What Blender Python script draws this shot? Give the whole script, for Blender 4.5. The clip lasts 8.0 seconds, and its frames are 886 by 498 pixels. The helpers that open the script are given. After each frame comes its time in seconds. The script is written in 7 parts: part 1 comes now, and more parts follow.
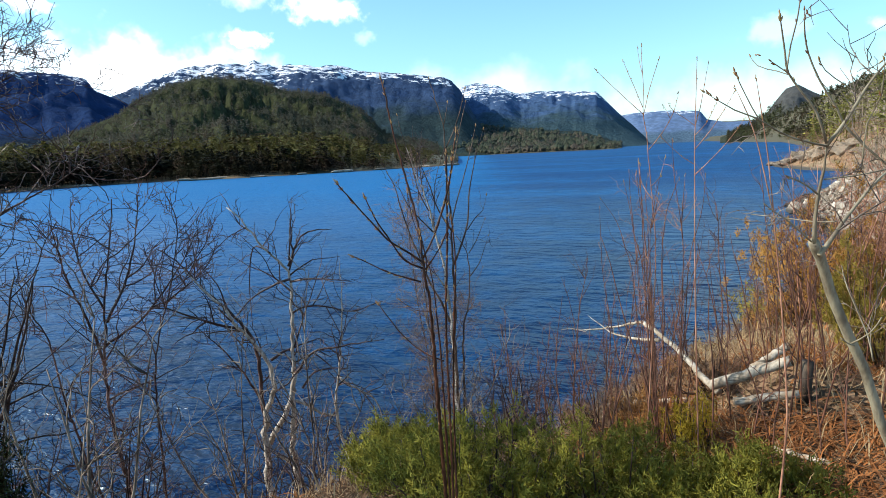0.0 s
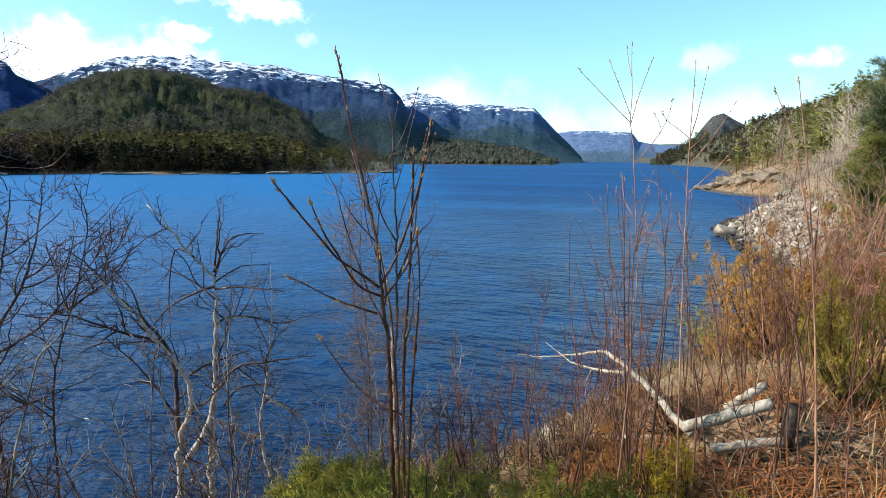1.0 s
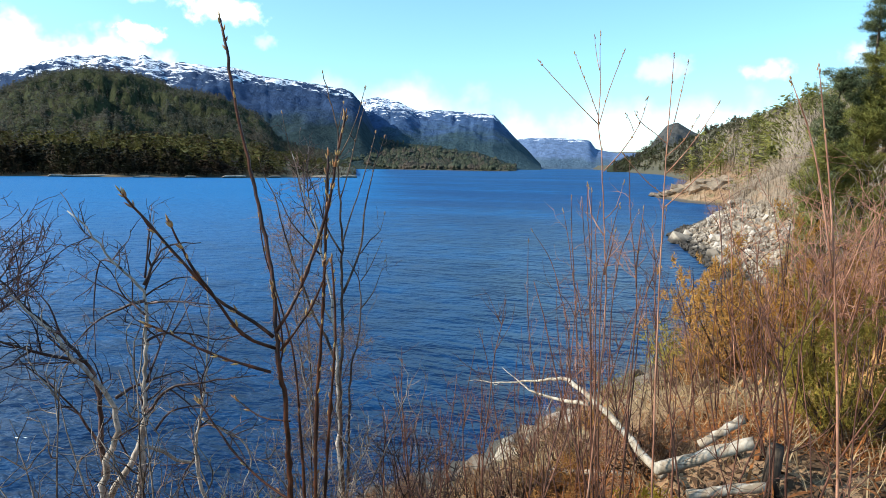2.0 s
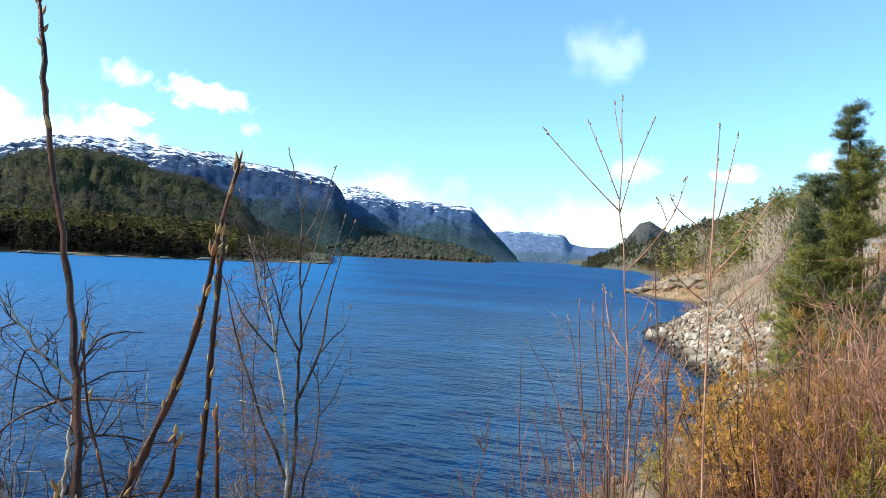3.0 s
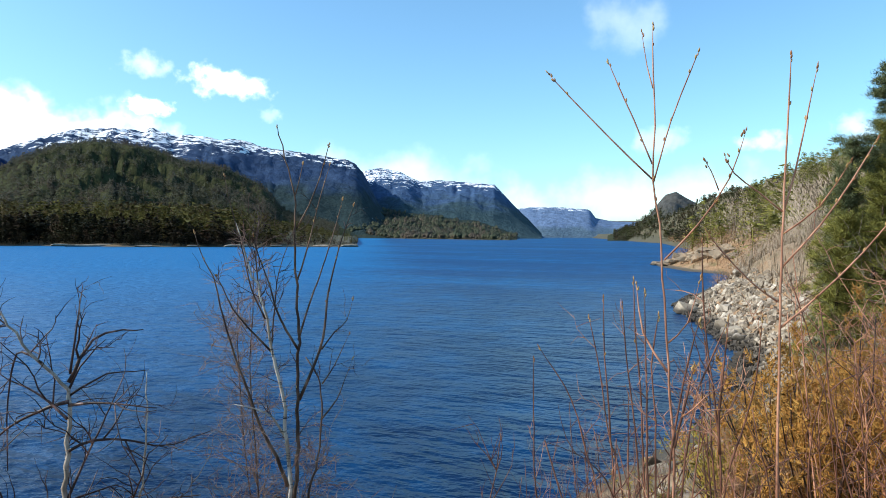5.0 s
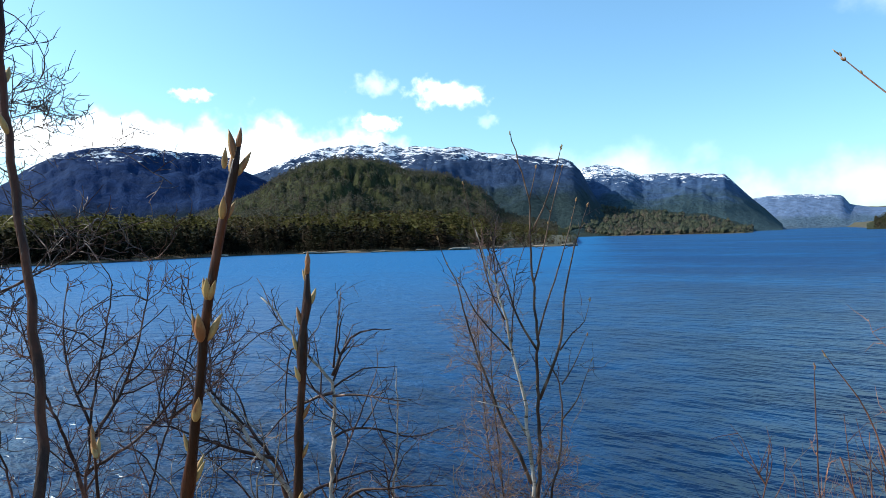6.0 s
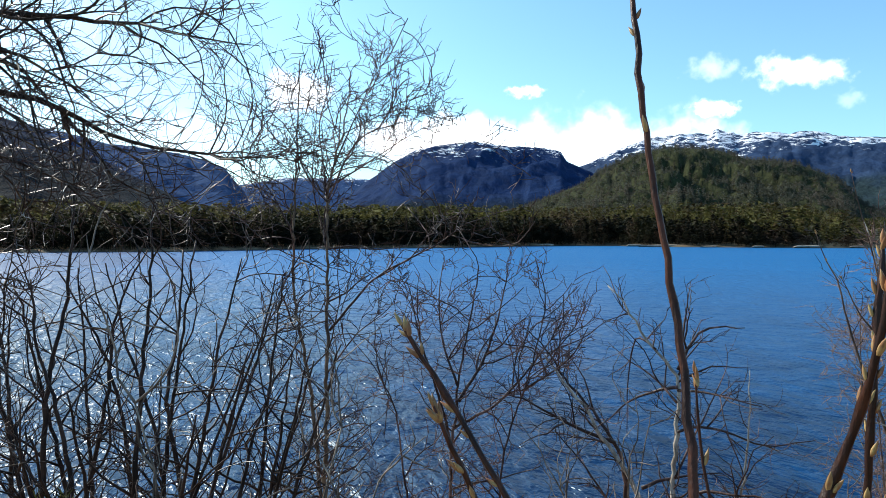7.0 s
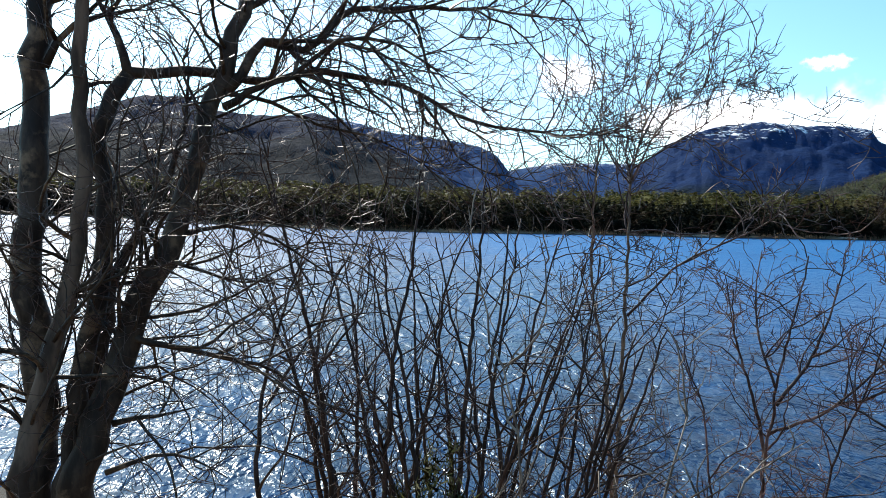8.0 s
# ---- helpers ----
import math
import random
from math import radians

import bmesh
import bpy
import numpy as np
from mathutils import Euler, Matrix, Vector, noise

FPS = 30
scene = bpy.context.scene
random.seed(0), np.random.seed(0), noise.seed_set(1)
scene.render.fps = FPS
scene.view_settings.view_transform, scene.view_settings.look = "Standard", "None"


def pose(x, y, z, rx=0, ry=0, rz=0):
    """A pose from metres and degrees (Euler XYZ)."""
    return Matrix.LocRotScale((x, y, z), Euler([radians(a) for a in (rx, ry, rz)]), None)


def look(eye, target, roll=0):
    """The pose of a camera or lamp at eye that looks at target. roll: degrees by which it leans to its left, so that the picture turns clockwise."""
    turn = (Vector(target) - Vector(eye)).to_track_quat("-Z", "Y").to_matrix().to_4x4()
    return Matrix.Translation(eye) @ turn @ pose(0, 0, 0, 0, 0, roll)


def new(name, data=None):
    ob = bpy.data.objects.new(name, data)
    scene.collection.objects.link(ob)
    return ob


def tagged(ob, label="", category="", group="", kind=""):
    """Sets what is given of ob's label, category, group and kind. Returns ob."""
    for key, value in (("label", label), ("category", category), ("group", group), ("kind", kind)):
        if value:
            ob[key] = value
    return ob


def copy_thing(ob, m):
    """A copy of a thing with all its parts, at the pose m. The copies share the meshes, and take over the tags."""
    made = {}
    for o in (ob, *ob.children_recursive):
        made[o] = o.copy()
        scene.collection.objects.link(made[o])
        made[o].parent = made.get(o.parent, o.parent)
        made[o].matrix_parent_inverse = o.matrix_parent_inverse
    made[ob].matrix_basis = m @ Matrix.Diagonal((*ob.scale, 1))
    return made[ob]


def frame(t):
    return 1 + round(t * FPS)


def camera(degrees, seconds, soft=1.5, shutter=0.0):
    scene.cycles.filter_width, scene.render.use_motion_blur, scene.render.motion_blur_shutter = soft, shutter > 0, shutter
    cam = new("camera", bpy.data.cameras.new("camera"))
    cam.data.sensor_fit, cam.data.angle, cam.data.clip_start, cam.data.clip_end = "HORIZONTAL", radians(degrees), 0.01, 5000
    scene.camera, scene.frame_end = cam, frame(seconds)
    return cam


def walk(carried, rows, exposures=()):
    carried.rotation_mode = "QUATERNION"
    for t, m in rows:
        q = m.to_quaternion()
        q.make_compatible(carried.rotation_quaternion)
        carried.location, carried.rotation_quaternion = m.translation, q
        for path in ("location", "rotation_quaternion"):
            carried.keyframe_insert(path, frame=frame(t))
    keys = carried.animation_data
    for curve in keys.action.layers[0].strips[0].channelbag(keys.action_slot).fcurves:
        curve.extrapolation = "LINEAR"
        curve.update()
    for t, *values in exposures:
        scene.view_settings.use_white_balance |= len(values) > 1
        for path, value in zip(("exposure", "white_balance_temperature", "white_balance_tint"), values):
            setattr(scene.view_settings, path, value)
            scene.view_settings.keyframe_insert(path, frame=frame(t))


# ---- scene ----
cam = camera(66.6, 8.0, soft=0.62)
PATH = [  # seconds, eye, target, roll
    (0, (1.053, -1.091, 5.337), (0.12, 0.656, 5.058), -3.1),
    (0.5, (0.989, -0.967, 5.362), (0.193, 0.843, 5.064), -1.1),
    (1, (0.778, -0.731, 5.315), (0.02, 1.101, 5.056), -0.0),
    (1.2, (0.724, -0.666, 5.325), (-0.015, 1.172, 5.053), -0.6),
    (2.3, (0.668, -0.171, 5.316), (0.034, 1.711, 5.081), 1.0),
    (2.5, (0.625, -0.063, 5.317), (-0.034, 1.812, 5.089), 1.0),
    (3, (0.515, 0.207, 5.323), (-0.076, 2.118, 5.347), 2.5),
    (3.5, (0.437, 0.393, 5.354), (-0.151, 2.305, 5.354), 1.4),
    (4, (0.457, 0.556, 5.349), (-0.129, 2.468, 5.32), 1.1),
    (5.5, (0.48, 0.649, 5.356), (-0.346, 2.47, 5.3), -1.0),
    (6, (0.407, 0.58, 5.363), (-0.815, 2.162, 5.329), -1.7),
    (6.5, (0.353, 0.51, 5.363), (-1.186, 1.787, 5.346), -0.7),
    (7, (0.364, 0.344, 5.351), (-1.443, 1.201, 5.307), -0.1),
    (7.5, (0.298, 0.167, 5.329), (-1.635, 0.678, 5.271), 0.2),
    (8, (0.223, 0.046, 5.313), (-1.772, 0.158, 5.218), 1.3),
]
walk(cam, [(t, look(eye, target, roll)) for t, eye, target, roll in PATH],
     [(0, 0.68), (1, 0.74), (2.5, 0.84), (3, 0.86), (3.5, 0.76), (4, 0.68), (5.5, 0.60), (6.5, 0.58), (7, 0.57), (8, 0.66)])

# ---- sky, sun ----
SUN_AZ, SUN_EL = 118.0, 36.0            # degrees to the left of +y, and up
EYE_Z = 5.35
sun = new("sun", bpy.data.lights.new("sun", "SUN"))
sun.data.energy, sun.data.angle, sun.data.color = 3.6, radians(0.55), (1.0, 0.93, 0.82)
_to_sun = Vector((-math.sin(radians(SUN_AZ)) * math.cos(radians(SUN_EL)), math.cos(radians(SUN_AZ)) * math.cos(radians(SUN_EL)), math.sin(radians(SUN_EL))))
sun.matrix_world = look(_to_sun * 50, (0, 0, 0))


def direction(az, tan):
    v = Vector((-math.sin(radians(az)), math.cos(radians(az)), tan))
    return v.normalized()


class Nodes:
    """Short hand for node trees."""
    def __init__(self, tree):
        self.tree = tree
        tree.nodes.clear()

    def add(self, kind, settings=None, **inputs):
        n = self.tree.nodes.new(kind)
        for k, v in (settings or {}).items():
            setattr(n, k, v)
        for k, v in inputs.items():
            self.put(n, k.replace("_", " ") if k.replace("_", " ") in n.inputs else k, v)
        return n

    def put(self, n, k, v):
        sock = n.inputs[int(k[1:])] if (k[0] == "i" and k[1:].isdigit()) else n.inputs[k]
        if hasattr(v, "is_linked"):
            self.tree.links.new(v, sock)
        else:
            sock.default_value = v

    def math(self, op, a, b=0.5, c=0.5, clamp=False):
        return self.add("ShaderNodeMath", {"operation": op, "use_clamp": clamp}, i0=a, i1=b, i2=c).outputs[0]

    def mix(self, f, a, b, blend="MIX"):
        n = self.add("ShaderNodeMix", {"data_type": "RGBA", "blend_type": blend})
        self.put(n, "i0", f), self.put(n, "i6", a), self.put(n, "i7", b)
        return n.outputs[2]

    def noise(self, vec, scale, detail=4.0, rough=0.55, out=0):
        n = self.add("ShaderNodeTexNoise", None, Scale=scale, Detail=detail, Roughness=rough)
        if vec is not None:
            self.put(n, "Vector", vec)
        return n.outputs[out]

    def ramp(self, f, lo, hi):
        return self.add("ShaderNodeMapRange", {"interpolation_type": "SMOOTHSTEP"}, i0=f, i1=lo, i2=hi, i3=0.0, i4=1.0).outputs[0]


def rgb(r, g, b):
    return (r, g, b, 1.0)


# cloud puffs of the fair-weather sky: azimuth, tangent of the height, half widths, strength
CLOUDS = [(37.3, 0.212, 0.062, 0.024, 1.0), (42.8, 0.170, 0.042, 0.013, 0.7), (43.0, 0.228, 0.034, 0.018, 0.22),
          (52.0, 0.130, 0.19, 0.055, 1.0), (64.0, 0.130, 0.16, 0.045, 1.0), (77.0, 0.205, 0.07, 0.034, 0.7),
          (88.0, 0.12, 0.20, 0.060, 0.22), (57.8, 0.209, 0.03, 0.010, 0.6), (33.5, 0.17, 0.02, 0.012, 0.12),
          (4.5, 0.310, 0.06, 0.045, 0.12), (1.5, 0.136, 0.05, 0.022, 0.14), (-6.0, 0.13, 0.04, 0.015, 0.2), (28.0, 0.07, 0.35, 0.06, 0.20), (0.0, 0.05, 0.4, 0.05, 0.16), (-12.0, 0.14, 0.035, 0.018, 0.2)]
world = bpy.data.worlds.new("world")
scene.world = world
world.use_nodes = True
W = Nodes(world.node_tree)
sky = W.add("ShaderNodeTexSky", {"sky_type": "NISHITA", "sun_disc": False, "sun_elevation": radians(SUN_EL), "sun_rotation": radians(-SUN_AZ),
                                 "altitude": 0.0, "air_density": 1.0, "dust_density": 0.95, "ozone_density": 3.0})
tc = W.add("ShaderNodeTexCoord")
view = tc.outputs["Generated"]
fine = W.noise(view, 26.0, 5.0, 0.6)
cover = None
for az, tan, wide, high, strength in CLOUDS:
    c = direction(az, tan)
    side = Vector((math.cos(radians(az)), math.sin(radians(az)), 0))
    up = side.cross(-c).normalized()
    if up.z < 0:
        up = -up
    off = W.add("ShaderNodeVectorMath", {"operation": "SUBTRACT"}, i0=view, i1=c).outputs[0]
    a = W.math("DIVIDE", W.add("ShaderNodeVectorMath", {"operation": "DOT_PRODUCT"}, i0=off, i1=side).outputs["Value"], wide)
    b = W.math("DIVIDE", W.add("ShaderNodeVectorMath", {"operation": "DOT_PRODUCT"}, i0=off, i1=up).outputs["Value"], high)
    d = W.math("SQRT", W.math("ADD", W.math("MULTIPLY", a, a), W.math("MULTIPLY", b, b)))
    rough = W.math("ADD", W.math("MULTIPLY", W.noise(view, 0.9 / high, 4.0, 0.50), 1.9), W.math("MULTIPLY", fine, 0.3))
    m = W.math("MULTIPLY", W.ramp(W.math("ADD", d, rough), 2.15, 1.20), strength)
    cover = m if cover is None else W.math("MAXIMUM", cover, m)
blue = W.mix(1.0, sky.outputs[0], rgb(0.75, 1.03, 1.07), "MULTIPLY")
skyc = W.mix(cover, blue, rgb(14.0, 14.0, 14.0))
bg = W.add("ShaderNodeBackground", None, Color=skyc, Strength=0.15)
W.tree.links.new(bg.outputs[0], W.add("ShaderNodeOutputWorld").inputs[0])


# ---- materials ----
def material(name, rough=0.8, metallic=0.0, ior=1.5):
    mat = bpy.data.materials.new(name)
    mat.use_nodes = True
    n = Nodes(mat.node_tree)
    bsdf = n.add("ShaderNodeBsdfPrincipled", None, Roughness=rough, Metallic=metallic, IOR=ior)
    n.tree.links.new(bsdf.outputs[0], n.add("ShaderNodeOutputMaterial").inputs[0])
    n.bsdf = bsdf
    geo = n.add("ShaderNodeNewGeometry")
    n.pos, n.nor, n.island = geo.outputs["Position"], geo.outputs["Normal"], geo.outputs["Random Per Island"]
    return mat, n


def bump(n, height, strength, distance):
    b = n.add("ShaderNodeBump", None, Strength=strength, Distance=distance, Height=height)
    n.put(n.bsdf, "Normal", b.outputs[0])


def z_of(n, vec):
    return n.add("ShaderNodeSeparateXYZ", None, Vector=vec).outputs[2]


def stretched(n, sx, sy, sz, turn=0.0):
    return n.add("ShaderNodeMapping", None, Vector=n.pos, Scale=(sx, sy, sz), Rotation=(0, 0, radians(turn))).outputs[0]


def mountain_material(name, rock, low, snow_from, snow_to, forest_to, scale=1.0):
    mat, n = material(name, 0.9)
    h = z_of(n, n.pos)
    up = z_of(n, n.nor)
    big = n.noise(n.pos, 0.012 * scale, 6, 0.6)
    mid = n.noise(n.pos, 0.05 * scale, 6, 0.65)
    small = n.noise(stretched(n, 0.16 * scale, 0.16 * scale, 0.05 * scale), 1.0, 5, 0.65)
    dark = tuple(c * 0.66 for c in rock)
    col = n.mix(n.ramp(mid, 0.35, 0.65), rgb(*dark), rgb(*rock))
    col = n.mix(n.math("MULTIPLY", n.ramp(small, 0.5, 0.75), 0.30), col, rgb(*[c * 1.4 for c in rock]))
    edge = n.math("ADD", h, n.math("MULTIPLY", n.math("SUBTRACT", big, 0.5), forest_to * 1.3))
    wood = n.math("MULTIPLY", n.ramp(edge, forest_to * 1.2, forest_to * 0.6), n.ramp(up, 0.25, 0.6))
    leaf = n.mix(n.ramp(small, 0.35, 0.65), rgb(*[c * 0.55 for c in low]), rgb(*low))
    col = n.mix(wood, col, leaf)
    if snow_to > 0:
        line = n.math("ADD", h, n.math("MULTIPLY", n.math("SUBTRACT", big, 0.5), (snow_to - snow_from) * 1.6))
        drift = n.noise(stretched(n, 0.034 * scale, 0.034 * scale, 0.12 * scale), 1.0, 8, 0.74)
        patch = n.math("ADD", n.math("MULTIPLY", n.ramp(line, snow_from, snow_to), 0.36), n.math("MULTIPLY", drift, 1.5))
        snow = n.math("MULTIPLY", n.ramp(patch, 1.06, 1.13), n.ramp(up, 0.25, 0.5))
        col = n.mix(snow, col, rgb(0.85, 0.88, 0.92))
    n.put(n.bsdf, "Base Color", col)
    n.put(n.bsdf, "Specular IOR Level", 0.04)
    bump(n, n.math("ADD", mid, n.math("MULTIPLY", small, 0.5)), 0.85, 8.0 / scale)
    return mat


# Blue-grey rock and forest tones: the haze of distance put into the base colours.
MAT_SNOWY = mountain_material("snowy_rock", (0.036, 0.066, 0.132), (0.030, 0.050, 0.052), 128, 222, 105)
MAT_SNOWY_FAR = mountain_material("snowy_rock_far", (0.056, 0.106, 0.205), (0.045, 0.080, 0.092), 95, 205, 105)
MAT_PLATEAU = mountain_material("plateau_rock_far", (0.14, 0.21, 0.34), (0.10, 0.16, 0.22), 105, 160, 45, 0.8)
# Rock darkened as well: the shade on this mountain's face is in the colour.
MAT_SHADED = mountain_material("shaded_hazy_rock", (0.013, 0.036, 0.104), (0.012, 0.024, 0.036), 120, 238, 60)
MAT_HAZY = mountain_material("hazy_rock_far", (0.040, 0.085, 0.185), (0.035, 0.070, 0.120), 215, 330, 60)
# Shade and haze on the wooded slopes, both held in the colour.
MAT_SHADEDWOOD = mountain_material("shaded_wooded_rock", (0.018, 0.031, 0.062), (0.015, 0.021, 0.026), 0, 0, 130)
MAT_FORELAND = mountain_material("wooded_foreland", (0.048, 0.062, 0.050), (0.038, 0.054, 0.046), 0, 0, 200, 1.6)
MAT_HILL = mountain_material("wooded_hill", (0.06, 0.06, 0.03), (0.05, 0.055, 0.025), 0, 0, 200, 2.0)
MAT_KNOB = mountain_material("bare_knob", (0.085, 0.085, 0.08), (0.06, 0.065, 0.035), 0, 0, 38, 2.0)


def water_material():
    mat, n = material("fjord_water", 0.16, 0, 1.33)
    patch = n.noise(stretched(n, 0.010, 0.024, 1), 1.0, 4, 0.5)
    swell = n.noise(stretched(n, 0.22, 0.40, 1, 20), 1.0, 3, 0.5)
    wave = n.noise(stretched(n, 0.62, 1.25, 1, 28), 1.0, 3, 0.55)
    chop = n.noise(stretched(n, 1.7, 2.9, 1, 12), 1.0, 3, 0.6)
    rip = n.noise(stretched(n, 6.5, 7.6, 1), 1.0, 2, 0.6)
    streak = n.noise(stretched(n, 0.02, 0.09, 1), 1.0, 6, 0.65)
    # Next two noises put the light and dark of far ripples into the colour.
    ripple_lane = n.noise(stretched(n, 0.20, 0.24, 1), 1.0, 6, 0.72)
    ripple_tone = n.noise(stretched(n, 0.40, 0.46, 1), 1.0, 3, 0.6)
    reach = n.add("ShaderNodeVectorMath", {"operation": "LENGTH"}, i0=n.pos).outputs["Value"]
    # Offshore colour is lighter, standing in for sky mirrored at low angles.
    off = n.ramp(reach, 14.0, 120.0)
    tone = n.math("ADD", n.math("ADD", n.math("MULTIPLY", patch, 0.55), n.math("MULTIPLY", streak, 0.45)), n.math("ADD", n.math("MULTIPLY", ripple_lane, 0.38), n.math("MULTIPLY", ripple_tone, 0.42)))
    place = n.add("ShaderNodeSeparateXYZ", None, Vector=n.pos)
    # Brighter sky reflection towards the left, painted into the water's tone.
    sky_sheen = n.ramp(n.math("SUBTRACT", n.math("MULTIPLY", place.outputs[0], -1.0), n.math("MULTIPLY", place.outputs[1], 0.45)), -14.0, 16.0)
    sky_sheen = n.math("MULTIPLY", sky_sheen, n.ramp(place.outputs[1], 5.0, 26.0))
    tone = n.math("ADD", tone, n.math("MULTIPLY", n.math("SUBTRACT", sky_sheen, 0.35), 0.27))
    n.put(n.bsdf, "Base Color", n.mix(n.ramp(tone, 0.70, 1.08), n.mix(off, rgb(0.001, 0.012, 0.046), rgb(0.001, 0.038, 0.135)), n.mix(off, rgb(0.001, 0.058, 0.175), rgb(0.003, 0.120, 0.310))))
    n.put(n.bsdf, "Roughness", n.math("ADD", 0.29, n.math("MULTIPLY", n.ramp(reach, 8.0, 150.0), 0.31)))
    n.put(n.bsdf, "Specular IOR Level", 0.60)
    n.put(n.bsdf, "Specular Tint", rgb(0.56, 0.84, 1.0))
    h = n.math("ADD", n.math("MULTIPLY", swell, 0.30), n.math("MULTIPLY", wave, 0.36))
    h = n.math("ADD", h, n.math("ADD", n.math("MULTIPLY", chop, 0.10), n.math("MULTIPLY", rip, 0.02)))
    h = n.math("MULTIPLY", h, n.math("ADD", 0.45, n.math("MULTIPLY", patch, 1.0)))
    bump(n, h, 1.0, 1.35)
    return mat


def ground_material():
    mat, n = material("heath_ground", 0.95)
    a = n.noise(n.pos, 0.5, 6, 0.6)
    b = n.noise(n.pos, 3.0, 6, 0.65)
    c = n.noise(n.pos, 30.0, 4, 0.7)
    col = n.mix(n.ramp(b, 0.35, 0.65), rgb(0.19, 0.098, 0.050), rgb(0.37, 0.230, 0.120))
    col = n.mix(n.math("MULTIPLY", n.ramp(a, 0.5, 0.65), 0.7), col, rgb(0.10, 0.09, 0.03))
    col = n.mix(n.math("MULTIPLY", n.ramp(c, 0.55, 0.75), 0.6), col, rgb(0.34, 0.25, 0.13))
    h = z_of(n, n.pos)
    straw = n.noise(n.pos, 0.22, 5, 0.65)
    ahead = n.add("ShaderNodeSeparateXYZ", None, Vector=n.pos).outputs[1]
    grassy = n.math("MULTIPLY", n.ramp(ahead, 3.0, 6.0), n.ramp(ahead, 160.0, 90.0))
    col = n.mix(n.math("MULTIPLY", n.math("MULTIPLY", n.ramp(straw, 0.44, 0.60), 0.75), grassy), col, n.mix(b, rgb(0.26, 0.18, 0.10), rgb(0.42, 0.34, 0.23)))
    col = n.mix(n.ramp(ahead, 150.0, 240.0), col, n.mix(b, rgb(0.045, 0.042, 0.022), rgb(0.115, 0.100, 0.052)))
    col = n.mix(n.ramp(n.math("ADD", h, n.math("MULTIPLY", b, 0.5)), 0.75, 0.45), col, rgb(0.07, 0.06, 0.045))
    col = n.mix(n.ramp(h, 5.5, 9.0), col, n.mix(a, rgb(0.05, 0.05, 0.02), rgb(0.14, 0.11, 0.055)))
    n.put(n.bsdf, "Base Color", col)
    bump(n, n.math("ADD", b, n.math("MULTIPLY", c, 0.4)), 0.8, 0.06)
    return mat


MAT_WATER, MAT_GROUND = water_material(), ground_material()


def foliage_material(name, dark, light, rough=0.7, other=None, grain=0.30, thin=0.0):
    mat, n = material(name, rough)
    n.put(n.bsdf, "Specular IOR Level", 0.12)
    n.put(n.bsdf, "Base Color", n.mix(n.ramp(n.math("ADD", n.math("MULTIPLY", n.island, 0.22), n.math("MULTIPLY", n.noise(n.pos, grain, 4), 0.9)), 0.15, 0.9), rgb(*dark), rgb(*light)))
    if other:
        base = n.bsdf.inputs["Base Color"].links[0].from_socket
        mixed = n.math("ADD", n.math("MULTIPLY", n.noise(n.pos, 0.022, 4, 0.6), 1.0), n.math("MULTIPLY", n.island, 0.16))
        n.put(n.bsdf, "Base Color", n.mix(n.ramp(mixed, 0.56, 0.70), base, rgb(*other)))
    if thin:
        leaf = n.add("ShaderNodeBsdfTranslucent", None, Color=n.bsdf.inputs["Base Color"].links[0].from_socket)
        both = n.add("ShaderNodeMixShader", None, i0=thin, i1=n.bsdf.outputs[0], i2=leaf.outputs[0])
        out = [o for o in n.tree.nodes if o.bl_idname == "ShaderNodeOutputMaterial"][0]
        n.tree.links.new(both.outputs[0], out.inputs[0])
    return mat


# Near-black needles: the shade on the shore forest's front is in this colour.
MAT_PINE_SHADED = foliage_material("pine_foliage", (0.009, 0.012, 0.007), (0.030, 0.032, 0.013), other=(0.028, 0.020, 0.013), grain=0.05, thin=0.25)
# Hill haze put into this pale, greyed foliage colour; thin lifts its shadows.
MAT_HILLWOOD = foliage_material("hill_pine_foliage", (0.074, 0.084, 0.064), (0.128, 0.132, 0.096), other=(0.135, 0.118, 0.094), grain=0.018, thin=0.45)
# Lighter olive copy, coloured as the sunlit pines behind the shaded front.
MAT_PINE_SUNLIT = foliage_material("sunlit_pine_foliage", (0.048, 0.052, 0.018), (0.140, 0.134, 0.040), other=(0.074, 0.058, 0.030), grain=0.05, thin=0.3)
MAT_PLAINWOOD = foliage_material("foreland_foliage", (0.030, 0.044, 0.030), (0.075, 0.082, 0.048), other=(0.080, 0.066, 0.050), grain=0.02)
# Brown wood, darkened for the shade along the forest's foot.
MAT_BROWNWOOD = foliage_material("bare_birch_wood", (0.026, 0.017, 0.012), (0.085, 0.054, 0.032))
MAT_PINE_MID = foliage_material("hillside_pine_foliage", (0.048, 0.060, 0.026), (0.120, 0.120, 0.050), other=(0.125, 0.100, 0.068), grain=0.05, thin=0.4)
MAT_PINE_TALL = foliage_material("tall_pine_needles", (0.068, 0.095, 0.050), (0.21, 0.24, 0.115), thin=0.3)
MAT_PINE_NEAR = foliage_material("pine_needles", (0.135, 0.150, 0.040), (0.39, 0.365, 0.095), thin=0.35)

# ---- ground, water, mountains ----
SHORE = [(-160, -400), (-40, -70), (-17, -22), (-11.5, -6), (-9.2, 0.5), (-6.4, 4.6), (-3.6, 8.4), (-1.25, 11.6), (0.0, 15.0), (1.2, 18.4), (2.9, 24.5), (4.0, 34), (3.2, 40), (1.0, 56.5), (4, 76), (8, 95),
         (7.5, 108), (2.5, 114), (-3.2, 134), (1, 150), (6, 300), (-12, 620), (-42, 790), (-112, 1290), (-300, 2600)]
_A = np.array(SHORE[:-1], float)
_B = np.array(SHORE[1:], float)


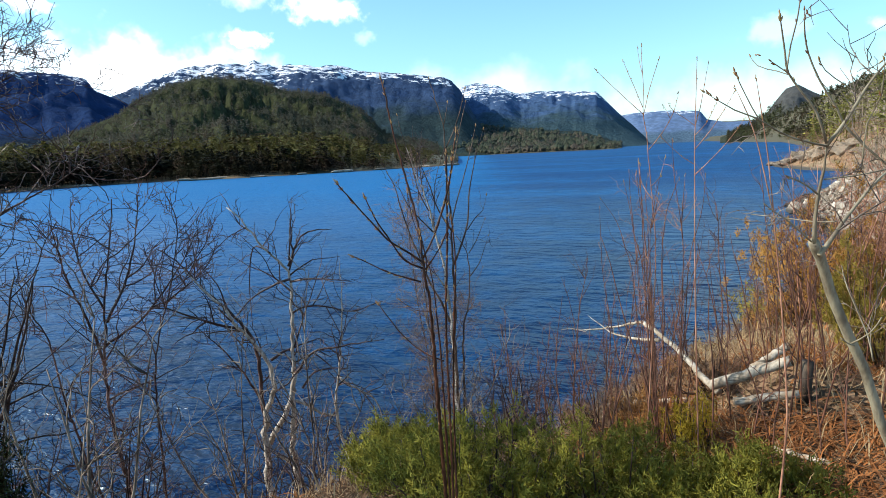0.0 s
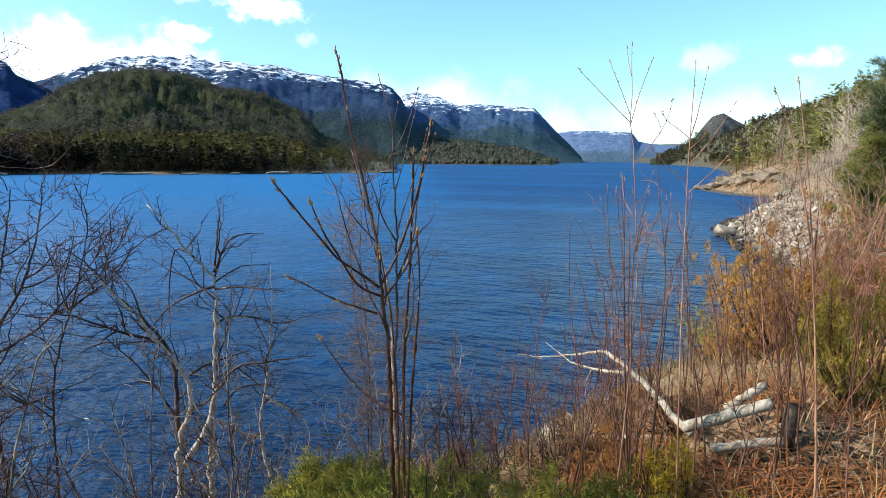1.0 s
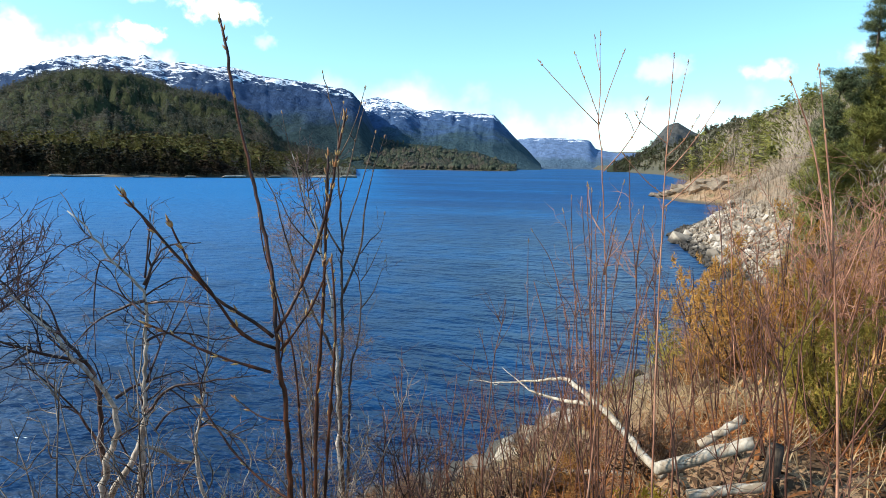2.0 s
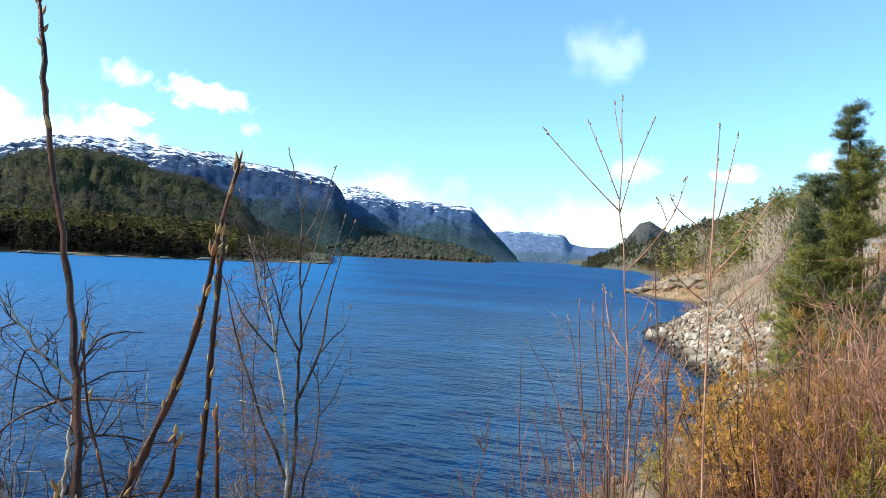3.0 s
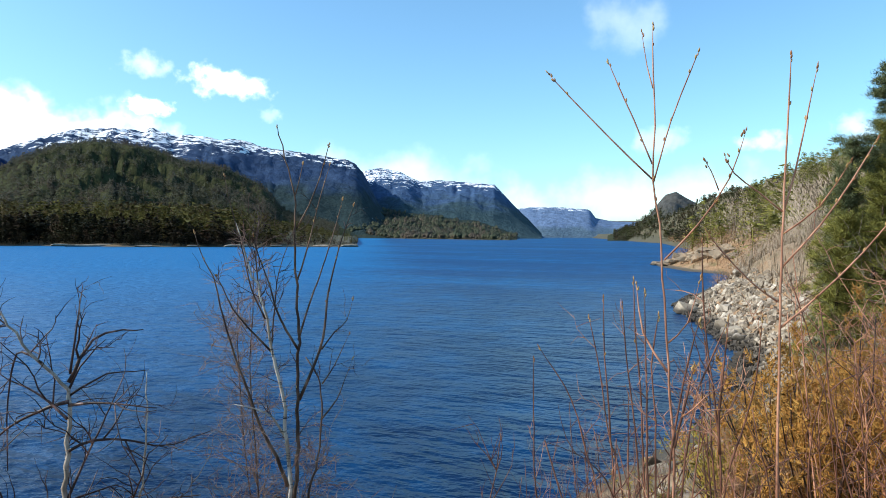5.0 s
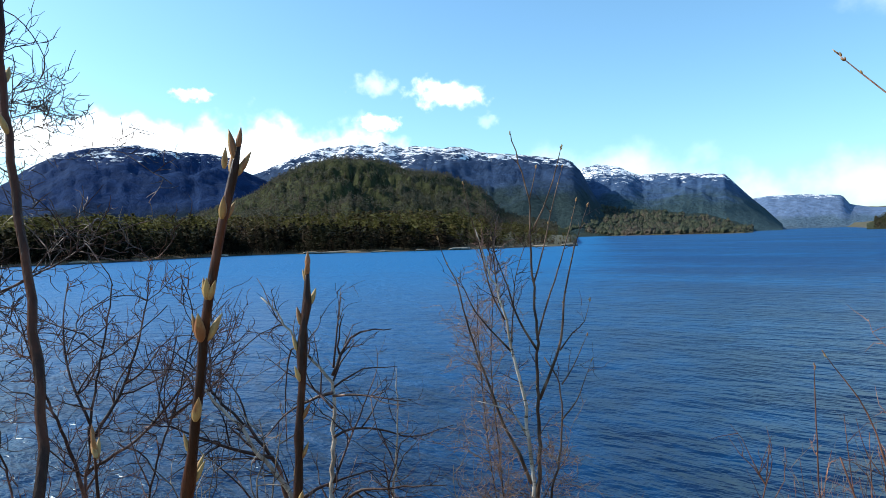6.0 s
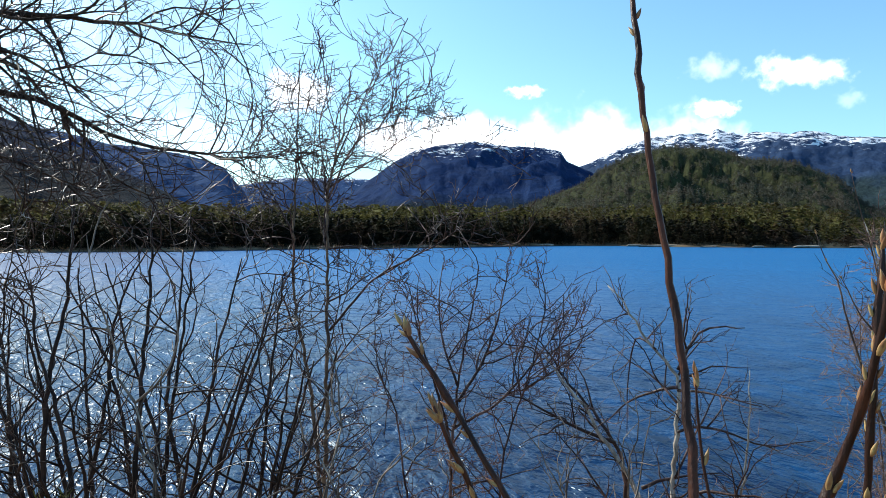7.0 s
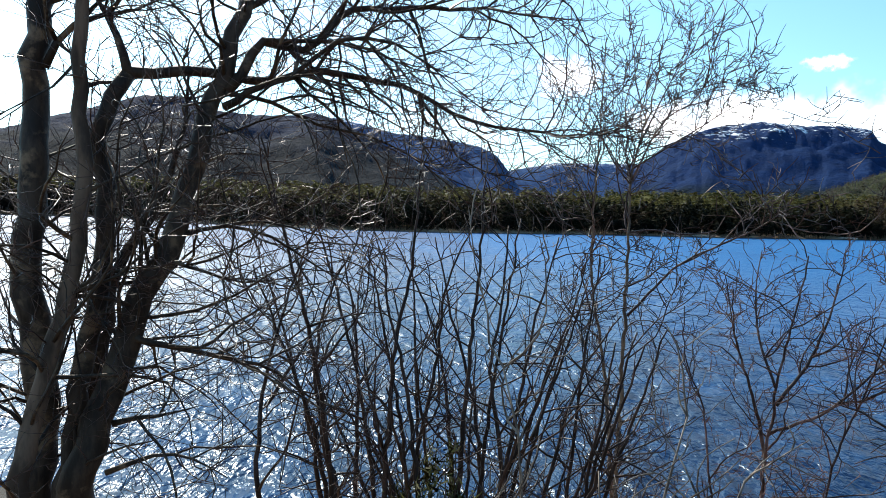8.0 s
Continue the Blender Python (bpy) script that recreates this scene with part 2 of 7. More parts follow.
def shore_distance(x, y):
    """Metres from our bank's waterline, positive on land."""
    p = np.stack([np.asarray(x, float), np.asarray(y, float)], -1)[..., None, :]
    ab = _B - _A
    k = np.clip(((p - _A) * ab).sum(-1) / (ab * ab).sum(-1), 0, 1)
    q = _A + k[..., None] * ab
    d = np.sqrt(((p - q) ** 2).sum(-1))
    j = d.argmin(-1)
    take = lambda v: np.take_along_axis(v, j[..., None], -1)[..., 0]
    cross = ab[:, 0] * (p[..., 1] - _A[:, 1]) - ab[:, 1] * (p[..., 0] - _A[:, 0])
    return take(d) * np.where(take(cross) < 0, 1.0, -1.0)


def smooth(v, a, b):
    k = np.clip((np.asarray(v, float) - a) / (b - a), 0, 1)
    return k * k * (3 - 2 * k)


def wavy(x, y, seed=0.0):
    """Cheap smooth unevenness between -1 and 1."""
    return (np.sin(x * 1.3 + 2.1 * np.sin(y * 0.7 + seed)) + np.sin(y * 1.7 + 1.7 * np.sin(x * 0.9 + seed * 2)) + 0.5 * np.sin(3.1 * x + 2.3 * y + seed)) / 2.5


def bank_height(x, y):
    x, y = np.asarray(x, float), np.asarray(y, float)
    s = shore_distance(x, y)
    near = 3.8 * smooth(s, -0.9, 7.5) + 0.02 * np.maximum(s - 8, 0) + 0.35 * smooth(x + 0.35 * (y - 1), 0.7, 1.9) * smooth(y, 0.2, 1.6)
    mid = 5.2 * smooth(s, -0.9, 8.5) + 0.16 * np.maximum(s - 16, 0)
    cap = np.interp(y, [60, 200, 350, 800, 1000, 1250], [12, 18, 30, 50, 24, 4])
    hill = np.minimum(5.0 * smooth(s, -0.9, 9) + 0.62 * np.maximum(s - 8, 0), cap + 0.05 * s)
    k1, k2 = smooth(y, 10, 26), smooth(y, 60, 160)
    z = near * (1 - k1) + (mid * (1 - k2) + hill * k2) * k1
    z = z + 3.2 * smooth(x - 5.0 - 0.08 * (y - 18), 0, 2.4) * smooth(y, 9, 17) * (1 - smooth(y, 30, 46))
    z = z + wavy(x * 0.8, y * 0.8) * 0.10 * smooth(s, -1, 3) + wavy(x * 0.05, y * 0.05, 2) * 2.0 * k2 * smooth(s, 5, 40)
    return np.where(s < -0.9, np.maximum(-3.0, (s + 0.9) * 0.35) - 0.02, z)


def on_bank(x, y):
    return float(bank_height(x, y))


FAR_SHORE = ([25.8, 27, 32, 36, 41, 45, 50, 55, 64, 74, 86, 96, 105, 113, 121, 140], [330, 303, 290, 282, 282, 285, 305, 305, 262, 250, 225, 235, 290, 480, 560, 700])


def far_height(az, r):
    rs = np.interp(az, *FAR_SHORE)
    rise = np.interp(az, [26, 30, 36, 50, 70, 95, 115, 130], [2, 5, 9, 10, 9, 8, 8, 8])
    d = r - rs
    lobe = np.where((az > 26.2) & (az < 150), np.where(d < 0, np.maximum(-3, d * 0.2), 1.2 * smooth(d, 0, 4) + rise * smooth(d, 5, 90)), -3.0)
    r2 = np.interp(az, [12.8, 13.6, 16, 20, 26, 33], [1000, 850, 900, 960, 1150, 1200])
    low = np.where((az > 12.8) & (az < 40), np.clip((r - r2) * 0.1, -3, 5), -3.0)
    end = np.where(r > 2750, np.clip((r - 2800) * 0.05, -3, 2), -3.0)
    return np.maximum(np.maximum(lobe, low), end)


def mesh_grid(name, P, mat, smoothed=True):
    """A mesh from an (n, m, 3) array of places."""
    n, m = P.shape[:2]
    idx = np.arange(n * m).reshape(n, m)
    q = np.stack([idx[:-1, :-1], idx[1:, :-1], idx[1:, 1:], idx[:-1, 1:]], -1).reshape(-1, 4)
    me = bpy.data.meshes.new(name)
    me.from_pydata(P.reshape(-1, 3), [], q)
    me.materials.append(mat)
    if smoothed:
        me.shade_smooth()
    return me


def build_ground():
    az = np.concatenate([np.linspace(-180, -32, 40, endpoint=False), np.linspace(-32, 132, 330, endpoint=False), np.linspace(132, 180, 22)])
    r = np.concatenate([[0.02], np.geomspace(0.3, 4900, 210)])
    A, R = np.meshgrid(az, r, indexing="ij")
    x, y = -np.sin(np.radians(A)) * R, np.cos(np.radians(A)) * R
    z = np.maximum(bank_height(x, y), far_height(A, R))
    me = mesh_grid("ground", np.stack([x, y, z], -1), MAT_GROUND)
    me.flip_normals()
    tagged(new("ground", me), "brown heath and leaf litter sloping to the fjord", "ground", kind="structure")


build_ground()
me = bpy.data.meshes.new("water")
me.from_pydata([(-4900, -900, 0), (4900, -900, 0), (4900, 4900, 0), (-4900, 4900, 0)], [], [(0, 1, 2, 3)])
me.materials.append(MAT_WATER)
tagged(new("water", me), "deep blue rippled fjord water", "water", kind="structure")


def mountain(name, label, crest, dist, front, back, mat, sharp=1.3, crag=0.05, steps=150, seed=0):
    """A massif whose crest runs at a distance round the viewpoint; crest: (azimuth, tangent of height)."""
    az = np.linspace(crest[0][0], crest[-1][0], steps)
    tan = np.interp(az, [c[0] for c in crest], [c[1] for c in crest]) if crest[0][0] < crest[-1][0] else np.interp(-az, [-c[0] for c in crest], [c[1] for c in crest])
    u = np.concatenate([np.linspace(-1, 0, 46), np.linspace(0.06, 1, 14)])
    P = np.zeros((steps, len(u), 3))
    for i, a in enumerate(az):
        ca, sa = math.cos(radians(a)), -math.sin(radians(a))
        for j, v in enumerate(u):
            wob = 0.10 * noise.noise((a * 0.25, seed, 1.0)) * abs(v)
            r = dist + (v + wob) * (front if v < 0 else back)
            fall = (1 - abs(v) ** sharp) if v < 0 else (1 - v * 0.85)
            top = EYE_Z + tan[i] * dist
            x, y = sa * r, ca * r
            k = 160.0 * dist / 2000
            rough = noise.fractal((x / k, y / k, seed), 0.9, 2.2, 6, noise_basis="PERLIN_ORIGINAL") * 1.6
            side = min(1.0, abs(v) * 3 + 0.02)
            rib = noise.noise((a * 1.1, v * 1.2, seed + 7.0)) + 0.5 * noise.noise((a * 2.9, v * 2.5, seed + 3.0))
            z = top * fall - (abs(rough) * 1.1 + 0.4 * max(0.0, rib)) * crag * top * side * (0.25 + fall)
            P[i, j] = (x, y, max(z, -4.0 if fall < 0.02 else 0.5))
    me = mesh_grid(name, P, mat)
    if crest[0][0] < crest[-1][0]:
        me.flip_normals()
    return tagged(new(name, me), label, "mountain", kind="structure")


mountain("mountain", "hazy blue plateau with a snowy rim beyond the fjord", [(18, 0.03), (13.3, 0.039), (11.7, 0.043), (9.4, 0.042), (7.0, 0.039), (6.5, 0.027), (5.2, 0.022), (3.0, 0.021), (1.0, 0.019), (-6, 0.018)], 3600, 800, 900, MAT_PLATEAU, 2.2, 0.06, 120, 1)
mountain("mountain", "rocky haze-blue mountain with a snow-patched ridge and a steep end", [(32, 0.045), (28.2, 0.070), (26.3, 0.091), (24.7, 0.098), (22.8, 0.091), (21.4, 0.081), (18.8, 0.080), (14.9, 0.075), (14.1, 0.060), (13.1, 0.042), (12.1, 0.026), (10.9, 0.004)], 2500, 1000, 900, MAT_SNOWY_FAR, 1.7, 0.10, 170, 2)
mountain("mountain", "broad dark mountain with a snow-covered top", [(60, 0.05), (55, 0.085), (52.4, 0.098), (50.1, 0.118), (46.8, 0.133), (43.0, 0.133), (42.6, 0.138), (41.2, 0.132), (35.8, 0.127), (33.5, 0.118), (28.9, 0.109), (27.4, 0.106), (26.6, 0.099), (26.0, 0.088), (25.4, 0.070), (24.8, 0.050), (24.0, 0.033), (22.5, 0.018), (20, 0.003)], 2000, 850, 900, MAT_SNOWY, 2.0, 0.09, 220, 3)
mountain("mountain", "flat-topped mountain with thin snow, coloured dark blue for shade and haze", [(73, 0.05), (70.6, 0.081), (68.3, 0.110), (66.9, 0.123), (65.0, 0.128), (61.9, 0.135), (59.6, 0.127), (56.1, 0.123), (54.7, 0.117), (54.2, 0.104), (51.9, 0.085), (48, 0.05)], 1700, 700, 700, MAT_SHADED, 1.8, 0.08, 150, 4)
mountain("mountain", "faint haze-blue ridge at a valley's end", [(86, 0.066), (81.4, 0.070), (77.7, 0.082), (72.2, 0.082), (66, 0.075)], 3800, 700, 800, MAT_HAZY, 1.6, 0.05, 70, 5)
mountain("mountain", "haze-blue mountain shoulder with snow on its crest", [(102, 0.13), (95.8, 0.138), (91.0, 0.118), (88.2, 0.117), (83.9, 0.103), (82.4, 0.089), (81.0, 0.060), (79.5, 0.01)], 2300, 800, 700, MAT_HAZY, 1.9, 0.07, 110, 6)
mountain("mountain", "wooded mountain above the far bank, coloured dark for shade and haze", [(150, 0.04), (130, 0.08), (120.1, 0.095), (114.4, 0.129), (110.6, 0.152), (108.1, 0.154), (106.0, 0.137), (101.2, 0.135), (97.6, 0.142), (94.8, 0.126), (91.0, 0.094), (86.2, 0.050), (83, 0.01)], 1500, 700, 700, MAT_SHADEDWOOD, 1.7, 0.08, 170, 7)
mountain("mountain", "steep bare rock knob above the fjord", [(5.5, 0.002), (3.4, 0.016), (2.2, 0.032), (1.6, 0.047), (1.0, 0.060), (0.2, 0.064), (-0.5, 0.056), (-1.6, 0.045), (-4, 0.038), (-9, 0.03)], 1150, 200, 300, MAT_KNOB, 1.6, 0.16, 110, 8)
HILL = [(62, 0.018), (59, 0.030), (57.0, 0.045), (55.1, 0.058), (53.1, 0.072), (51.0, 0.093), (48.9, 0.111), (46.8, 0.120), (44.7, 0.120), (42.6, 0.116), (40.4, 0.101), (36.9, 0.091), (34.6, 0.073), (33.7, 0.059), (32.6, 0.035), (31.0, 0.024), (27, 0.006)]
hill = mountain("mountain", "rounded hill covered with pine forest", HILL, 980, 560, 400, MAT_HILL, 1.25, 0.26, 200, 9)
MAT_SAND = mountain_material("pale_sand", (0.36, 0.34, 0.30), (0.45, 0.40, 0.30), 0, 0, 4, 3.0)
mountain("mountain", "pale sand pit on the shore at the fjord's end", [(9.2, 0.0), (8.8, 0.003), (8.1, 0.0065), (7.8, 0.006), (7.2, 0.003), (6.7, 0.0)], 2880, 60, 80, MAT_SAND, 1.4, 0.2, 40, 14)
foreland = mountain("mountain", "low wooded foreland under the snowy mountains", [(40, 0.050), (31, 0.046), (27, 0.043), (23.4, 0.038), (20, 0.032), (16.3, 0.023), (14.4, 0.013), (12.9, 0.002)], 1700, 640, 300, MAT_FORELAND, 1.1, 0.20, 120, 12)


# ---- woods ----
def crown(rng, kind, tris):
    """Triangles (n, 3, 3) of a far tree of unit height at the origin: an uneven solid crown with ragged sprays, or bare twigs."""
    T = []
    if kind in ("pine", "round"):
        sides, rings = (6, 4) if tris > 10 else (5, 3)
        R = []
        for i in range(rings):
            k = i / (rings - 1)
            h = (0.10 if kind == "pine" else 0.16) + k * 0.88
            w = 0.21 * (1.04 - k) ** 0.8 + 0.01 if kind == "pine" else 0.27 * math.sqrt(max(0.03, 1 - ((k - 0.45) / 0.56) ** 2))
            R.append([np.array([math.cos(6.283 * j / sides + i) * w * q, math.sin(6.283 * j / sides + i) * w * q, h + rng.gauss(0, 0.03)]) for j in range(sides) for q in (rng.uniform(0.65, 1.25) * (0.72 if tris > 30 else 1.0),)])
        for i in range(rings - 1):
            for j in range(sides):
                p, q, u, v = R[i][j], R[i][(j + 1) % sides], R[i + 1][(j + 1) % sides], R[i + 1][j]
                T += [[p, q, u], [p, u, v]]
        for j in range(1, sides - 1):
            T.append([R[-1][0], R[-1][j], R[-1][j + 1]])
    for k in range(tris):
        a = rng.random() * 2 * math.pi
        if kind in ("pine", "tuft", "spire", "dot"):
            h = 0.12 + 0.88 * rng.random() ** 0.85
            w = 0.23 * (1.03 - h) ** 0.75 + 0.015
        elif kind in ("round", "clump"):
            h = 0.2 + 0.8 * rng.random()
            w = 0.29 * math.sqrt(max(0.02, 1 - ((h - 0.58) / 0.46) ** 2))
        else:
            h = 0.08 + 0.9 * rng.random()
            w = 0.24 * math.sqrt(max(0.02, 1 - ((h - 0.58) / 0.52) ** 2))
        q = w * (0.60 + 0.55 * rng.random()) if kind in ("pine", "round") else w * math.sqrt(rng.random())
        c = np.array([q * math.cos(a), q * math.sin(a), h])
        if kind == "bare":
            d = np.array([math.cos(a) * rng.uniform(-0.3, 1.3), math.sin(a) * rng.uniform(-0.3, 1.3), 1.0]) * rng.uniform(0.02, 0.06)
            s = np.array([-math.sin(a + 0.8), math.cos(a + 0.8), 0]) * 0.0040
            T.append([c - d - s, c - d + s, c + d])
        else:
            size = {"tuft": 0.017, "clump": 0.046, "spire": 0.044, "dot": 0.075}.get(kind, 0.030) * (0.7 + 0.7 * rng.random())
            e = np.array([rng.gauss(0, 1), rng.gauss(0, 1), rng.gauss(0, 0.6)])
            f = np.array([rng.gauss(0, 1), rng.gauss(0, 1), rng.gauss(0, 0.6)])
            T.append([c + e * size, c + f * size, c - (e + f) * size * 0.6])
    for a in (0.0, 2.1, 4.2) if tris > 10 else ():
        w = 0.012
        T.append([np.array([w * math.cos(a), w * math.sin(a), -0.04]), np.array([w * math.cos(a + 2), w * math.sin(a + 2), -0.04]), np.array([0, 0, 0.85])])
    return np.array(T)


def woods(name, label, places, kinds, mat, tris, seed, category="trees", lift=0.22):
    """One object of many far trees. places: rows of x, y, z, height, width factor."""
    rng = random.Random(seed)
    protos = [crown(rng, rng.choice(kinds), tris) for _ in range(14)]
    out, nor = [], []
    for x, y, z, h, wf in places:
        p = protos[rng.randrange(len(protos))]
        a = rng.random() * 6.283
        c, s = math.cos(a) * h * wf, math.sin(a) * h * wf
        q = np.empty_like(p)
        q[..., 0] = p[..., 0] * c - p[..., 1] * s + x
        q[..., 1] = p[..., 0] * s + p[..., 1] * c + y
        q[..., 2] = p[..., 2] * h + z
        out.append(q)
        m = q - np.array([x, y, z + h * 0.42])
        m[..., 2] = m[..., 2] * 0.7 + h * lift
        nor.append(m / (np.linalg.norm(m, axis=-1, keepdims=True) + 1e-9))
    V = np.concatenate(out).reshape(-1, 3)
    me = bpy.data.meshes.new(name)
    me.from_pydata(V, [], np.arange(len(V)).reshape(-1, 3))
    me.materials.append(mat)
    me.shade_smooth()
    me.normals_split_custom_set_from_vertices(np.concatenate(nor).reshape(-1, 3))
    return tagged(new(name, me), label, category, kind="stuff")


def height_on(massif, x, y):
    """Height of a massif's surface under the open sky."""
    hit, at, _, _ = massif.ray_cast((x, y, 900), (0, 0, -1))
    return at.z if hit else None


def far_woods():
    rng = random.Random(5)
    bpy.context.view_layer.update()
    dark, olive, scrub, bare, plain, on_hill = [], [], [], [], [], []
    for i in range(5600):
        az = rng.uniform(26.3 if i < 4600 else 38, 121)
        rs = float(np.interp(az, *FAR_SHORE))
        d = 2 + 130 * rng.random() ** 1.7 if i < 4600 else rng.uniform(1.5, 26)
        r = rs + d
        z = float(far_height(np.array(az), np.array(r)))
        tip = min(1.0, 0.22 + max(0.0, az - 26.5) / 14.0)
        tall = 0.75 + 0.45 * noise.noise((az * 0.55, d * 0.03, 3.0)) + 0.25 * noise.noise((az * 2.1, d * 0.08, 8.0))
        h = rng.uniform(6, 11.5) * tip * (0.6 if d < 6 else 1.0) * (0.6 + 0.5 * tall)
        if az > 95:
            h *= r / 290
        row = (-math.sin(radians(az)) * r, math.cos(radians(az)) * r, z - 0.3, h, rng.uniform(0.85, 1.3))
        open_ground = smooth(az, 44, 34) * 0.75
        pick = rng.random()
        if d < 22 and pick < open_ground:
            scrub.append(row[:3] + (h * rng.uniform(0.3, 0.65), rng.uniform(1.3, 2.0)))
        elif pick < (0.30 if d < 14 or az < 28 else 0.14):
            bare.append(row)
        elif d > 40 or (az < 42 and d > 12):
            olive.append(row)
        else:
            dark.append(row)
    for _ in range(3600):
        az = rng.uniform(13.0, 34)
        k = rng.random() ** 1.4
        r = float(np.interp(az, [12.8, 13.6, 16, 20, 26, 33], [1000, 850, 900, 960, 1150, 1200])) + 5 + 560 * k
        z = float(far_height(np.array(az), np.array(r)))
        x, y = -math.sin(radians(az)) * r, math.cos(radians(az)) * r
        up = height_on(foreland, x, y)
        plain.append((x, y, max(z, up or z) - 0.5, rng.uniform(6, 13) * (0.55 if az < 14.6 else 1) * (0.6 + 0.6 * noise.noise((az * 1.3, k * 3, 2.0)) + 0.2), rng.uniform(1.2, 2.2)))
    for _ in range(12500):
        az = rng.uniform(28, 61)
        r = 420 + 575 * rng.random()
        x, y = -math.sin(radians(az)) * r, math.cos(radians(az)) * r
        z = height_on(hill, x, y)
        if z is not None:
            tall = 0.8 + 0.5 * noise.noise((x * 0.012, y * 0.012, 4.0))
            on_hill.append((x, y, z - 1.5, rng.uniform(4.5, 10) * tall, rng.uniform(0.8, 1.3)))
    woods("woods", "pine forest along the far shore, its shaded front coloured dark green", dark, ("spire", "clump", "spire"), MAT_PINE_SHADED, 110, 1, lift=0.40)
    woods("woods", "olive-green pines, coloured as sunlit, on the flat ground behind the far shore", olive, ("clump", "spire", "clump"), MAT_PINE_SUNLIT, 90, 11, lift=0.9)
    woods("low_brush", "dark rust-brown scrub on the open part of the far shore", scrub, ("clump",), MAT_BROWNWOOD, 90, 12, "brush")
    woods("bare_woods", "leafless brown birches among the far pines", bare, ("bare",), MAT_BROWNWOOD, 90, 2)
    woods("woods", "grey-green woods on the low foreland", plain, ("round", "pine"), MAT_PLAINWOOD, 9, 13, lift=0.8)
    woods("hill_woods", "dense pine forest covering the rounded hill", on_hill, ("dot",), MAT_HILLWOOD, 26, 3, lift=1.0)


far_woods()


# ---- bark and twigs ----
def bark_material(name, light, dark, scale, contrast=(0.40, 0.62), rough=0.75, bands=0.0, moss=None, depth=0.003):
    mat, n = material(name, rough)
    along = n.noise(stretched(n, scale, scale, scale * 0.35), 1.0, 5, 0.6)
    grain = n.noise(stretched(n, scale * 5, scale * 5, scale * 1.2), 1.0, 4, 0.6)
    col = n.mix(n.ramp(along, *contrast), rgb(*dark), rgb(*light))
    col = n.mix(n.math("MULTIPLY", n.ramp(grain, 0.5, 0.75), 0.45), col, rgb(*[c * 0.5 for c in dark]))
    col = n.mix(n.math("MULTIPLY", n.island, 0.35), col, rgb(*[c * 0.6 for c in light]))
    if bands:
        ring = n.noise(stretched(n, 6, 6, 60), 1.0, 3, 0.7)
        col = n.mix(n.math("MULTIPLY", n.ramp(ring, 0.56, 0.66), bands), col, rgb(0.035, 0.03, 0.026))
    if moss:
        col = n.mix(n.math("MULTIPLY", n.ramp(n.noise(n.pos, 7.0, 5, 0.6), 0.54, 0.66), 0.8), col, rgb(*moss))
    n.put(n.bsdf, "Base Color", col)
    n.put(n.bsdf, "Specular IOR Level", 0.22)
    bump(n, n.math("ADD", along, n.math("MULTIPLY", grain, 0.5)), 0.8, depth)
    return mat


BARK_WILLOW = bark_material("willow_bark", (0.105, 0.036, 0.017), (0.018, 0.008, 0.005), 45, rough=0.42, depth=0.004)
BARK_SHOOT = bark_material("shoot_bark", (0.56, 0.28, 0.175), (0.25, 0.110, 0.065), 30, rough=0.5, depth=0.001)
BARK_RED = bark_material("red_shoot_bark", (0.24, 0.105, 0.065), (0.075, 0.036, 0.026), 30, rough=0.5, depth=0.001)
BARK_GREY = bark_material("grey_bark", (0.36, 0.28, 0.21), (0.050, 0.035, 0.026), 14, rough=0.5)
BARK_BROWN = bark_material("brown_birch_bark", (0.24, 0.17, 0.11), (0.085, 0.055, 0.038), 14, rough=0.6, bands=0.6)
BARK_DARK = bark_material("alder_bark", (0.070, 0.048, 0.032), (0.016, 0.011, 0.008), 12, rough=0.6, moss=(0.205, 0.140, 0.085), depth=0.006)
BARK_BIRCH = bark_material("birch_bark", (0.70, 0.62, 0.52), (0.30, 0.24, 0.18), 14, rough=0.6, bands=0.95)
BARK_ALDER_PALE = bark_material("pale_alder_bark", (0.62, 0.55, 0.46), (0.26, 0.21, 0.16), 16, rough=0.6, bands=0.35)
BARK_TAN = bark_material("tan_twig_bark", (0.42, 0.27, 0.19), (0.17, 0.10, 0.07), 25, rough=0.5, depth=0.001)
BARK_THICKET = bark_material("dark_willow_bark", (0.075, 0.043, 0.031), (0.016, 0.010, 0.008), 14, rough=0.5)
BARK_TWIG = bark_material("twig_bark", (0.105, 0.060, 0.046), (0.022, 0.013, 0.011), 25, rough=0.36, depth=0.001)
BARK_SAPLING = bark_material("dark_birch_bark", (0.20, 0.125, 0.085), (0.032, 0.021, 0.016), 14, rough=0.5)
BARK_PALE = bark_material("pale_bark", (0.36, 0.31, 0.21), (0.17, 0.13, 0.085), 30, rough=0.75)
BARK_LICHEN = bark_material("lichened_bark", (0.18, 0.12, 0.08), (0.035, 0.024, 0.017), 7, rough=0.7, depth=0.005)
BARK_PURPLE = bark_material("purplish_twig_bark", (0.27, 0.160, 0.130), (0.020, 0.011, 0.010), 9, contrast=(0.50, 0.66), rough=0.42, depth=0.002)
BUD_SKIN = bark_material("bud_scale", (0.46, 0.32, 0.13), (0.27, 0.11, 0.048), 120, rough=0.45, depth=0.0006)


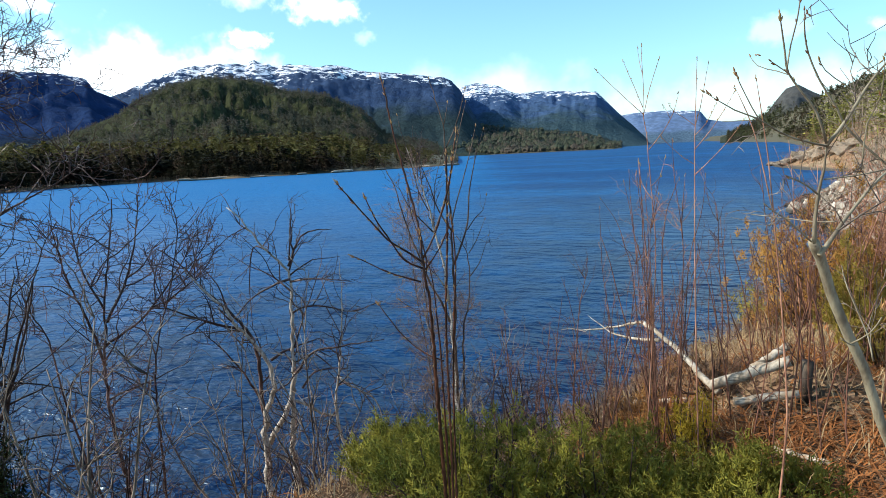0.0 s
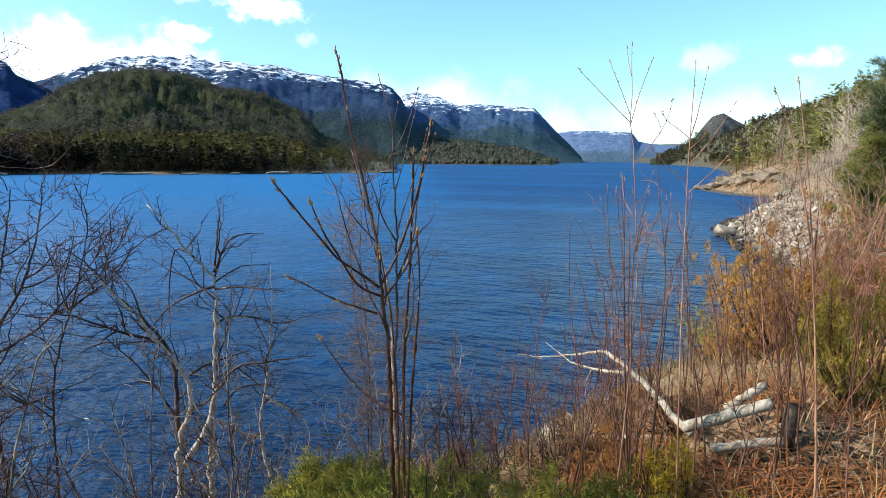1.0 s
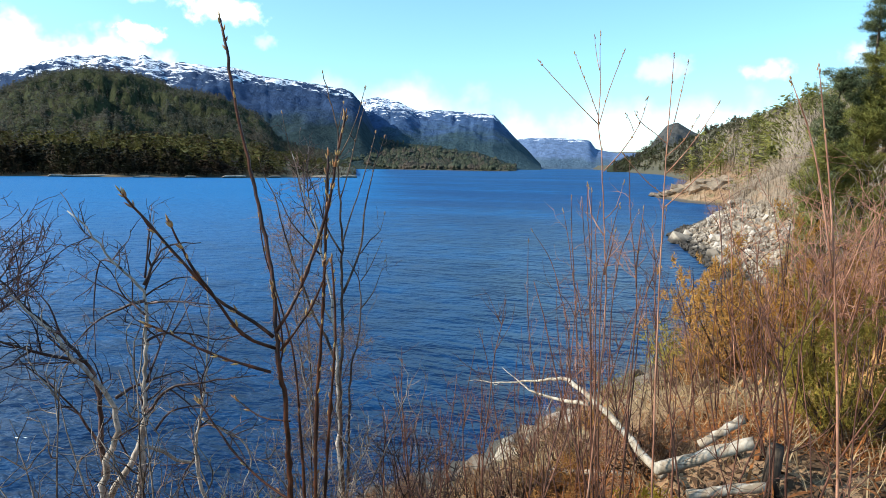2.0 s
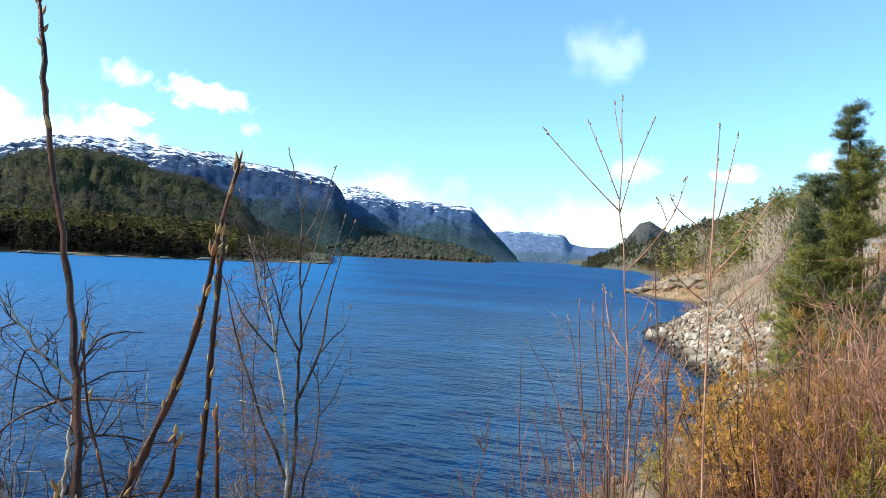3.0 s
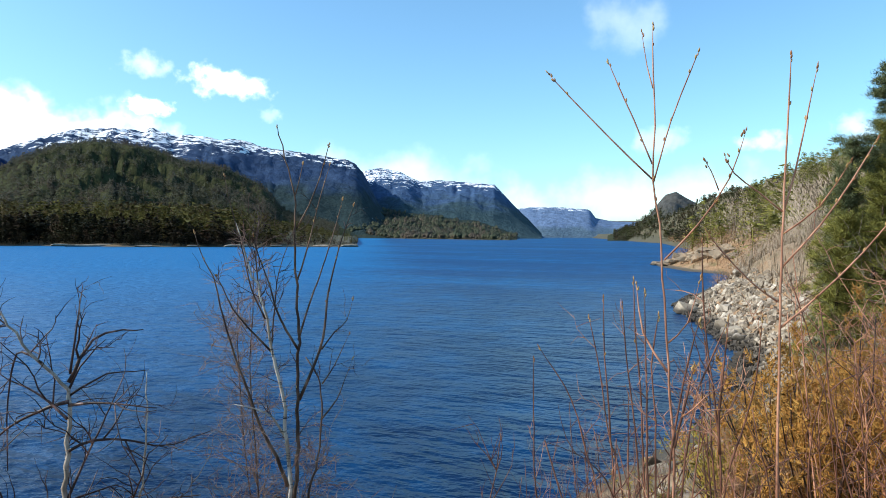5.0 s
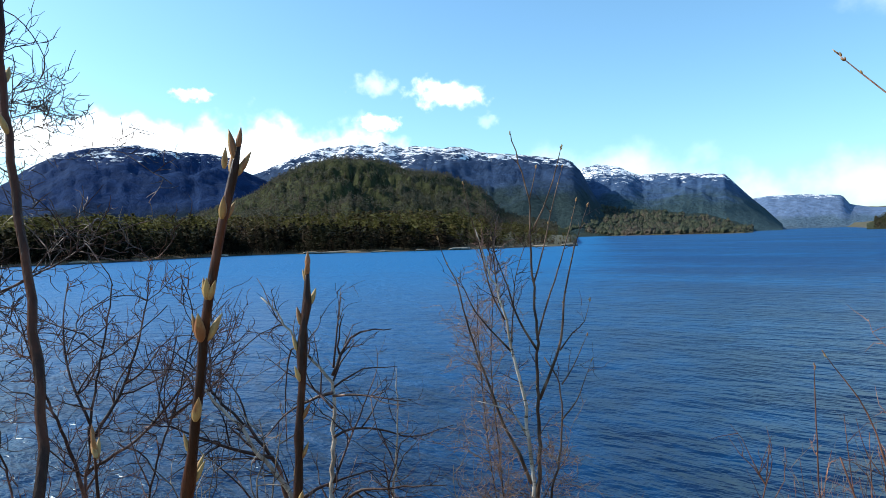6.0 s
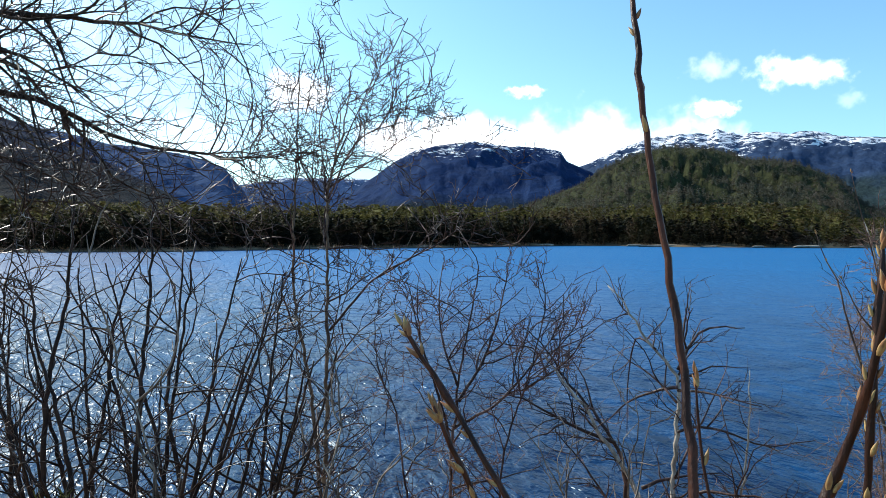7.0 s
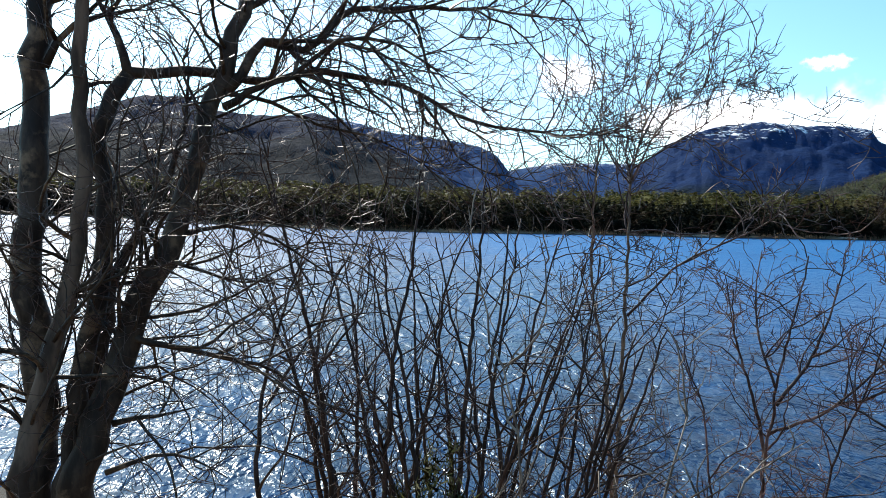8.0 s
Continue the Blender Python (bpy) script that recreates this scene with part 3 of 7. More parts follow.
class Tubes:
    """Gathers tapered tubes into one mesh."""
    def __init__(self):
        self.v, self.f = [], []

    def tube(self, path, r0, r1, sides=5, cap=True):
        path = [Vector(p) for p in path]
        n = len(path)
        t = (path[1] - path[0]).normalized()
        u = t.orthogonal().normalized()
        base = len(self.v)
        for i, p in enumerate(path):
            t = (path[min(i + 1, n - 1)] - path[max(i - 1, 0)]).normalized()
            u = (u - t * u.dot(t)).normalized()
            w = t.cross(u)
            k = i / (n - 1)
            r = r0[i] if isinstance(r0, list) else r0 + (r1 - r0) * k
            for j in range(sides):
                a = 2 * math.pi * j / sides
                self.v.append(p + (u * math.cos(a) + w * math.sin(a)) * r)
        for i in range(n - 1):
            for j in range(sides):
                a, b = base + i * sides + j, base + i * sides + (j + 1) % sides
                self.f.append((a, b, b + sides, a + sides))
        if cap:
            self.f.append(tuple(base + j for j in reversed(range(sides))))
            self.f.append(tuple(base + (n - 1) * sides + j for j in range(sides)))

    def mesh(self, name, mat):
        me = bpy.data.meshes.new(name)
        me.from_pydata(self.v, [], self.f)
        me.materials.append(mat)
        me.shade_smooth()
        return me


def part(name, me, parent, label="", kind=""):
    ob = new(name, me)
    ob.parent = parent
    ob.matrix_parent_inverse = Matrix.Translation(-parent.location)
    return tagged(ob, label, kind=kind)


def curve_through(pts, step, wob, rng):
    """Points along a smooth line through pts, slightly crooked."""
    pts = [Vector(p) for p in pts]
    out = []
    ext = [pts[0] * 2 - pts[1]] + pts + [pts[-1] * 2 - pts[-2]]
    for i in range(1, len(ext) - 2):
        a, b, c, d = ext[i - 1:i + 3]
        k = max(2, int((c - b).length / step))
        for j in range(k):
            t = j / k
            p = 0.5 * (2 * b + (c - a) * t + (2 * a - 5 * b + 4 * c - d) * t * t + (3 * b - a - 3 * c + d) * t ** 3)
            out.append(p + Vector((rng.gauss(0, wob), rng.gauss(0, wob), rng.gauss(0, wob))))
    out.append(pts[-1])
    return out


def twig(T, p, way, length, r, rng, depth, up=0.35, forks=4, sides=3, floor=0.0009):
    """A crooked twig that bends upward, with smaller ones along it."""
    seg = max(3, min(6, int(length / 0.05)))
    path = [p.copy()]
    d = way.normalized()
    curl = Vector((rng.gauss(0, 0.13), rng.gauss(0, 0.13), rng.gauss(0, 0.10) + 0.03 + up * 0.18))
    for i in range(seg):
        d = (d + curl + Vector((rng.gauss(0, 0.23), rng.gauss(0, 0.23), rng.gauss(0, 0.23)))).normalized()
        path.append(path[-1] + d * (length / seg))
    T.tube(path, r, max(r * 0.32, floor * 0.45), sides, cap=False)
    if depth > 0:
        turn = rng.uniform(0, 6.283)
        for m in range(forks):
            k = (m + rng.uniform(0.3, 1.0)) / (forks + 0.2)
            i = min(int(k * seg), seg - 1)
            q = path[i].lerp(path[i + 1], k * seg - i)
            t = (path[i + 1] - path[i]).normalized()
            a = t.orthogonal().normalized()
            turn += rng.uniform(2.2, 4.0)
            a.rotate(Matrix.Rotation(turn, 3, t))
            twig(T, q, t * 0.7 + a * rng.uniform(0.6, 1.25), length * rng.uniform(0.32, 0.72), max(r * 0.68, floor), rng, depth - 1, up, max(2, forks - 1), 3, floor)


class Plant:
    """A woody plant: an Empty at its foot, with trunks, limbs and twigs as parts."""
    def __init__(self, name, label, category, foot, bark, seed, fuzz_len=0.30, fuzz_r=0.0019, depth=2, up=0.35, group="", bark_white=None, step=0.07, twig_bark=None, forks=4, dense=1.0, floor=0.0009, sub=0.0, sub_len=0.6, sub_r=0.006, sub_fuzz=6, droop=0.0, thin=1.0):
        self.thin = thin
        self.dense, self.floor = dense, floor
        self.sub, self.sub_len, self.sub_r, self.sub_fuzz, self.droop = sub, sub_len, sub_r, sub_fuzz, droop
        self.ob = tagged(new(name), label, category, group)
        self.ob.location = (foot[0], foot[1], float(bank_height(foot[0], foot[1])) - 0.03)
        bpy.context.view_layer.update()
        self.bark, self.white, self.twig_bark = bark, bark_white or BARK_BIRCH, twig_bark or BARK_TWIG
        self.rng = random.Random(seed)
        self.fuzz_len, self.fuzz_r, self.depth, self.up, self.step, self.forks = fuzz_len, fuzz_r, depth, up, step, forks
        self.T = Tubes()
        self.buds = []

    def done(self):
        if self.T.v:
            part("twig_mass", self.T.mesh("twig_mass", self.twig_bark), self.ob, kind="stuff")
        return self.ob


def side_branch(plant, path, radii, rng):
    """A crooked secondary branch with its own twigs, growing anywhere along a limb."""
    n = len(path)
    i = min(int(rng.uniform(0.22, 0.97) * (n - 1)), n - 2)
    t = (path[i + 1] - path[i]).normalized()
    a = t.orthogonal().normalized()
    a.rotate(Matrix.Rotation(rng.uniform(0, 6.283), 3, t))
    d = (t * 0.6 + a * rng.uniform(0.6, 1.1)).normalized()
    ln = plant.sub_len * rng.uniform(0.45, 1.25)
    seg = max(5, int(ln / 0.09))
    bend = Vector((rng.gauss(0, 0.08), rng.gauss(0, 0.08), rng.gauss(plant.up * 0.14 - plant.droop, 0.11)))
    q = [path[i].copy()]
    for _ in range(seg):
        d = (d + bend + Vector((rng.gauss(0, 0.19), rng.gauss(0, 0.19), rng.gauss(0, 0.19)))).normalized()
        q.append(q[-1] + d * ln / seg)
    r = min(radii[i] * 0.75, plant.sub_r * rng.uniform(0.7, 1.4))
    T = Tubes()
    T.tube(q, r, plant.floor, 6)
    part("branch", T.mesh("branch", plant.bark), plant.ob)
    for _ in range(int(plant.sub_fuzz * ln / plant.sub_len + rng.random())):
        j = rng.randint(1, seg - 1)
        t = (q[j + 1] - q[j]).normalized()
        a = t.orthogonal().normalized()
        a.rotate(Matrix.Rotation(rng.uniform(0, 6.283), 3, t))
        twig(plant.T, q[j], t * 0.7 + a * rng.uniform(0.6, 1.2), plant.fuzz_len * rng.uniform(0.4, 1.0), plant.fuzz_r * rng.uniform(0.6, 1.0), rng, max(0, plant.depth - 1), plant.up, plant.forks, 3, plant.floor)


def limb(plant, kind, pts, r0, r1, root=False, fuzz=0, buds=0, white=False, knots=0.0):
    rng = plant.rng
    r0, r1 = r0 * plant.thin, r1 * max(plant.thin, 0.9)
    if kind == "limb" and fuzz and r0 < 0.05:
        r1 = min(r1, plant.floor * 1.3)
    pts = [tuple(p) for p in pts]
    if root:
        x, y, z = pts[0]
        dx, dy = (pts[0][0] - pts[1][0]), (pts[0][1] - pts[1][1])
        n = max(1.0, math.hypot(dx, dy) / 0.06)
        fx, fy = (x + dx / n + plant.ob.location.x * 2) / 3, (y + dy / n + plant.ob.location.y * 2) / 3
        g = float(bank_height(fx, fy))
        if g < z - 0.05:
            pts = [(fx, fy, g - 0.06), ((fx + x * 2) / 3, (fy + y * 2) / 3, g + (z - g) * 0.55)] + pts
    path = curve_through(pts, plant.step, min(0.012, r0 * (0.22 if r0 > 0.012 else 0.12)), rng)
    n = len(path)
    radii = []
    for i in range(n):
        k = i / (n - 1)
        r = r0 + (r1 - r0) * k ** 0.9
        if root:
            r *= 1 + 0.5 * max(0.0, 1 - i / 4.0)
        radii.append(r * (1 + knots * max(0.0, rng.gauss(-0.3, 0.7))))
    if buds:
        radii[-2], radii[-1] = radii[-2] * 0.8, radii[-1] * 0.30
    T = Tubes()
    T.tube(path, radii, 0, 10 if r0 > 0.03 else (8 if r0 > 0.006 else 6))
    own = part(kind, T.mesh(kind, plant.white if white else plant.bark), plant.ob)
    far = sum((path[i + 1] - path[i]).length for i in range(n - 1))
    for _ in range(int(plant.sub * far * rng.uniform(0.8, 1.2)) if fuzz else 0):
        side_branch(plant, path, radii, rng)
    for _ in range(int(fuzz * plant.dense)):
        k = rng.uniform(0.18, 0.99) ** 0.8
        i = min(int(k * (n - 1)), n - 2)
        t = (path[i + 1] - path[i]).normalized()
        a = t.orthogonal().normalized()
        a.rotate(Matrix.Rotation(rng.uniform(0, 6.283), 3, t))
        twig(plant.T, path[i], t * 0.7 + a * rng.uniform(0.5, 1.0), plant.fuzz_len * rng.uniform(0.45, 1.25) * (1.1 - 0.5 * k), min(plant.fuzz_r * rng.uniform(0.8, 1.5), radii[i] * 0.7), rng, plant.depth, plant.up, plant.forks, 4, plant.floor)
    for j in range(buds):
        k = 1.0 if j == 0 else 1.0 - 0.8 * rng.random() ** 1.5
        i = min(int(k * (n - 1)), n - 2)
        t = (path[i + 1] - path[i]).normalized()
        a = t.orthogonal().normalized()
        a.rotate(Matrix.Rotation(rng.uniform(0, 6.283), 3, t))
        tip = j < 3 and len(pts) > 2
        plant.buds.append((path[n - 1] - t * (0.008 if j == 0 else 0.008 + 0.006 * j) + a * (0 if j == 0 else radii[-1]) if tip else path[i] + a * radii[i] * 0.75, (t + a * (0.0 if j == 0 else 0.45)).normalized(), rng.uniform(0.8, 1.25), own))


def bud_mesh(length, wide):
    bm = bmesh.new()
    rings = []
    for k, r in ((0, 0.45), (0.15, 0.85), (0.4, 1.0), (0.65, 0.75), (0.85, 0.38), (1.0, 0.06)):
        rings.append([bm.verts.new((math.cos(a) * r * wide, math.sin(a) * r * wide * 0.8 + 0.25 * wide * k, k * length)) for a in (0, 1.05, 2.09, 3.14, 4.19, 5.24)])
    for lo, hi in zip(rings, rings[1:]):
        for j in range(6):
            bm.faces.new((lo[j], lo[(j + 1) % 6], hi[(j + 1) % 6], hi[j]))
    bm.faces.new(rings[-1])
    me = bpy.data.meshes.new("bud")
    bm.to_mesh(me)
    bm.free()
    me.materials.append(BUD_SKIN)
    me.shade_smooth()
    return me


def set_buds(plant, length, wide):
    me = bud_mesh(length, wide)
    for p, d, k, own in plant.buds:
        ob = new("bud", me)
        ob.parent = own
        ob.matrix_basis = Matrix.Translation(p) @ d.to_track_quat("Z", "Y").to_matrix().to_4x4() @ Matrix.Scale(k, 4)


# ---- shrubs and trees of our bank ----
willow = Plant("willow_sapling", "slender brown willow sapling with swelling pale buds", "sapling", (0.06, 0.74), BARK_WILLOW, 11, step=0.018, thin=0.74)
limb(willow, "trunk", [(0.047, 0.691, 4.857), (0.038, 0.684, 4.949), (0.028, 0.692, 5.024), (-0.004, 0.727, 5.13), (-0.046, 0.755, 5.24), (-0.073, 0.762, 5.33), (-0.102, 0.762, 5.456), (-0.116, 0.766, 5.53), (-0.138, 0.775, 5.60)], 0.0105, 0.0026, root=True, buds=21, knots=0.25)
limb(willow, "branch", [(0.027, 0.685, 5.013), (-0.006, 0.675, 5.039), (-0.062, 0.643, 5.085), (-0.106, 0.617, 5.148), (-0.144, 0.597, 5.201), (-0.19, 0.562, 5.277)], 0.0048, 0.0022, buds=15, knots=0.55)
limb(willow, "branch", [(0.029, 0.686, 4.992), (-0.008, 0.643, 5.025), (-0.039, 0.6, 5.105), (-0.057, 0.568, 5.164), (-0.071, 0.539, 5.236)], 0.0045, 0.002, buds=15, knots=0.55)
limb(willow, "branch", [(0.027, 0.675, 4.951), (-0.037, 0.642, 4.976), (-0.084, 0.621, 4.998), (-0.123, 0.604, 5.022), (-0.168, 0.579, 5.047)], 0.0036, 0.0018, buds=12, knots=0.55)
limb(willow, "branch", [(0.031, 0.687, 5.022), (0.058, 0.72, 5.09), (0.08, 0.765, 5.2), (0.1, 0.77, 5.275), (0.109, 0.774, 5.336), (0.123, 0.786, 5.418)], 0.0045, 0.0024, buds=26, knots=0.75)
limb(willow, "branch", [(0.036, 0.691, 4.987), (0.078, 0.711, 5.051), (0.108, 0.721, 5.116), (0.116, 0.715, 5.161)], 0.003, 0.0016, buds=8, knots=0.55)
limb(willow, "branch", [(0.033, 0.687, 4.948), (0.045, 0.685, 5.006), (0.04, 0.671, 5.089), (0.039, 0.659, 5.118)], 0.0025, 0.0015, buds=6)
limb(willow, "trunk", [(-0.012, 0.895, 4.752), (0.002, 0.9, 4.971), (0.01, 0.912, 5.23), (0.006, 0.928, 5.35)], 0.0070, 0.0030, root=True, buds=32, knots=0.75)
limb(willow, "trunk", [(-0.004, 0.9, 4.366), (0.004, 0.9, 4.572), (0.017, 0.9, 4.769), (0.034, 0.9, 4.959), (0.028, 0.9, 5.136)], 0.0062, 0.0024, root=True, buds=16, knots=0.6)
limb(willow, "branch", [(0.078, 0.7, 4.696), (0.004, 0.7, 4.719), (-0.067, 0.7, 4.768), (-0.124, 0.7, 4.831), (-0.161, 0.7, 4.875)], 0.0036, 0.0018, buds=8, knots=0.5)
limb(willow, "branch", [(0.048, 0.7, 4.854), (-0.017, 0.7, 4.855), (-0.078, 0.7, 4.887)], 0.0022, 0.0012, buds=4)
limb(willow, "trunk", [(0.017, 0.8, 4.419), (0.015, 0.8, 4.612), (0.013, 0.8, 4.72), (0.004, 0.8, 4.841)], 0.0062, 0.003, root=True, buds=5, knots=0.3)
limb(willow, "branch", [(0.006, 0.8, 4.838), (-0.004, 0.8, 4.945), (-0.033, 0.8, 5.047), (-0.067, 0.8, 5.148), (-0.079, 0.8, 5.236)], 0.003, 0.0012, buds=7)
set_buds(willow, 0.0130, 0.0022)
willow.done()

young_birch = Plant("young_birch", "thin leafless young birch with three stems", "tree", (-1.62, 4.12), BARK_SAPLING, 12, twig_bark=BARK_PURPLE, dense=1.2, floor=0.0021, fuzz_len=0.22, fuzz_r=0.0028, depth=1, up=0.6, forks=2, step=0.06, thin=1.25)
limb(young_birch, "trunk", [(-1.663, 4.117, 3.741), (-1.644, 4.126, 3.955), (-1.642, 4.126, 4.368), (-1.639, 4.128, 4.71), (-1.651, 4.122, 5.051), (-1.654, 4.121, 5.39), (-1.665, 4.116, 5.593), (-1.71, 4.095, 5.797), (-1.745, 4.08, 5.932), (-1.756, 4.075, 5.992)], 0.017, 0.0022, root=True, fuzz=3, buds=9)
limb(young_birch, "branch", [(-1.651, 4.122, 5.384), (-1.577, 4.142, 5.524), (-1.515, 4.156, 5.69), (-1.476, 4.16, 5.822), (-1.454, 4.157, 5.886)], 0.0042, 0.0016, buds=6)
limb(young_birch, "branch", [(-1.659, 4.119, 5.576), (-1.64, 4.144, 5.695), (-1.631, 4.164, 5.781)], 0.003, 0.0014, buds=3)
limb(young_birch, "branch", [(-1.644, 4.125, 5.078), (-1.595, 4.164, 5.287), (-1.559, 4.197, 5.491), (-1.526, 4.228, 5.661), (-1.5, 4.257, 5.781)], 0.0046, 0.0016, buds=6, fuzz=1)
limb(young_birch, "branch", [(-1.638, 4.128, 4.727), (-1.591, 4.177, 4.945), (-1.538, 4.229, 5.148), (-1.483, 4.281, 5.387), (-1.45, 4.323, 5.577)], 0.0055, 0.0016, buds=6, fuzz=1)
limb(young_birch, "branch", [(-1.639, 4.127, 4.669), (-1.727, 4.071, 4.85), (-1.776, 4.033, 5.056), (-1.825, 3.994, 5.226), (-1.844, 3.969, 5.354)], 0.0065, 0.0018, buds=5, fuzz=2)
limb(young_birch, "trunk", [(-1.588, 4.151, 3.739), (-1.537, 4.196, 4.015), (-1.534, 4.219, 4.39), (-1.561, 4.229, 4.49), (-1.641, 4.215, 4.609)], 0.012, 0.003, root=True, fuzz=2)
limb(young_birch, "branch", [(-1.633, 4.131, 4.368), (-1.563, 4.181, 4.569), (-1.521, 4.218, 4.737), (-1.51, 4.241, 4.941), (-1.483, 4.272, 5.146), (-1.43, 4.314, 5.386), (-1.388, 4.351, 5.541)], 0.0085, 0.0017, buds=8, fuzz=2)
limb(young_birch, "branch", [(-1.515, 4.184, 4.667), (-1.45, 4.232, 4.772), (-1.395, 4.275, 4.837), (-1.369, 4.305, 4.973)], 0.004, 0.0014, buds=4, fuzz=2)
limb(young_birch, "branch", [(-1.51, 4.186, 4.461), (-1.465, 4.251, 4.562), (-1.434, 4.308, 4.675), (-1.416, 4.36, 4.756)], 0.0038, 0.0014, buds=4, fuzz=2)
limb(young_birch, "branch", [(-1.517, 4.183, 4.245), (-1.437, 4.227, 4.362), (-1.401, 4.25, 4.463), (-1.352, 4.28, 4.615)], 0.0045, 0.0014, buds=4, fuzz=2)
limb(young_birch, "trunk", [(-1.676, 4.111, 3.741), (-1.681, 4.103, 3.957), (-1.697, 4.09, 4.131), (-1.711, 4.078, 4.373), (-1.745, 4.057, 4.545), (-1.771, 4.04, 4.683), (-1.795, 4.024, 4.854), (-1.82, 4.007, 4.99), (-1.875, 3.977, 5.16), (-1.915, 3.953, 5.295), (-1.94, 3.936, 5.413)], 0.02, 0.003, root=True, white=True, fuzz=30)
limb(young_birch, "branch", [(-1.782, 4.063, 4.672), (-1.762, 4.066, 4.918), (-1.74, 4.071, 5.122), (-1.687, 4.089, 5.29), (-1.652, 4.1, 5.39)], 0.004, 0.0014, fuzz=12)
limb(young_birch, "branch", [(-1.812, 4.049, 4.85), (-1.872, 3.995, 5.024), (-1.899, 3.955, 5.228), (-1.953, 3.903, 5.529), (-1.97, 3.868, 5.693)], 0.0045, 0.0014, fuzz=5, buds=4)
limb(young_birch, "branch", [(-1.844, 4.035, 4.987), (-1.864, 4.026, 5.191), (-1.854, 4.03, 5.394), (-1.831, 4.041, 5.462)], 0.0045, 0.0014, fuzz=20)
limb(young_birch, "branch", [(-1.692, 4.104, 3.852), (-1.745, 4.067, 4.03), (-1.828, 4.018, 4.223), (-1.879, 3.982, 4.415), (-1.931, 3.947, 4.588), (-1.981, 3.912, 4.794), (-2.007, 3.887, 4.93), (-2.036, 3.862, 5.099), (-2.078, 3.831, 5.2), (-2.122, 3.799, 5.367)], 0.0095, 0.002, fuzz=3, buds=8)
limb(young_birch, "branch", [(-1.782, 4.063, 4.658), (-1.871, 3.984, 4.788), (-1.939, 3.915, 4.912), (-1.975, 3.86, 5.05), (-1.987, 3.816, 5.119)], 0.0055, 0.0016, fuzz=3, buds=5)
limb(young_birch, "branch", [(-1.705, 4.098, 4.146), (-1.763, 4.042, 4.275), (-1.839, 3.979, 4.334), (-1.929, 3.908, 4.367)], 0.0065, 0.002, white=True, fuzz=3)
set_buds(young_birch, 0.015, 0.0042)
young_birch.done()

birch_shrub = Plant("birch_shrub", "low birch shrub with a haze of fine tan twigs", "shrub", (-1.98, 4.25), BARK_SAPLING, 23, dense=1.8, fuzz_len=0.46, fuzz_r=0.0030, depth=2, up=0.12, forks=4, step=0.06, twig_bark=BARK_TAN, floor=0.0020)
limb(birch_shrub, "stem", [(-1.95, 4.22, 3.3), (-1.96, 4.18, 3.9), (-1.99, 4.15, 4.5), (-1.95, 4.12, 4.9), (-1.93, 4.10, 5.25)], 0.008, 0.002, root=True, fuzz=34)
limb(birch_shrub, "stem", [(-2.02, 4.28, 3.3), (-2.10, 4.25, 4.0), (-2.12, 4.20, 4.7), (-2.10, 4.18, 5.0)], 0.007, 0.002, root=True, fuzz=26)
limb(birch_shrub, "stem", [(-1.85, 4.30, 3.2), (-1.72, 4.32, 3.7), (-1.55, 4.34, 4.0)], 0.007, 0.002, root=True, fuzz=22)
birch_shrub.done()

rowan_sapling = Plant("rowan_sapling", "leafless rowan sapling with forked reddish twigs", "sapling", (0.37, 2.05), BARK_SHOOT, 13, step=0.04, thin=0.66)
limb(rowan_sapling, "stem", [(0.478, 2.03, 4.844), (0.463, 2.03, 5.1), (0.452, 2.03, 5.27), (0.444, 2.03, 5.377), (0.43, 2.03, 5.465), (0.433, 2.03, 5.568), (0.428, 2.03, 5.674), (0.426, 2.03, 5.774)], 0.0075, 0.0015, root=True, buds=10)
limb(rowan_sapling, "branch", [(0.429, 2.03, 5.465), (0.348, 2.02, 5.547), (0.267, 2, 5.633), (0.223, 1.99, 5.683)], 0.0028, 0.0012, buds=8)
limb(rowan_sapling, "branch", [(0.429, 2.03, 5.494), (0.392, 2.04, 5.584), (0.361, 2.05, 5.655), (0.336, 2.06, 5.715)], 0.0024, 0.0012, buds=7)
limb(rowan_sapling, "branch", [(0.431, 2.03, 5.455), (0.462, 2.02, 5.574), (0.495, 2, 5.66), (0.512, 1.99, 5.703)], 0.0024, 0.0012, buds=7)
limb(rowan_sapling, "branch", [(0.428, 2.03, 5.642), (0.416, 2.04, 5.688), (0.403, 2.05, 5.767)], 0.002, 0.001, buds=4)
limb(rowan_sapling, "branch", [(0.454, 2.03, 5.307), (0.513, 2.01, 5.375), (0.567, 1.99, 5.462), (0.593, 1.97, 5.551)], 0.003, 0.0012, buds=8)
limb(rowan_sapling, "branch", [(0.549, 2, 5.439), (0.535, 1.99, 5.474), (0.52, 1.98, 5.498)], 0.0018, 0.001, buds=3)
limb(rowan_sapling, "branch", [(0.46, 2.03, 5.142), (0.499, 2.04, 5.185), (0.523, 2.05, 5.28)], 0.003, 0.0012, buds=4)
limb(rowan_sapling, "branch", [(0.463, 2.03, 5.089), (0.415, 2.05, 5.159), (0.399, 2.07, 5.262)], 0.004, 0.002, buds=4)
set_buds(rowan_sapling, 0.008, 0.0020)
rowan_sapling.done()

rowan_sapling_b = Plant("rowan_sapling", "grey-brown rowan sapling with long side twigs", "sapling", (0.68, 1.97), BARK_SHOOT, 14, step=0.04, thin=0.66)
limb(rowan_sapling_b, "stem", [(0.653, 1.98, 4.858), (0.653, 1.98, 5.123), (0.653, 1.98, 5.298), (0.655, 1.98, 5.397), (0.659, 1.98, 5.539), (0.663, 1.98, 5.683)], 0.0072, 0.0016, root=True, buds=8)
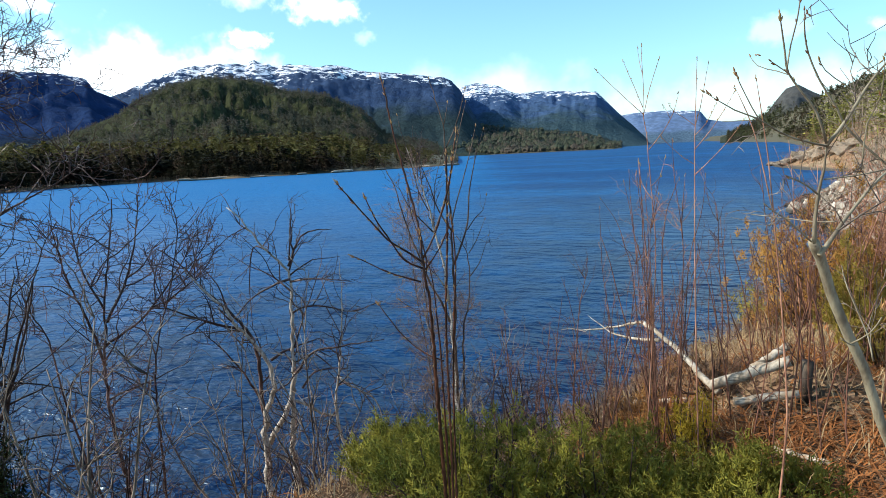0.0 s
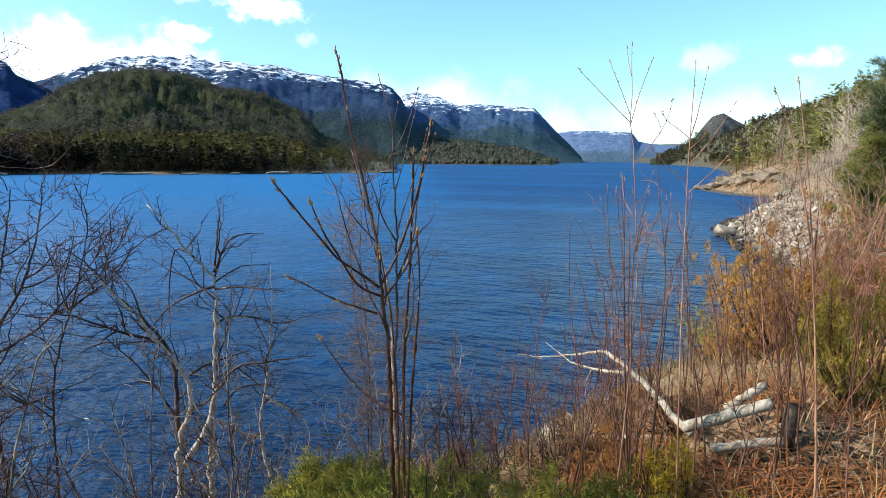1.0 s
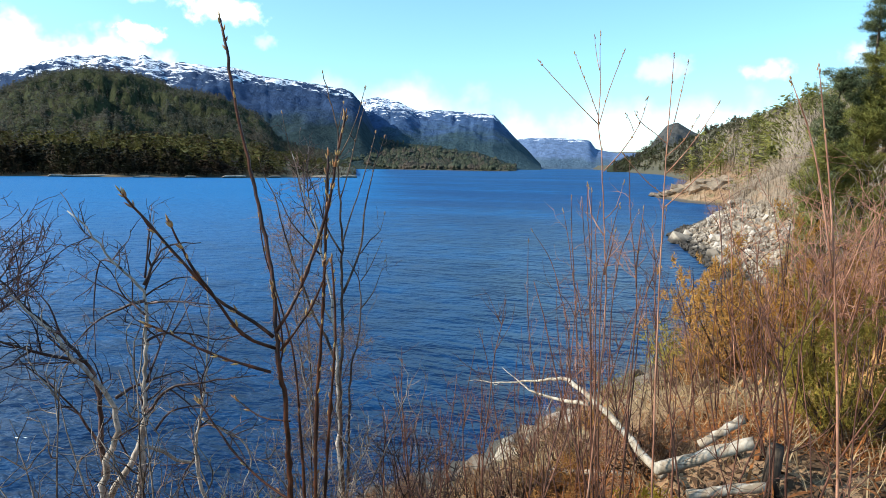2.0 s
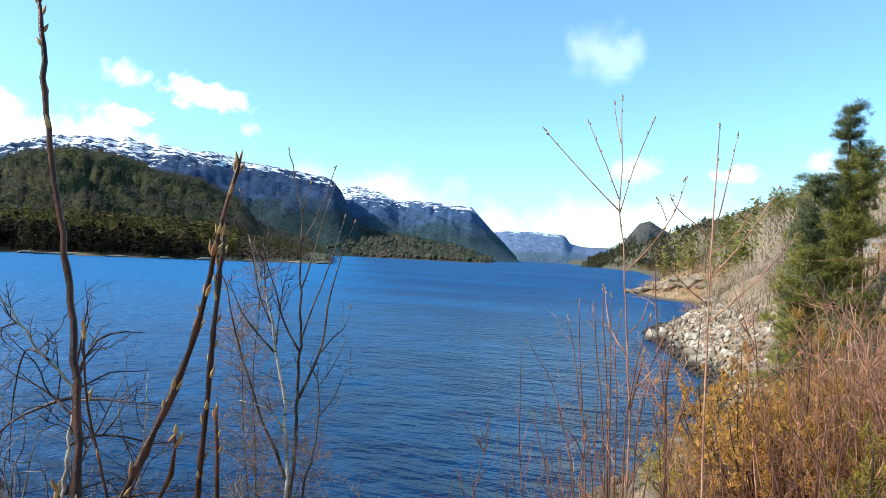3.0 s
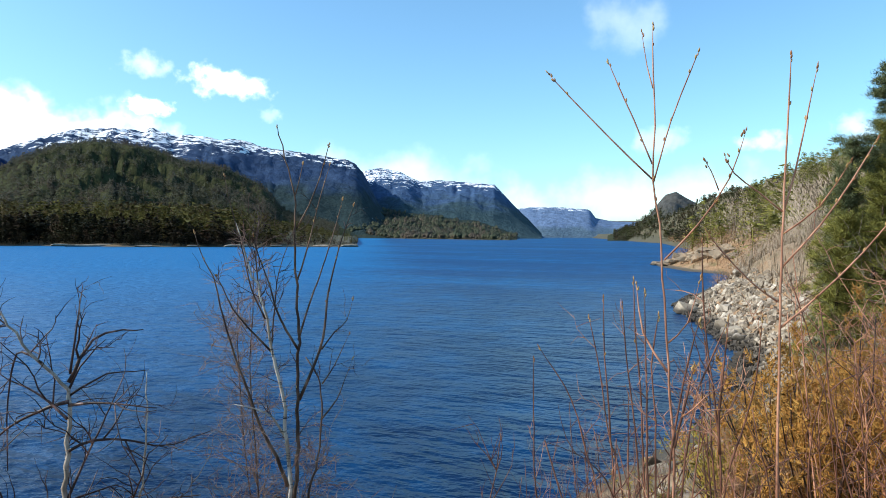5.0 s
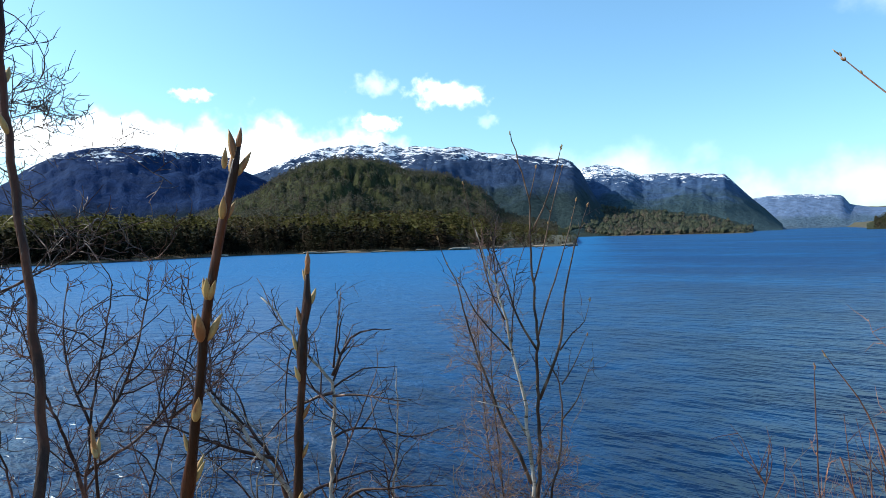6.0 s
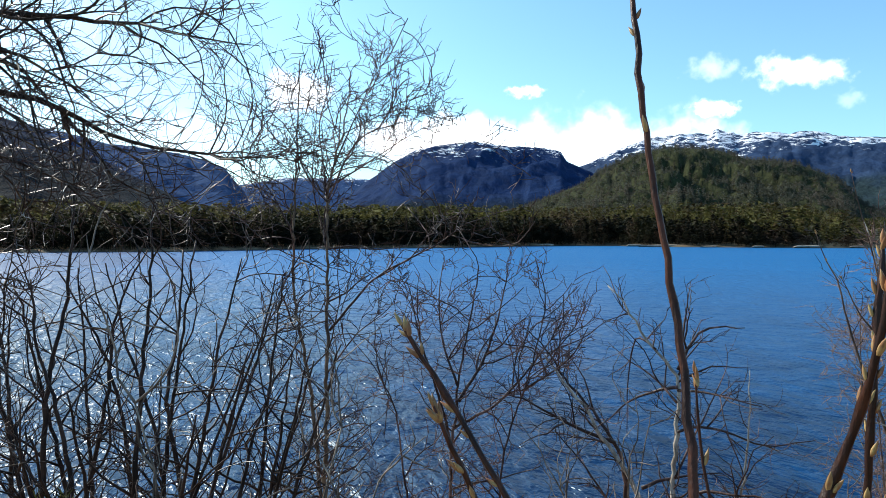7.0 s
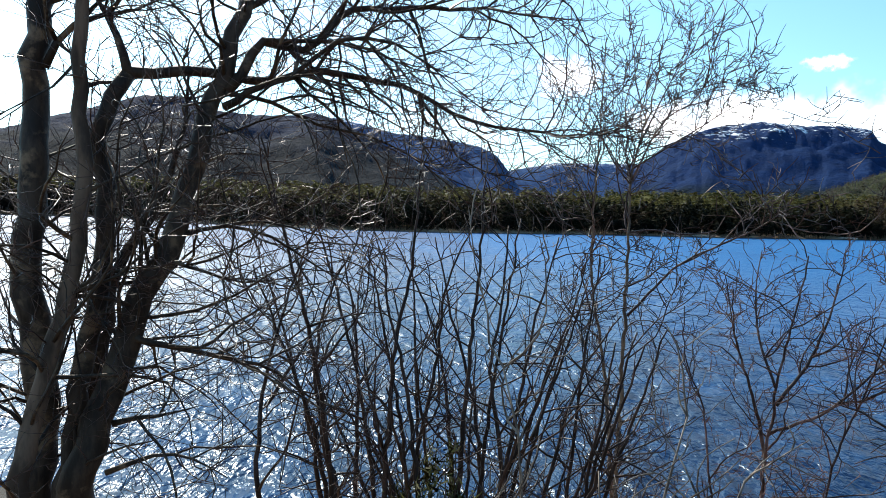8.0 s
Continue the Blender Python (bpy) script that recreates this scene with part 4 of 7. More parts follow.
limb(rowan_sapling_b, "branch", [(0.653, 1.98, 5.298), (0.716, 1.99, 5.376), (0.765, 2, 5.453), (0.809, 2.01, 5.534)], 0.003, 0.0013, buds=8)
limb(rowan_sapling_b, "branch", [(0.656, 1.98, 5.359), (0.706, 1.94, 5.407), (0.748, 1.91, 5.486)], 0.0024, 0.0012, buds=6)
limb(rowan_sapling_b, "branch", [(0.655, 1.98, 5.397), (0.675, 1.99, 5.474), (0.69, 1.99, 5.561), (0.708, 1.99, 5.664)], 0.0028, 0.0012, buds=7)
limb(rowan_sapling_b, "branch", [(0.654, 1.98, 5.399), (0.612, 1.97, 5.434), (0.571, 1.95, 5.466), (0.552, 1.93, 5.502)], 0.0022, 0.0012, buds=6)
limb(rowan_sapling_b, "branch", [(0.648, 1.98, 5.238), (0.604, 1.96, 5.271), (0.55, 1.93, 5.33), (0.523, 1.9, 5.367)], 0.0026, 0.0012, buds=6)
limb(rowan_sapling_b, "branch", [(0.653, 1.98, 5.191), (0.71, 1.99, 5.245), (0.786, 2, 5.329), (0.851, 2, 5.421)], 0.0034, 0.0013, buds=9)
set_buds(rowan_sapling_b, 0.008, 0.0020)
rowan_sapling_b.done()

rowan_bush = Plant("rowan_bush", "bush of slim reddish bare rowan shoots with bud tips", "shrub", (0.50, 2.15), BARK_RED, 22, fuzz_len=0.13, fuzz_r=0.0013, depth=1, up=0.7, step=0.04, twig_bark=BARK_SHOOT, thin=0.72)
limb(rowan_bush, "stem", [(0.421, 2.1, 4.806), (0.416, 2.1, 4.899), (0.409, 2.1, 5.037), (0.396, 2.1, 5.173), (0.392, 2.1, 5.27)], 0.0050, 0.0016, root=True, fuzz=7, buds=7, knots=0.35)
limb(rowan_bush, "stem", [(0.407, 2.2, 4.766), (0.389, 2.2, 4.964), (0.373, 2.2, 5.086), (0.362, 2.2, 5.209)], 0.0050, 0.0016, root=True, fuzz=7, buds=7, knots=0.35)
limb(rowan_bush, "stem", [(0.431, 2.0, 4.845), (0.426, 2.0, 5.038), (0.422, 2.0, 5.144), (0.419, 2.0, 5.255)], 0.0050, 0.0016, root=True, fuzz=7, buds=7, knots=0.35)
limb(rowan_bush, "stem", [(0.349, 2.25, 4.739), (0.332, 2.25, 4.946), (0.321, 2.25, 5.075), (0.316, 2.25, 5.216)], 0.0050, 0.0016, root=True, fuzz=7, buds=7, knots=0.35)
limb(rowan_bush, "stem", [(0.302, 2.35, 4.695), (0.27, 2.35, 4.804), (0.231, 2.35, 4.94), (0.142, 2.35, 5.076)], 0.0050, 0.0016, root=True, fuzz=7, buds=7, knots=0.35)
limb(rowan_bush, "stem", [(0.116, 2.5, 4.611), (0.106, 2.5, 4.817), (0.102, 2.5, 5.019)], 0.0050, 0.0016, root=True, fuzz=7, buds=7, knots=0.35)
limb(rowan_bush, "stem", [(0.573, 2.2, 4.791), (0.563, 2.2, 4.957), (0.548, 2.2, 5.073), (0.536, 2.2, 5.166), (0.53, 2.2, 5.259), (0.528, 2.2, 5.353)], 0.0050, 0.0016, root=True, fuzz=7, buds=7, knots=0.35)
limb(rowan_bush, "stem", [(0.57, 2.2, 4.887), (0.566, 2.2, 4.957), (0.574, 2.2, 5.074), (0.584, 2.2, 5.191)], 0.0050, 0.0016, fuzz=7, buds=7, knots=0.35)
limb(rowan_bush, "stem", [(0.469, 1.95, 4.869), (0.483, 1.95, 5.035), (0.502, 1.95, 5.136), (0.52, 1.95, 5.206)], 0.0050, 0.0016, root=True, fuzz=7, buds=7, knots=0.35)
limb(rowan_bush, "stem", [(0.478, 1.95, 4.964), (0.483, 1.95, 4.994), (0.497, 1.95, 5.056), (0.511, 1.95, 5.127)], 0.0050, 0.0016, fuzz=7, buds=7, knots=0.35)
limb(rowan_bush, "stem", [(0.585, 2.3, 4.756), (0.628, 2.3, 4.937), (0.649, 2.3, 5.037), (0.66, 2.3, 5.182)], 0.0050, 0.0016, root=True, fuzz=7, buds=7, knots=0.35)
limb(rowan_bush, "stem", [(0.364, 2.3, 4.723), (0.327, 2.3, 4.88), (0.303, 2.3, 5.038), (0.276, 2.3, 5.164)], 0.0050, 0.0016, root=True, fuzz=7, buds=7, knots=0.35)
limb(rowan_bush, "stem", [(0.443, 2.05, 4.828), (0.442, 2.05, 4.984), (0.432, 2.05, 5.093), (0.445, 2.05, 5.203)], 0.0050, 0.0016, root=True, fuzz=7, buds=7, knots=0.35)
limb(rowan_bush, "stem", [(0.493, 2.1, 4.817), (0.504, 2.1, 4.932), (0.516, 2.1, 5.023), (0.539, 2.1, 5.091), (0.573, 2.1, 5.18)], 0.0050, 0.0016, root=True, fuzz=7, buds=7, knots=0.35)
set_buds(rowan_bush, 0.009, 0.0021)
rowan_bush.done()

tall_shoot = Plant("rowan_sapling", "tall single-stemmed bare sapling beside the log pile", "sapling", (0.95, 1.14), BARK_SHOOT, 15, step=0.05, thin=0.7)
limb(tall_shoot, "stem", [(1.03, 1.12, 4.495), (1.01, 1.12, 4.832), (0.981, 1.12, 5.155), (0.962, 1.13, 5.325), (0.932, 1.13, 5.518)], 0.0065, 0.0016, root=True, buds=12)
limb(tall_shoot, "branch", [(0.983, 1.12, 5.115), (0.932, 1.1, 5.351), (0.878, 1.08, 5.49)], 0.003, 0.0014, buds=5)
set_buds(tall_shoot, 0.009, 0.0022)
tall_shoot.done()

pale_alder = Plant("pale_alder", "pale-barked leafless alder leaning over the path", "tree", (1.25, 0.40), BARK_PALE, 16, fuzz_len=0.13, fuzz_r=0.0014, depth=1, step=0.03, twig_bark=BARK_GREY, thin=0.54)
limb(pale_alder, "trunk", [(1.243, 0.33, 4.661), (1.199, 0.302, 4.789), (1.161, 0.273, 4.911), (1.131, 0.245, 4.989), (1.103, 0.217, 5.064), (1.085, 0.188, 5.132), (1.074, 0.16, 5.162)], 0.015, 0.0095, root=True)
limb(pale_alder, "limb", [(1.075, 0.16, 5.16), (1.076, 0.155, 5.198), (1.079, 0.15, 5.244), (1.086, 0.145, 5.28), (1.089, 0.14, 5.32)], 0.0075, 0.0055, fuzz=2)
limb(pale_alder, "limb", [(1.089, 0.14, 5.317), (1.117, 0.155, 5.358), (1.139, 0.17, 5.4), (1.168, 0.185, 5.441), (1.191, 0.2, 5.482)], 0.0058, 0.003, fuzz=4, buds=4)
limb(pale_alder, "limb", [(1.089, 0.14, 5.321), (1.074, 0.125, 5.369), (1.054, 0.11, 5.4), (1.034, 0.095, 5.431), (1.03, 0.08, 5.455), (1.026, 0.065, 5.486), (1.021, 0.05, 5.521)], 0.0042, 0.0012, buds=9)
limb(pale_alder, "limb", [(1.032, 0.08, 5.434), (1.037, 0.075, 5.47), (1.044, 0.07, 5.501), (1.048, 0.065, 5.528), (1.049, 0.06, 5.55)], 0.0022, 0.001, buds=5)
limb(pale_alder, "limb", [(1.035, 0.09, 5.43), (1.021, 0.07, 5.44), (1.008, 0.05, 5.45)], 0.0016, 0.0009, buds=3)
limb(pale_alder, "limb", [(1.035, 0.09, 5.428), (1.018, 0.1, 5.436), (0.99, 0.11, 5.448), (0.977, 0.12, 5.469)], 0.0016, 0.0008, buds=3)
limb(pale_alder, "limb", [(1.21, 0.3, 5.249), (1.181, 0.28, 5.28), (1.123, 0.26, 5.341), (1.105, 0.24, 5.379), (1.078, 0.22, 5.427), (1.061, 0.2, 5.468), (1.056, 0.18, 5.497), (1.054, 0.16, 5.538)], 0.0045, 0.0012, buds=9, fuzz=2)
limb(pale_alder, "limb", [(1.083, 0.17, 5.138), (1.108, 0.202, 5.173), (1.133, 0.235, 5.208), (1.181, 0.267, 5.266), (1.217, 0.3, 5.297)], 0.0085, 0.005, fuzz=3)
limb(pale_alder, "limb", [(1.071, 0.16, 5.162), (1.041, 0.133, 5.196), (1.017, 0.107, 5.217), (1.002, 0.08, 5.233)], 0.003, 0.001, fuzz=2, buds=3)
limb(pale_alder, "limb", [(1.106, 0.17, 5.194), (1.075, 0.213, 5.189), (1.04, 0.257, 5.189), (0.973, 0.3, 5.193)], 0.002, 0.0009, fuzz=1)
limb(pale_alder, "limb", [(1.09, 0.14, 5.316), (1.055, 0.116, 5.327), (1.024, 0.092, 5.342), (0.993, 0.068, 5.365), (0.963, 0.044, 5.379), (0.917, 0.02, 5.412)], 0.0032, 0.0009, buds=6, fuzz=1)
limb(pale_alder, "limb", [(0.996, 0.08, 5.362), (0.985, 0.073, 5.383), (0.969, 0.067, 5.418), (0.959, 0.06, 5.444)], 0.0018, 0.0009, buds=6)
limb(pale_alder, "limb", [(1.078, 0.15, 5.24), (1.064, 0.133, 5.255), (1.04, 0.117, 5.27), (1.031, 0.1, 5.275)], 0.0028, 0.0012, fuzz=2, buds=2)
limb(pale_alder, "limb", [(1.087, 0.15, 5.264), (1.128, 0.175, 5.267), (1.174, 0.2, 5.274)], 0.0024, 0.0012, fuzz=2)
limb(pale_alder, "limb", [(1.175, 0.3, 4.926), (1.166, 0.32, 4.972), (1.134, 0.34, 5.051), (1.125, 0.36, 5.089)], 0.003, 0.001, fuzz=3)
limb(pale_alder, "limb", [(1.142, 0.24, 4.969), (1.131, 0.23, 4.975), (1.119, 0.22, 4.987)], 0.0022, 0.001)
limb(pale_alder, "limb", [(1.136, 0.24, 4.972), (1.163, 0.23, 4.996), (1.178, 0.22, 5.027)], 0.0026, 0.0012, fuzz=2)
limb(pale_alder, "limb", [(1.141, 0.2, 5.276), (1.145, 0.18, 5.348), (1.161, 0.16, 5.389), (1.162, 0.14, 5.454)], 0.0022, 0.001, buds=6, fuzz=2)
limb(pale_alder, "limb", [(1.132, 0.17, 5.396), (1.111, 0.147, 5.41), (1.084, 0.123, 5.432), (1.074, 0.1, 5.452)], 0.0016, 0.0008, buds=4)
set_buds(pale_alder, 0.008, 0.0014)
pale_alder.done()

crooked_alder = Plant("crooked_alder", "crooked leafless alder with pale forked trunks", "tree", (-3.92, 4.3), BARK_PURPLE, 17, bark_white=BARK_ALDER_PALE, twig_bark=BARK_PURPLE, dense=1.0, floor=0.0030, fuzz_len=0.42, fuzz_r=0.0056, depth=1, up=0.2, forks=3, sub=2.6, sub_len=0.55, sub_r=0.0085, sub_fuzz=3, thin=1.25)
limb(crooked_alder, "trunk", [(-3.89, 4.38, 1.9), (-3.89, 4.39, 2.39), (-3.85, 4.43, 2.98), (-3.83, 4.46, 3.44), (-3.82, 4.48, 3.9), (-3.83, 4.49, 4.12), (-3.87, 4.46, 4.21), (-3.96, 4.41, 4.35), (-4.08, 4.32, 4.52), (-4.16, 4.27, 4.66), (-4.22, 4.23, 4.77), (-4.33, 4.16, 4.9)], 0.034, 0.005, root=True, fuzz=8, white=True)
limb(crooked_alder, "trunk", [(-4.06, 4.12, 1.99), (-4.0, 4.11, 2.6), (-3.9, 4.13, 2.9), (-3.85, 4.11, 3.19), (-3.92, 4.01, 3.44), (-4.0, 3.89, 3.62), (-4.07, 3.78, 3.86), (-4.16, 3.65, 4.08), (-4.24, 3.53, 4.25), (-4.25, 3.46, 4.36)], 0.04, 0.006, root=True, fuzz=12, white=True)
limb(crooked_alder, "limb", [(-4.04, 4.13, 2.53), (-4.03, 4.11, 3.0), (-4.02, 4.08, 3.41), (-4.07, 4.0, 3.64), (-4.22, 3.86, 3.92), (-4.32, 3.74, 4.06), (-4.45, 3.6, 4.36), (-4.6, 3.45, 4.55)], 0.022, 0.004, fuzz=9)
limb(crooked_alder, "limb", [(-4.05, 4.19, 2.3), (-3.91, 4.32, 2.59), (-3.84, 4.4, 2.87), (-3.82, 4.44, 3.04)], 0.026, 0.02, white=True)
limb(crooked_alder, "limb", [(-3.84, 4.49, 4.22), (-3.81, 4.61, 4.45), (-3.76, 4.76, 4.56), (-3.6, 4.99, 4.57)], 0.013, 0.003, fuzz=3)
limb(crooked_alder, "limb", [(-3.81, 4.47, 4.06), (-3.5, 4.51, 4.09), (-3.11, 4.6, 4.07)], 0.01, 0.003, fuzz=4)
limb(crooked_alder, "limb", [(-3.82, 4.47, 4.09), (-4.09, 4.38, 3.98), (-4.29, 4.34, 3.86), (-4.49, 4.31, 3.67), (-4.64, 4.3, 3.56)], 0.012, 0.003, fuzz=4)
limb(crooked_alder, "limb", [(-3.8, 4.45, 3.72), (-3.76, 4.64, 3.75), (-3.67, 4.87, 3.7), (-3.52, 5.14, 3.59), (-3.3, 5.47, 3.65)], 0.01, 0.003, fuzz=5)
limb(crooked_alder, "limb", [(-3.95, 4.21, 3.24), (-3.89, 4.42, 3.3), (-3.76, 4.69, 3.34), (-3.74, 4.87, 3.33)], 0.014, 0.004, fuzz=3)
limb(crooked_alder, "limb", [(-3.82, 4.44, 3.04), (-3.59, 4.48, 3.28), (-3.31, 4.57, 3.35), (-3.04, 4.66, 3.39), (-2.81, 4.71, 3.43)], 0.014, 0.003, fuzz=5)
limb(crooked_alder, "limb", [(-3.77, 4.47, 2.86), (-3.75, 4.66, 2.98), (-3.65, 4.9, 2.97), (-3.59, 5.11, 2.91)], 0.011, 0.003, fuzz=3)
limb(crooked_alder, "limb", [(-3.82, 4.49, 4.29), (-3.8, 4.54, 4.68), (-3.79, 4.58, 4.96)], 0.008, 0.002, fuzz=2)
limb(crooked_alder, "limb", [(-3.97, 4.38, 4.38), (-4.12, 4.34, 4.46), (-4.22, 4.35, 4.37), (-4.3, 4.36, 4.0), (-4.35, 4.4, 3.52)], 0.007, 0.003, fuzz=2)
limb(crooked_alder, "limb", [(-4.04, 4.01, 3.62), (-4.16, 3.79, 3.71), (-4.27, 3.58, 3.83), (-4.4, 3.35, 3.97), (-4.52, 3.13, 4.03)], 0.014, 0.003, fuzz=8)
limb(crooked_alder, "limb", [(-4.06, 4.12, 2.82), (-4.08, 3.94, 3.16), (-4.14, 3.72, 3.49), (-4.19, 3.51, 3.75)], 0.011, 0.003, fuzz=6)
limb(crooked_alder, "limb", [(-3.81, 4.44, 3.33), (-3.79, 4.58, 3.59), (-3.76, 4.73, 3.85), (-3.7, 4.9, 4.24), (-3.78, 4.97, 4.41)], 0.009, 0.002, fuzz=3)
limb(crooked_alder, "limb", [(-3.8, 4.45, 3.96), (-3.97, 4.41, 4.1), (-4.13, 4.39, 4.18), (-4.28, 4.36, 4.23), (-4.49, 4.3, 4.37)], 0.009, 0.002, fuzz=3)
limb(crooked_alder, "trunk", [(-3.46, 4.84, 1.76), (-3.48, 4.8, 2.04), (-3.53, 4.75, 2.36), (-3.52, 4.74, 2.68), (-3.47, 4.76, 2.98), (-3.42, 4.78, 3.4), (-3.38, 4.79, 3.87), (-3.37, 4.78, 4.28)], 0.022, 0.003, root=True, fuzz=5, white=True)
limb(crooked_alder, "limb", [(-3.84, 4.42, 2.73), (-3.74, 4.54, 2.63), (-3.67, 4.63, 2.53), (-3.57, 4.75, 2.47)], 0.014, 0.012, white=True)
limb(crooked_alder, "limb", [(-3.51, 4.8, 2.9), (-3.4, 4.95, 2.74), (-3.3, 5.09, 2.61), (-3.24, 5.2, 2.36), (-3.34, 5.18, 2.06)], 0.012, 0.005, fuzz=3, white=True)
limb(crooked_alder, "limb", [(-3.55, 4.77, 2.54), (-3.63, 4.65, 2.33), (-3.53, 4.65, 2.09)], 0.009, 0.004, fuzz=3)
limb(crooked_alder, "limb", [(-3.97, 4.19, 2.16), (-3.95, 4.33, 2.05), (-3.96, 4.45, 1.86)], 0.012, 0.01, white=True)
crooked_alder.done()

bushy_birch = Plant("bushy_birch", "bushy leafless birch with dense reddish twigs", "shrub", (-4.4, 3.05), BARK_PURPLE, 18, twig_bark=BARK_RED, thin=1.3, dense=0.95, floor=0.0033, fuzz_len=0.40, fuzz_r=0.0042, depth=2, up=0.22, forks=3, sub=4.5, sub_len=0.75, sub_r=0.0075, sub_fuzz=5)
limb(bushy_birch, "trunk", [(-4.75, 2.83, 3.297), (-4.72, 2.87, 3.793), (-4.71, 2.9, 4.155), (-4.67, 2.98, 4.607), (-4.64, 3.05, 5.085)], 0.02, 0.004, root=True, fuzz=14)
limb(bushy_birch, "limb", [(-4.74, 2.85, 3.522), (-4.72, 2.71, 4.004), (-4.72, 2.55, 4.47), (-4.67, 2.5, 4.828)], 0.013, 0.003, fuzz=13)
limb(bushy_birch, "limb", [(-4.71, 2.89, 3.928), (-4.67, 3.13, 4.313), (-4.66, 3.29, 4.767), (-4.69, 3.37, 5.093)], 0.012, 0.003, fuzz=13)
limb(bushy_birch, "trunk", [(-4.71, 2.39, 3.419), (-4.7, 2.32, 3.907), (-4.71, 2.18, 4.266), (-4.69, 2.14, 4.689)], 0.013, 0.003, root=True, fuzz=10)
limb(bushy_birch, "limb", [(-4.73, 2.85, 3.704), (-4.58, 3.23, 3.94), (-4.42, 3.57, 4.385), (-4.34, 3.75, 4.707)], 0.011, 0.003, fuzz=13)
limb(bushy_birch, "limb", [(-4.72, 2.89, 4.065), (-4.86, 2.82, 4.42), (-4.96, 2.83, 4.78), (-5.04, 2.91, 5.102)], 0.009, 0.003, fuzz=11)
limb(bushy_birch, "trunk", [(-4.47, 3.16, 3.292), (-4.46, 3.27, 3.772), (-4.44, 3.41, 4.122), (-4.4, 3.56, 4.765), (-4.49, 3.52, 5.141)], 0.012, 0.003, root=True, fuzz=10)
limb(bushy_birch, "limb", [(-4.46, 3.37, 4.032), (-4.22, 3.66, 4.307), (-4.08, 3.76, 4.589)], 0.008, 0.003, fuzz=10)
bushy_birch.done()

shore_birch = Plant("shore_birch", "tall twin-trunked birch with a fine bare crown", "tree", (-5.9, 2.1), BARK_PURPLE, 19, bark_white=BARK_BROWN, dense=0.9, floor=0.0042, fuzz_len=0.46, fuzz_r=0.0046, depth=2, up=0.22, forks=4, sub=4.0, sub_len=0.95, sub_r=0.0085, sub_fuzz=5)
limb(shore_birch, "trunk", [(-5.86, 2.05, 2.683), (-5.85, 2.07, 4.017), (-5.84, 2.08, 5.115), (-5.84, 2.09, 5.785), (-5.8, 2.22, 6.292), (-5.77, 2.3, 6.891)], 0.034, 0.005, root=True, fuzz=16, white=True)
limb(shore_birch, "trunk", [(-5.96, 2.05, 2.693), (-6.02, 1.94, 3.979), (-6.07, 1.82, 4.724), (-6.09, 1.83, 5.528), (-6.1, 1.86, 6.327), (-6.11, 1.9, 7.04)], 0.028, 0.005, root=True, fuzz=12, white=True)
limb(shore_birch, "limb", [(-5.84, 2.1, 4.439), (-5.64, 2.48, 4.93), (-5.35, 2.98, 5.249), (-5.17, 3.21, 5.445), (-4.89, 3.54, 5.583)], 0.014, 0.003, fuzz=8)
limb(shore_birch, "limb", [(-5.84, 2.09, 5.682), (-5.74, 2.36, 6.238), (-5.56, 2.78, 6.421), (-5.38, 3.13, 6.543)], 0.011, 0.002, fuzz=16)
limb(shore_birch, "limb", [(-5.83, 2.14, 5.989), (-5.78, 2.36, 6.495), (-5.75, 2.52, 6.846), (-5.75, 2.61, 7.122)], 0.009, 0.002, fuzz=14)
limb(shore_birch, "limb", [(-5.84, 2.09, 5.785), (-5.64, 2.43, 6.028), (-5.42, 2.77, 6.277), (-5.24, 2.99, 6.393)], 0.009, 0.002, fuzz=13)
limb(shore_birch, "limb", [(-5.84, 2.09, 5.27), (-5.85, 1.95, 5.781), (-5.81, 1.97, 6.387), (-5.77, 1.99, 6.83)], 0.008, 0.002, fuzz=10)
limb(shore_birch, "limb", [(-6.03, 1.8, 5.367), (-6.06, 1.58, 5.786), (-6.08, 1.31, 6.097), (-6.07, 1.24, 6.51)], 0.009, 0.002, fuzz=8)
limb(shore_birch, "limb", [(-5.85, 2.06, 4.017), (-5.82, 2.36, 4.394), (-5.75, 2.69, 4.668), (-5.76, 2.83, 5.083)], 0.009, 0.002, fuzz=9)
limb(shore_birch, "limb", [(-6.01, 1.89, 4.196), (-6, 1.55, 4.514), (-5.91, 1.47, 4.89)], 0.009, 0.002, fuzz=7)
shore_birch.done()

willow_thicket = Plant("willow_thicket", "dense thicket of dark upright willow stems", "shrub", (-3.6, 0.35), BARK_THICKET, 20, dense=0.7, thin=1.45, floor=0.0024, fuzz_len=0.42, fuzz_r=0.0040, depth=1, up=0.5, forks=3, sub=2.6, sub_len=0.7, sub_r=0.0065, sub_fuzz=4)
limb(willow_thicket, "stem", [(-3.2, -0.668, 3.831), (-3.27, -0.673, 4.369), (-3.36, -0.578, 4.829), (-3.44, -0.477, 5.156)], 0.016, 0.003, fuzz=7, root=True)
limb(willow_thicket, "stem", [(-3.6, -0.725, 4.215), (-3.73, -0.59, 4.448), (-3.85, -0.379, 4.766)], 0.009, 0.003, fuzz=7)
limb(willow_thicket, "stem", [(-4.07, -0.236, 3.457), (-4.13, -0.245, 4.141), (-4.2, -0.274, 4.648), (-4.26, -0.39, 5.126)], 0.016, 0.003, fuzz=7, root=True)
limb(willow_thicket, "stem", [(-3.38, -0.038, 3.757), (-3.44, 0.005, 4.578), (-3.51, 0.088, 5.103), (-3.58, 0.139, 5.702)], 0.016, 0.003, fuzz=7, root=True)
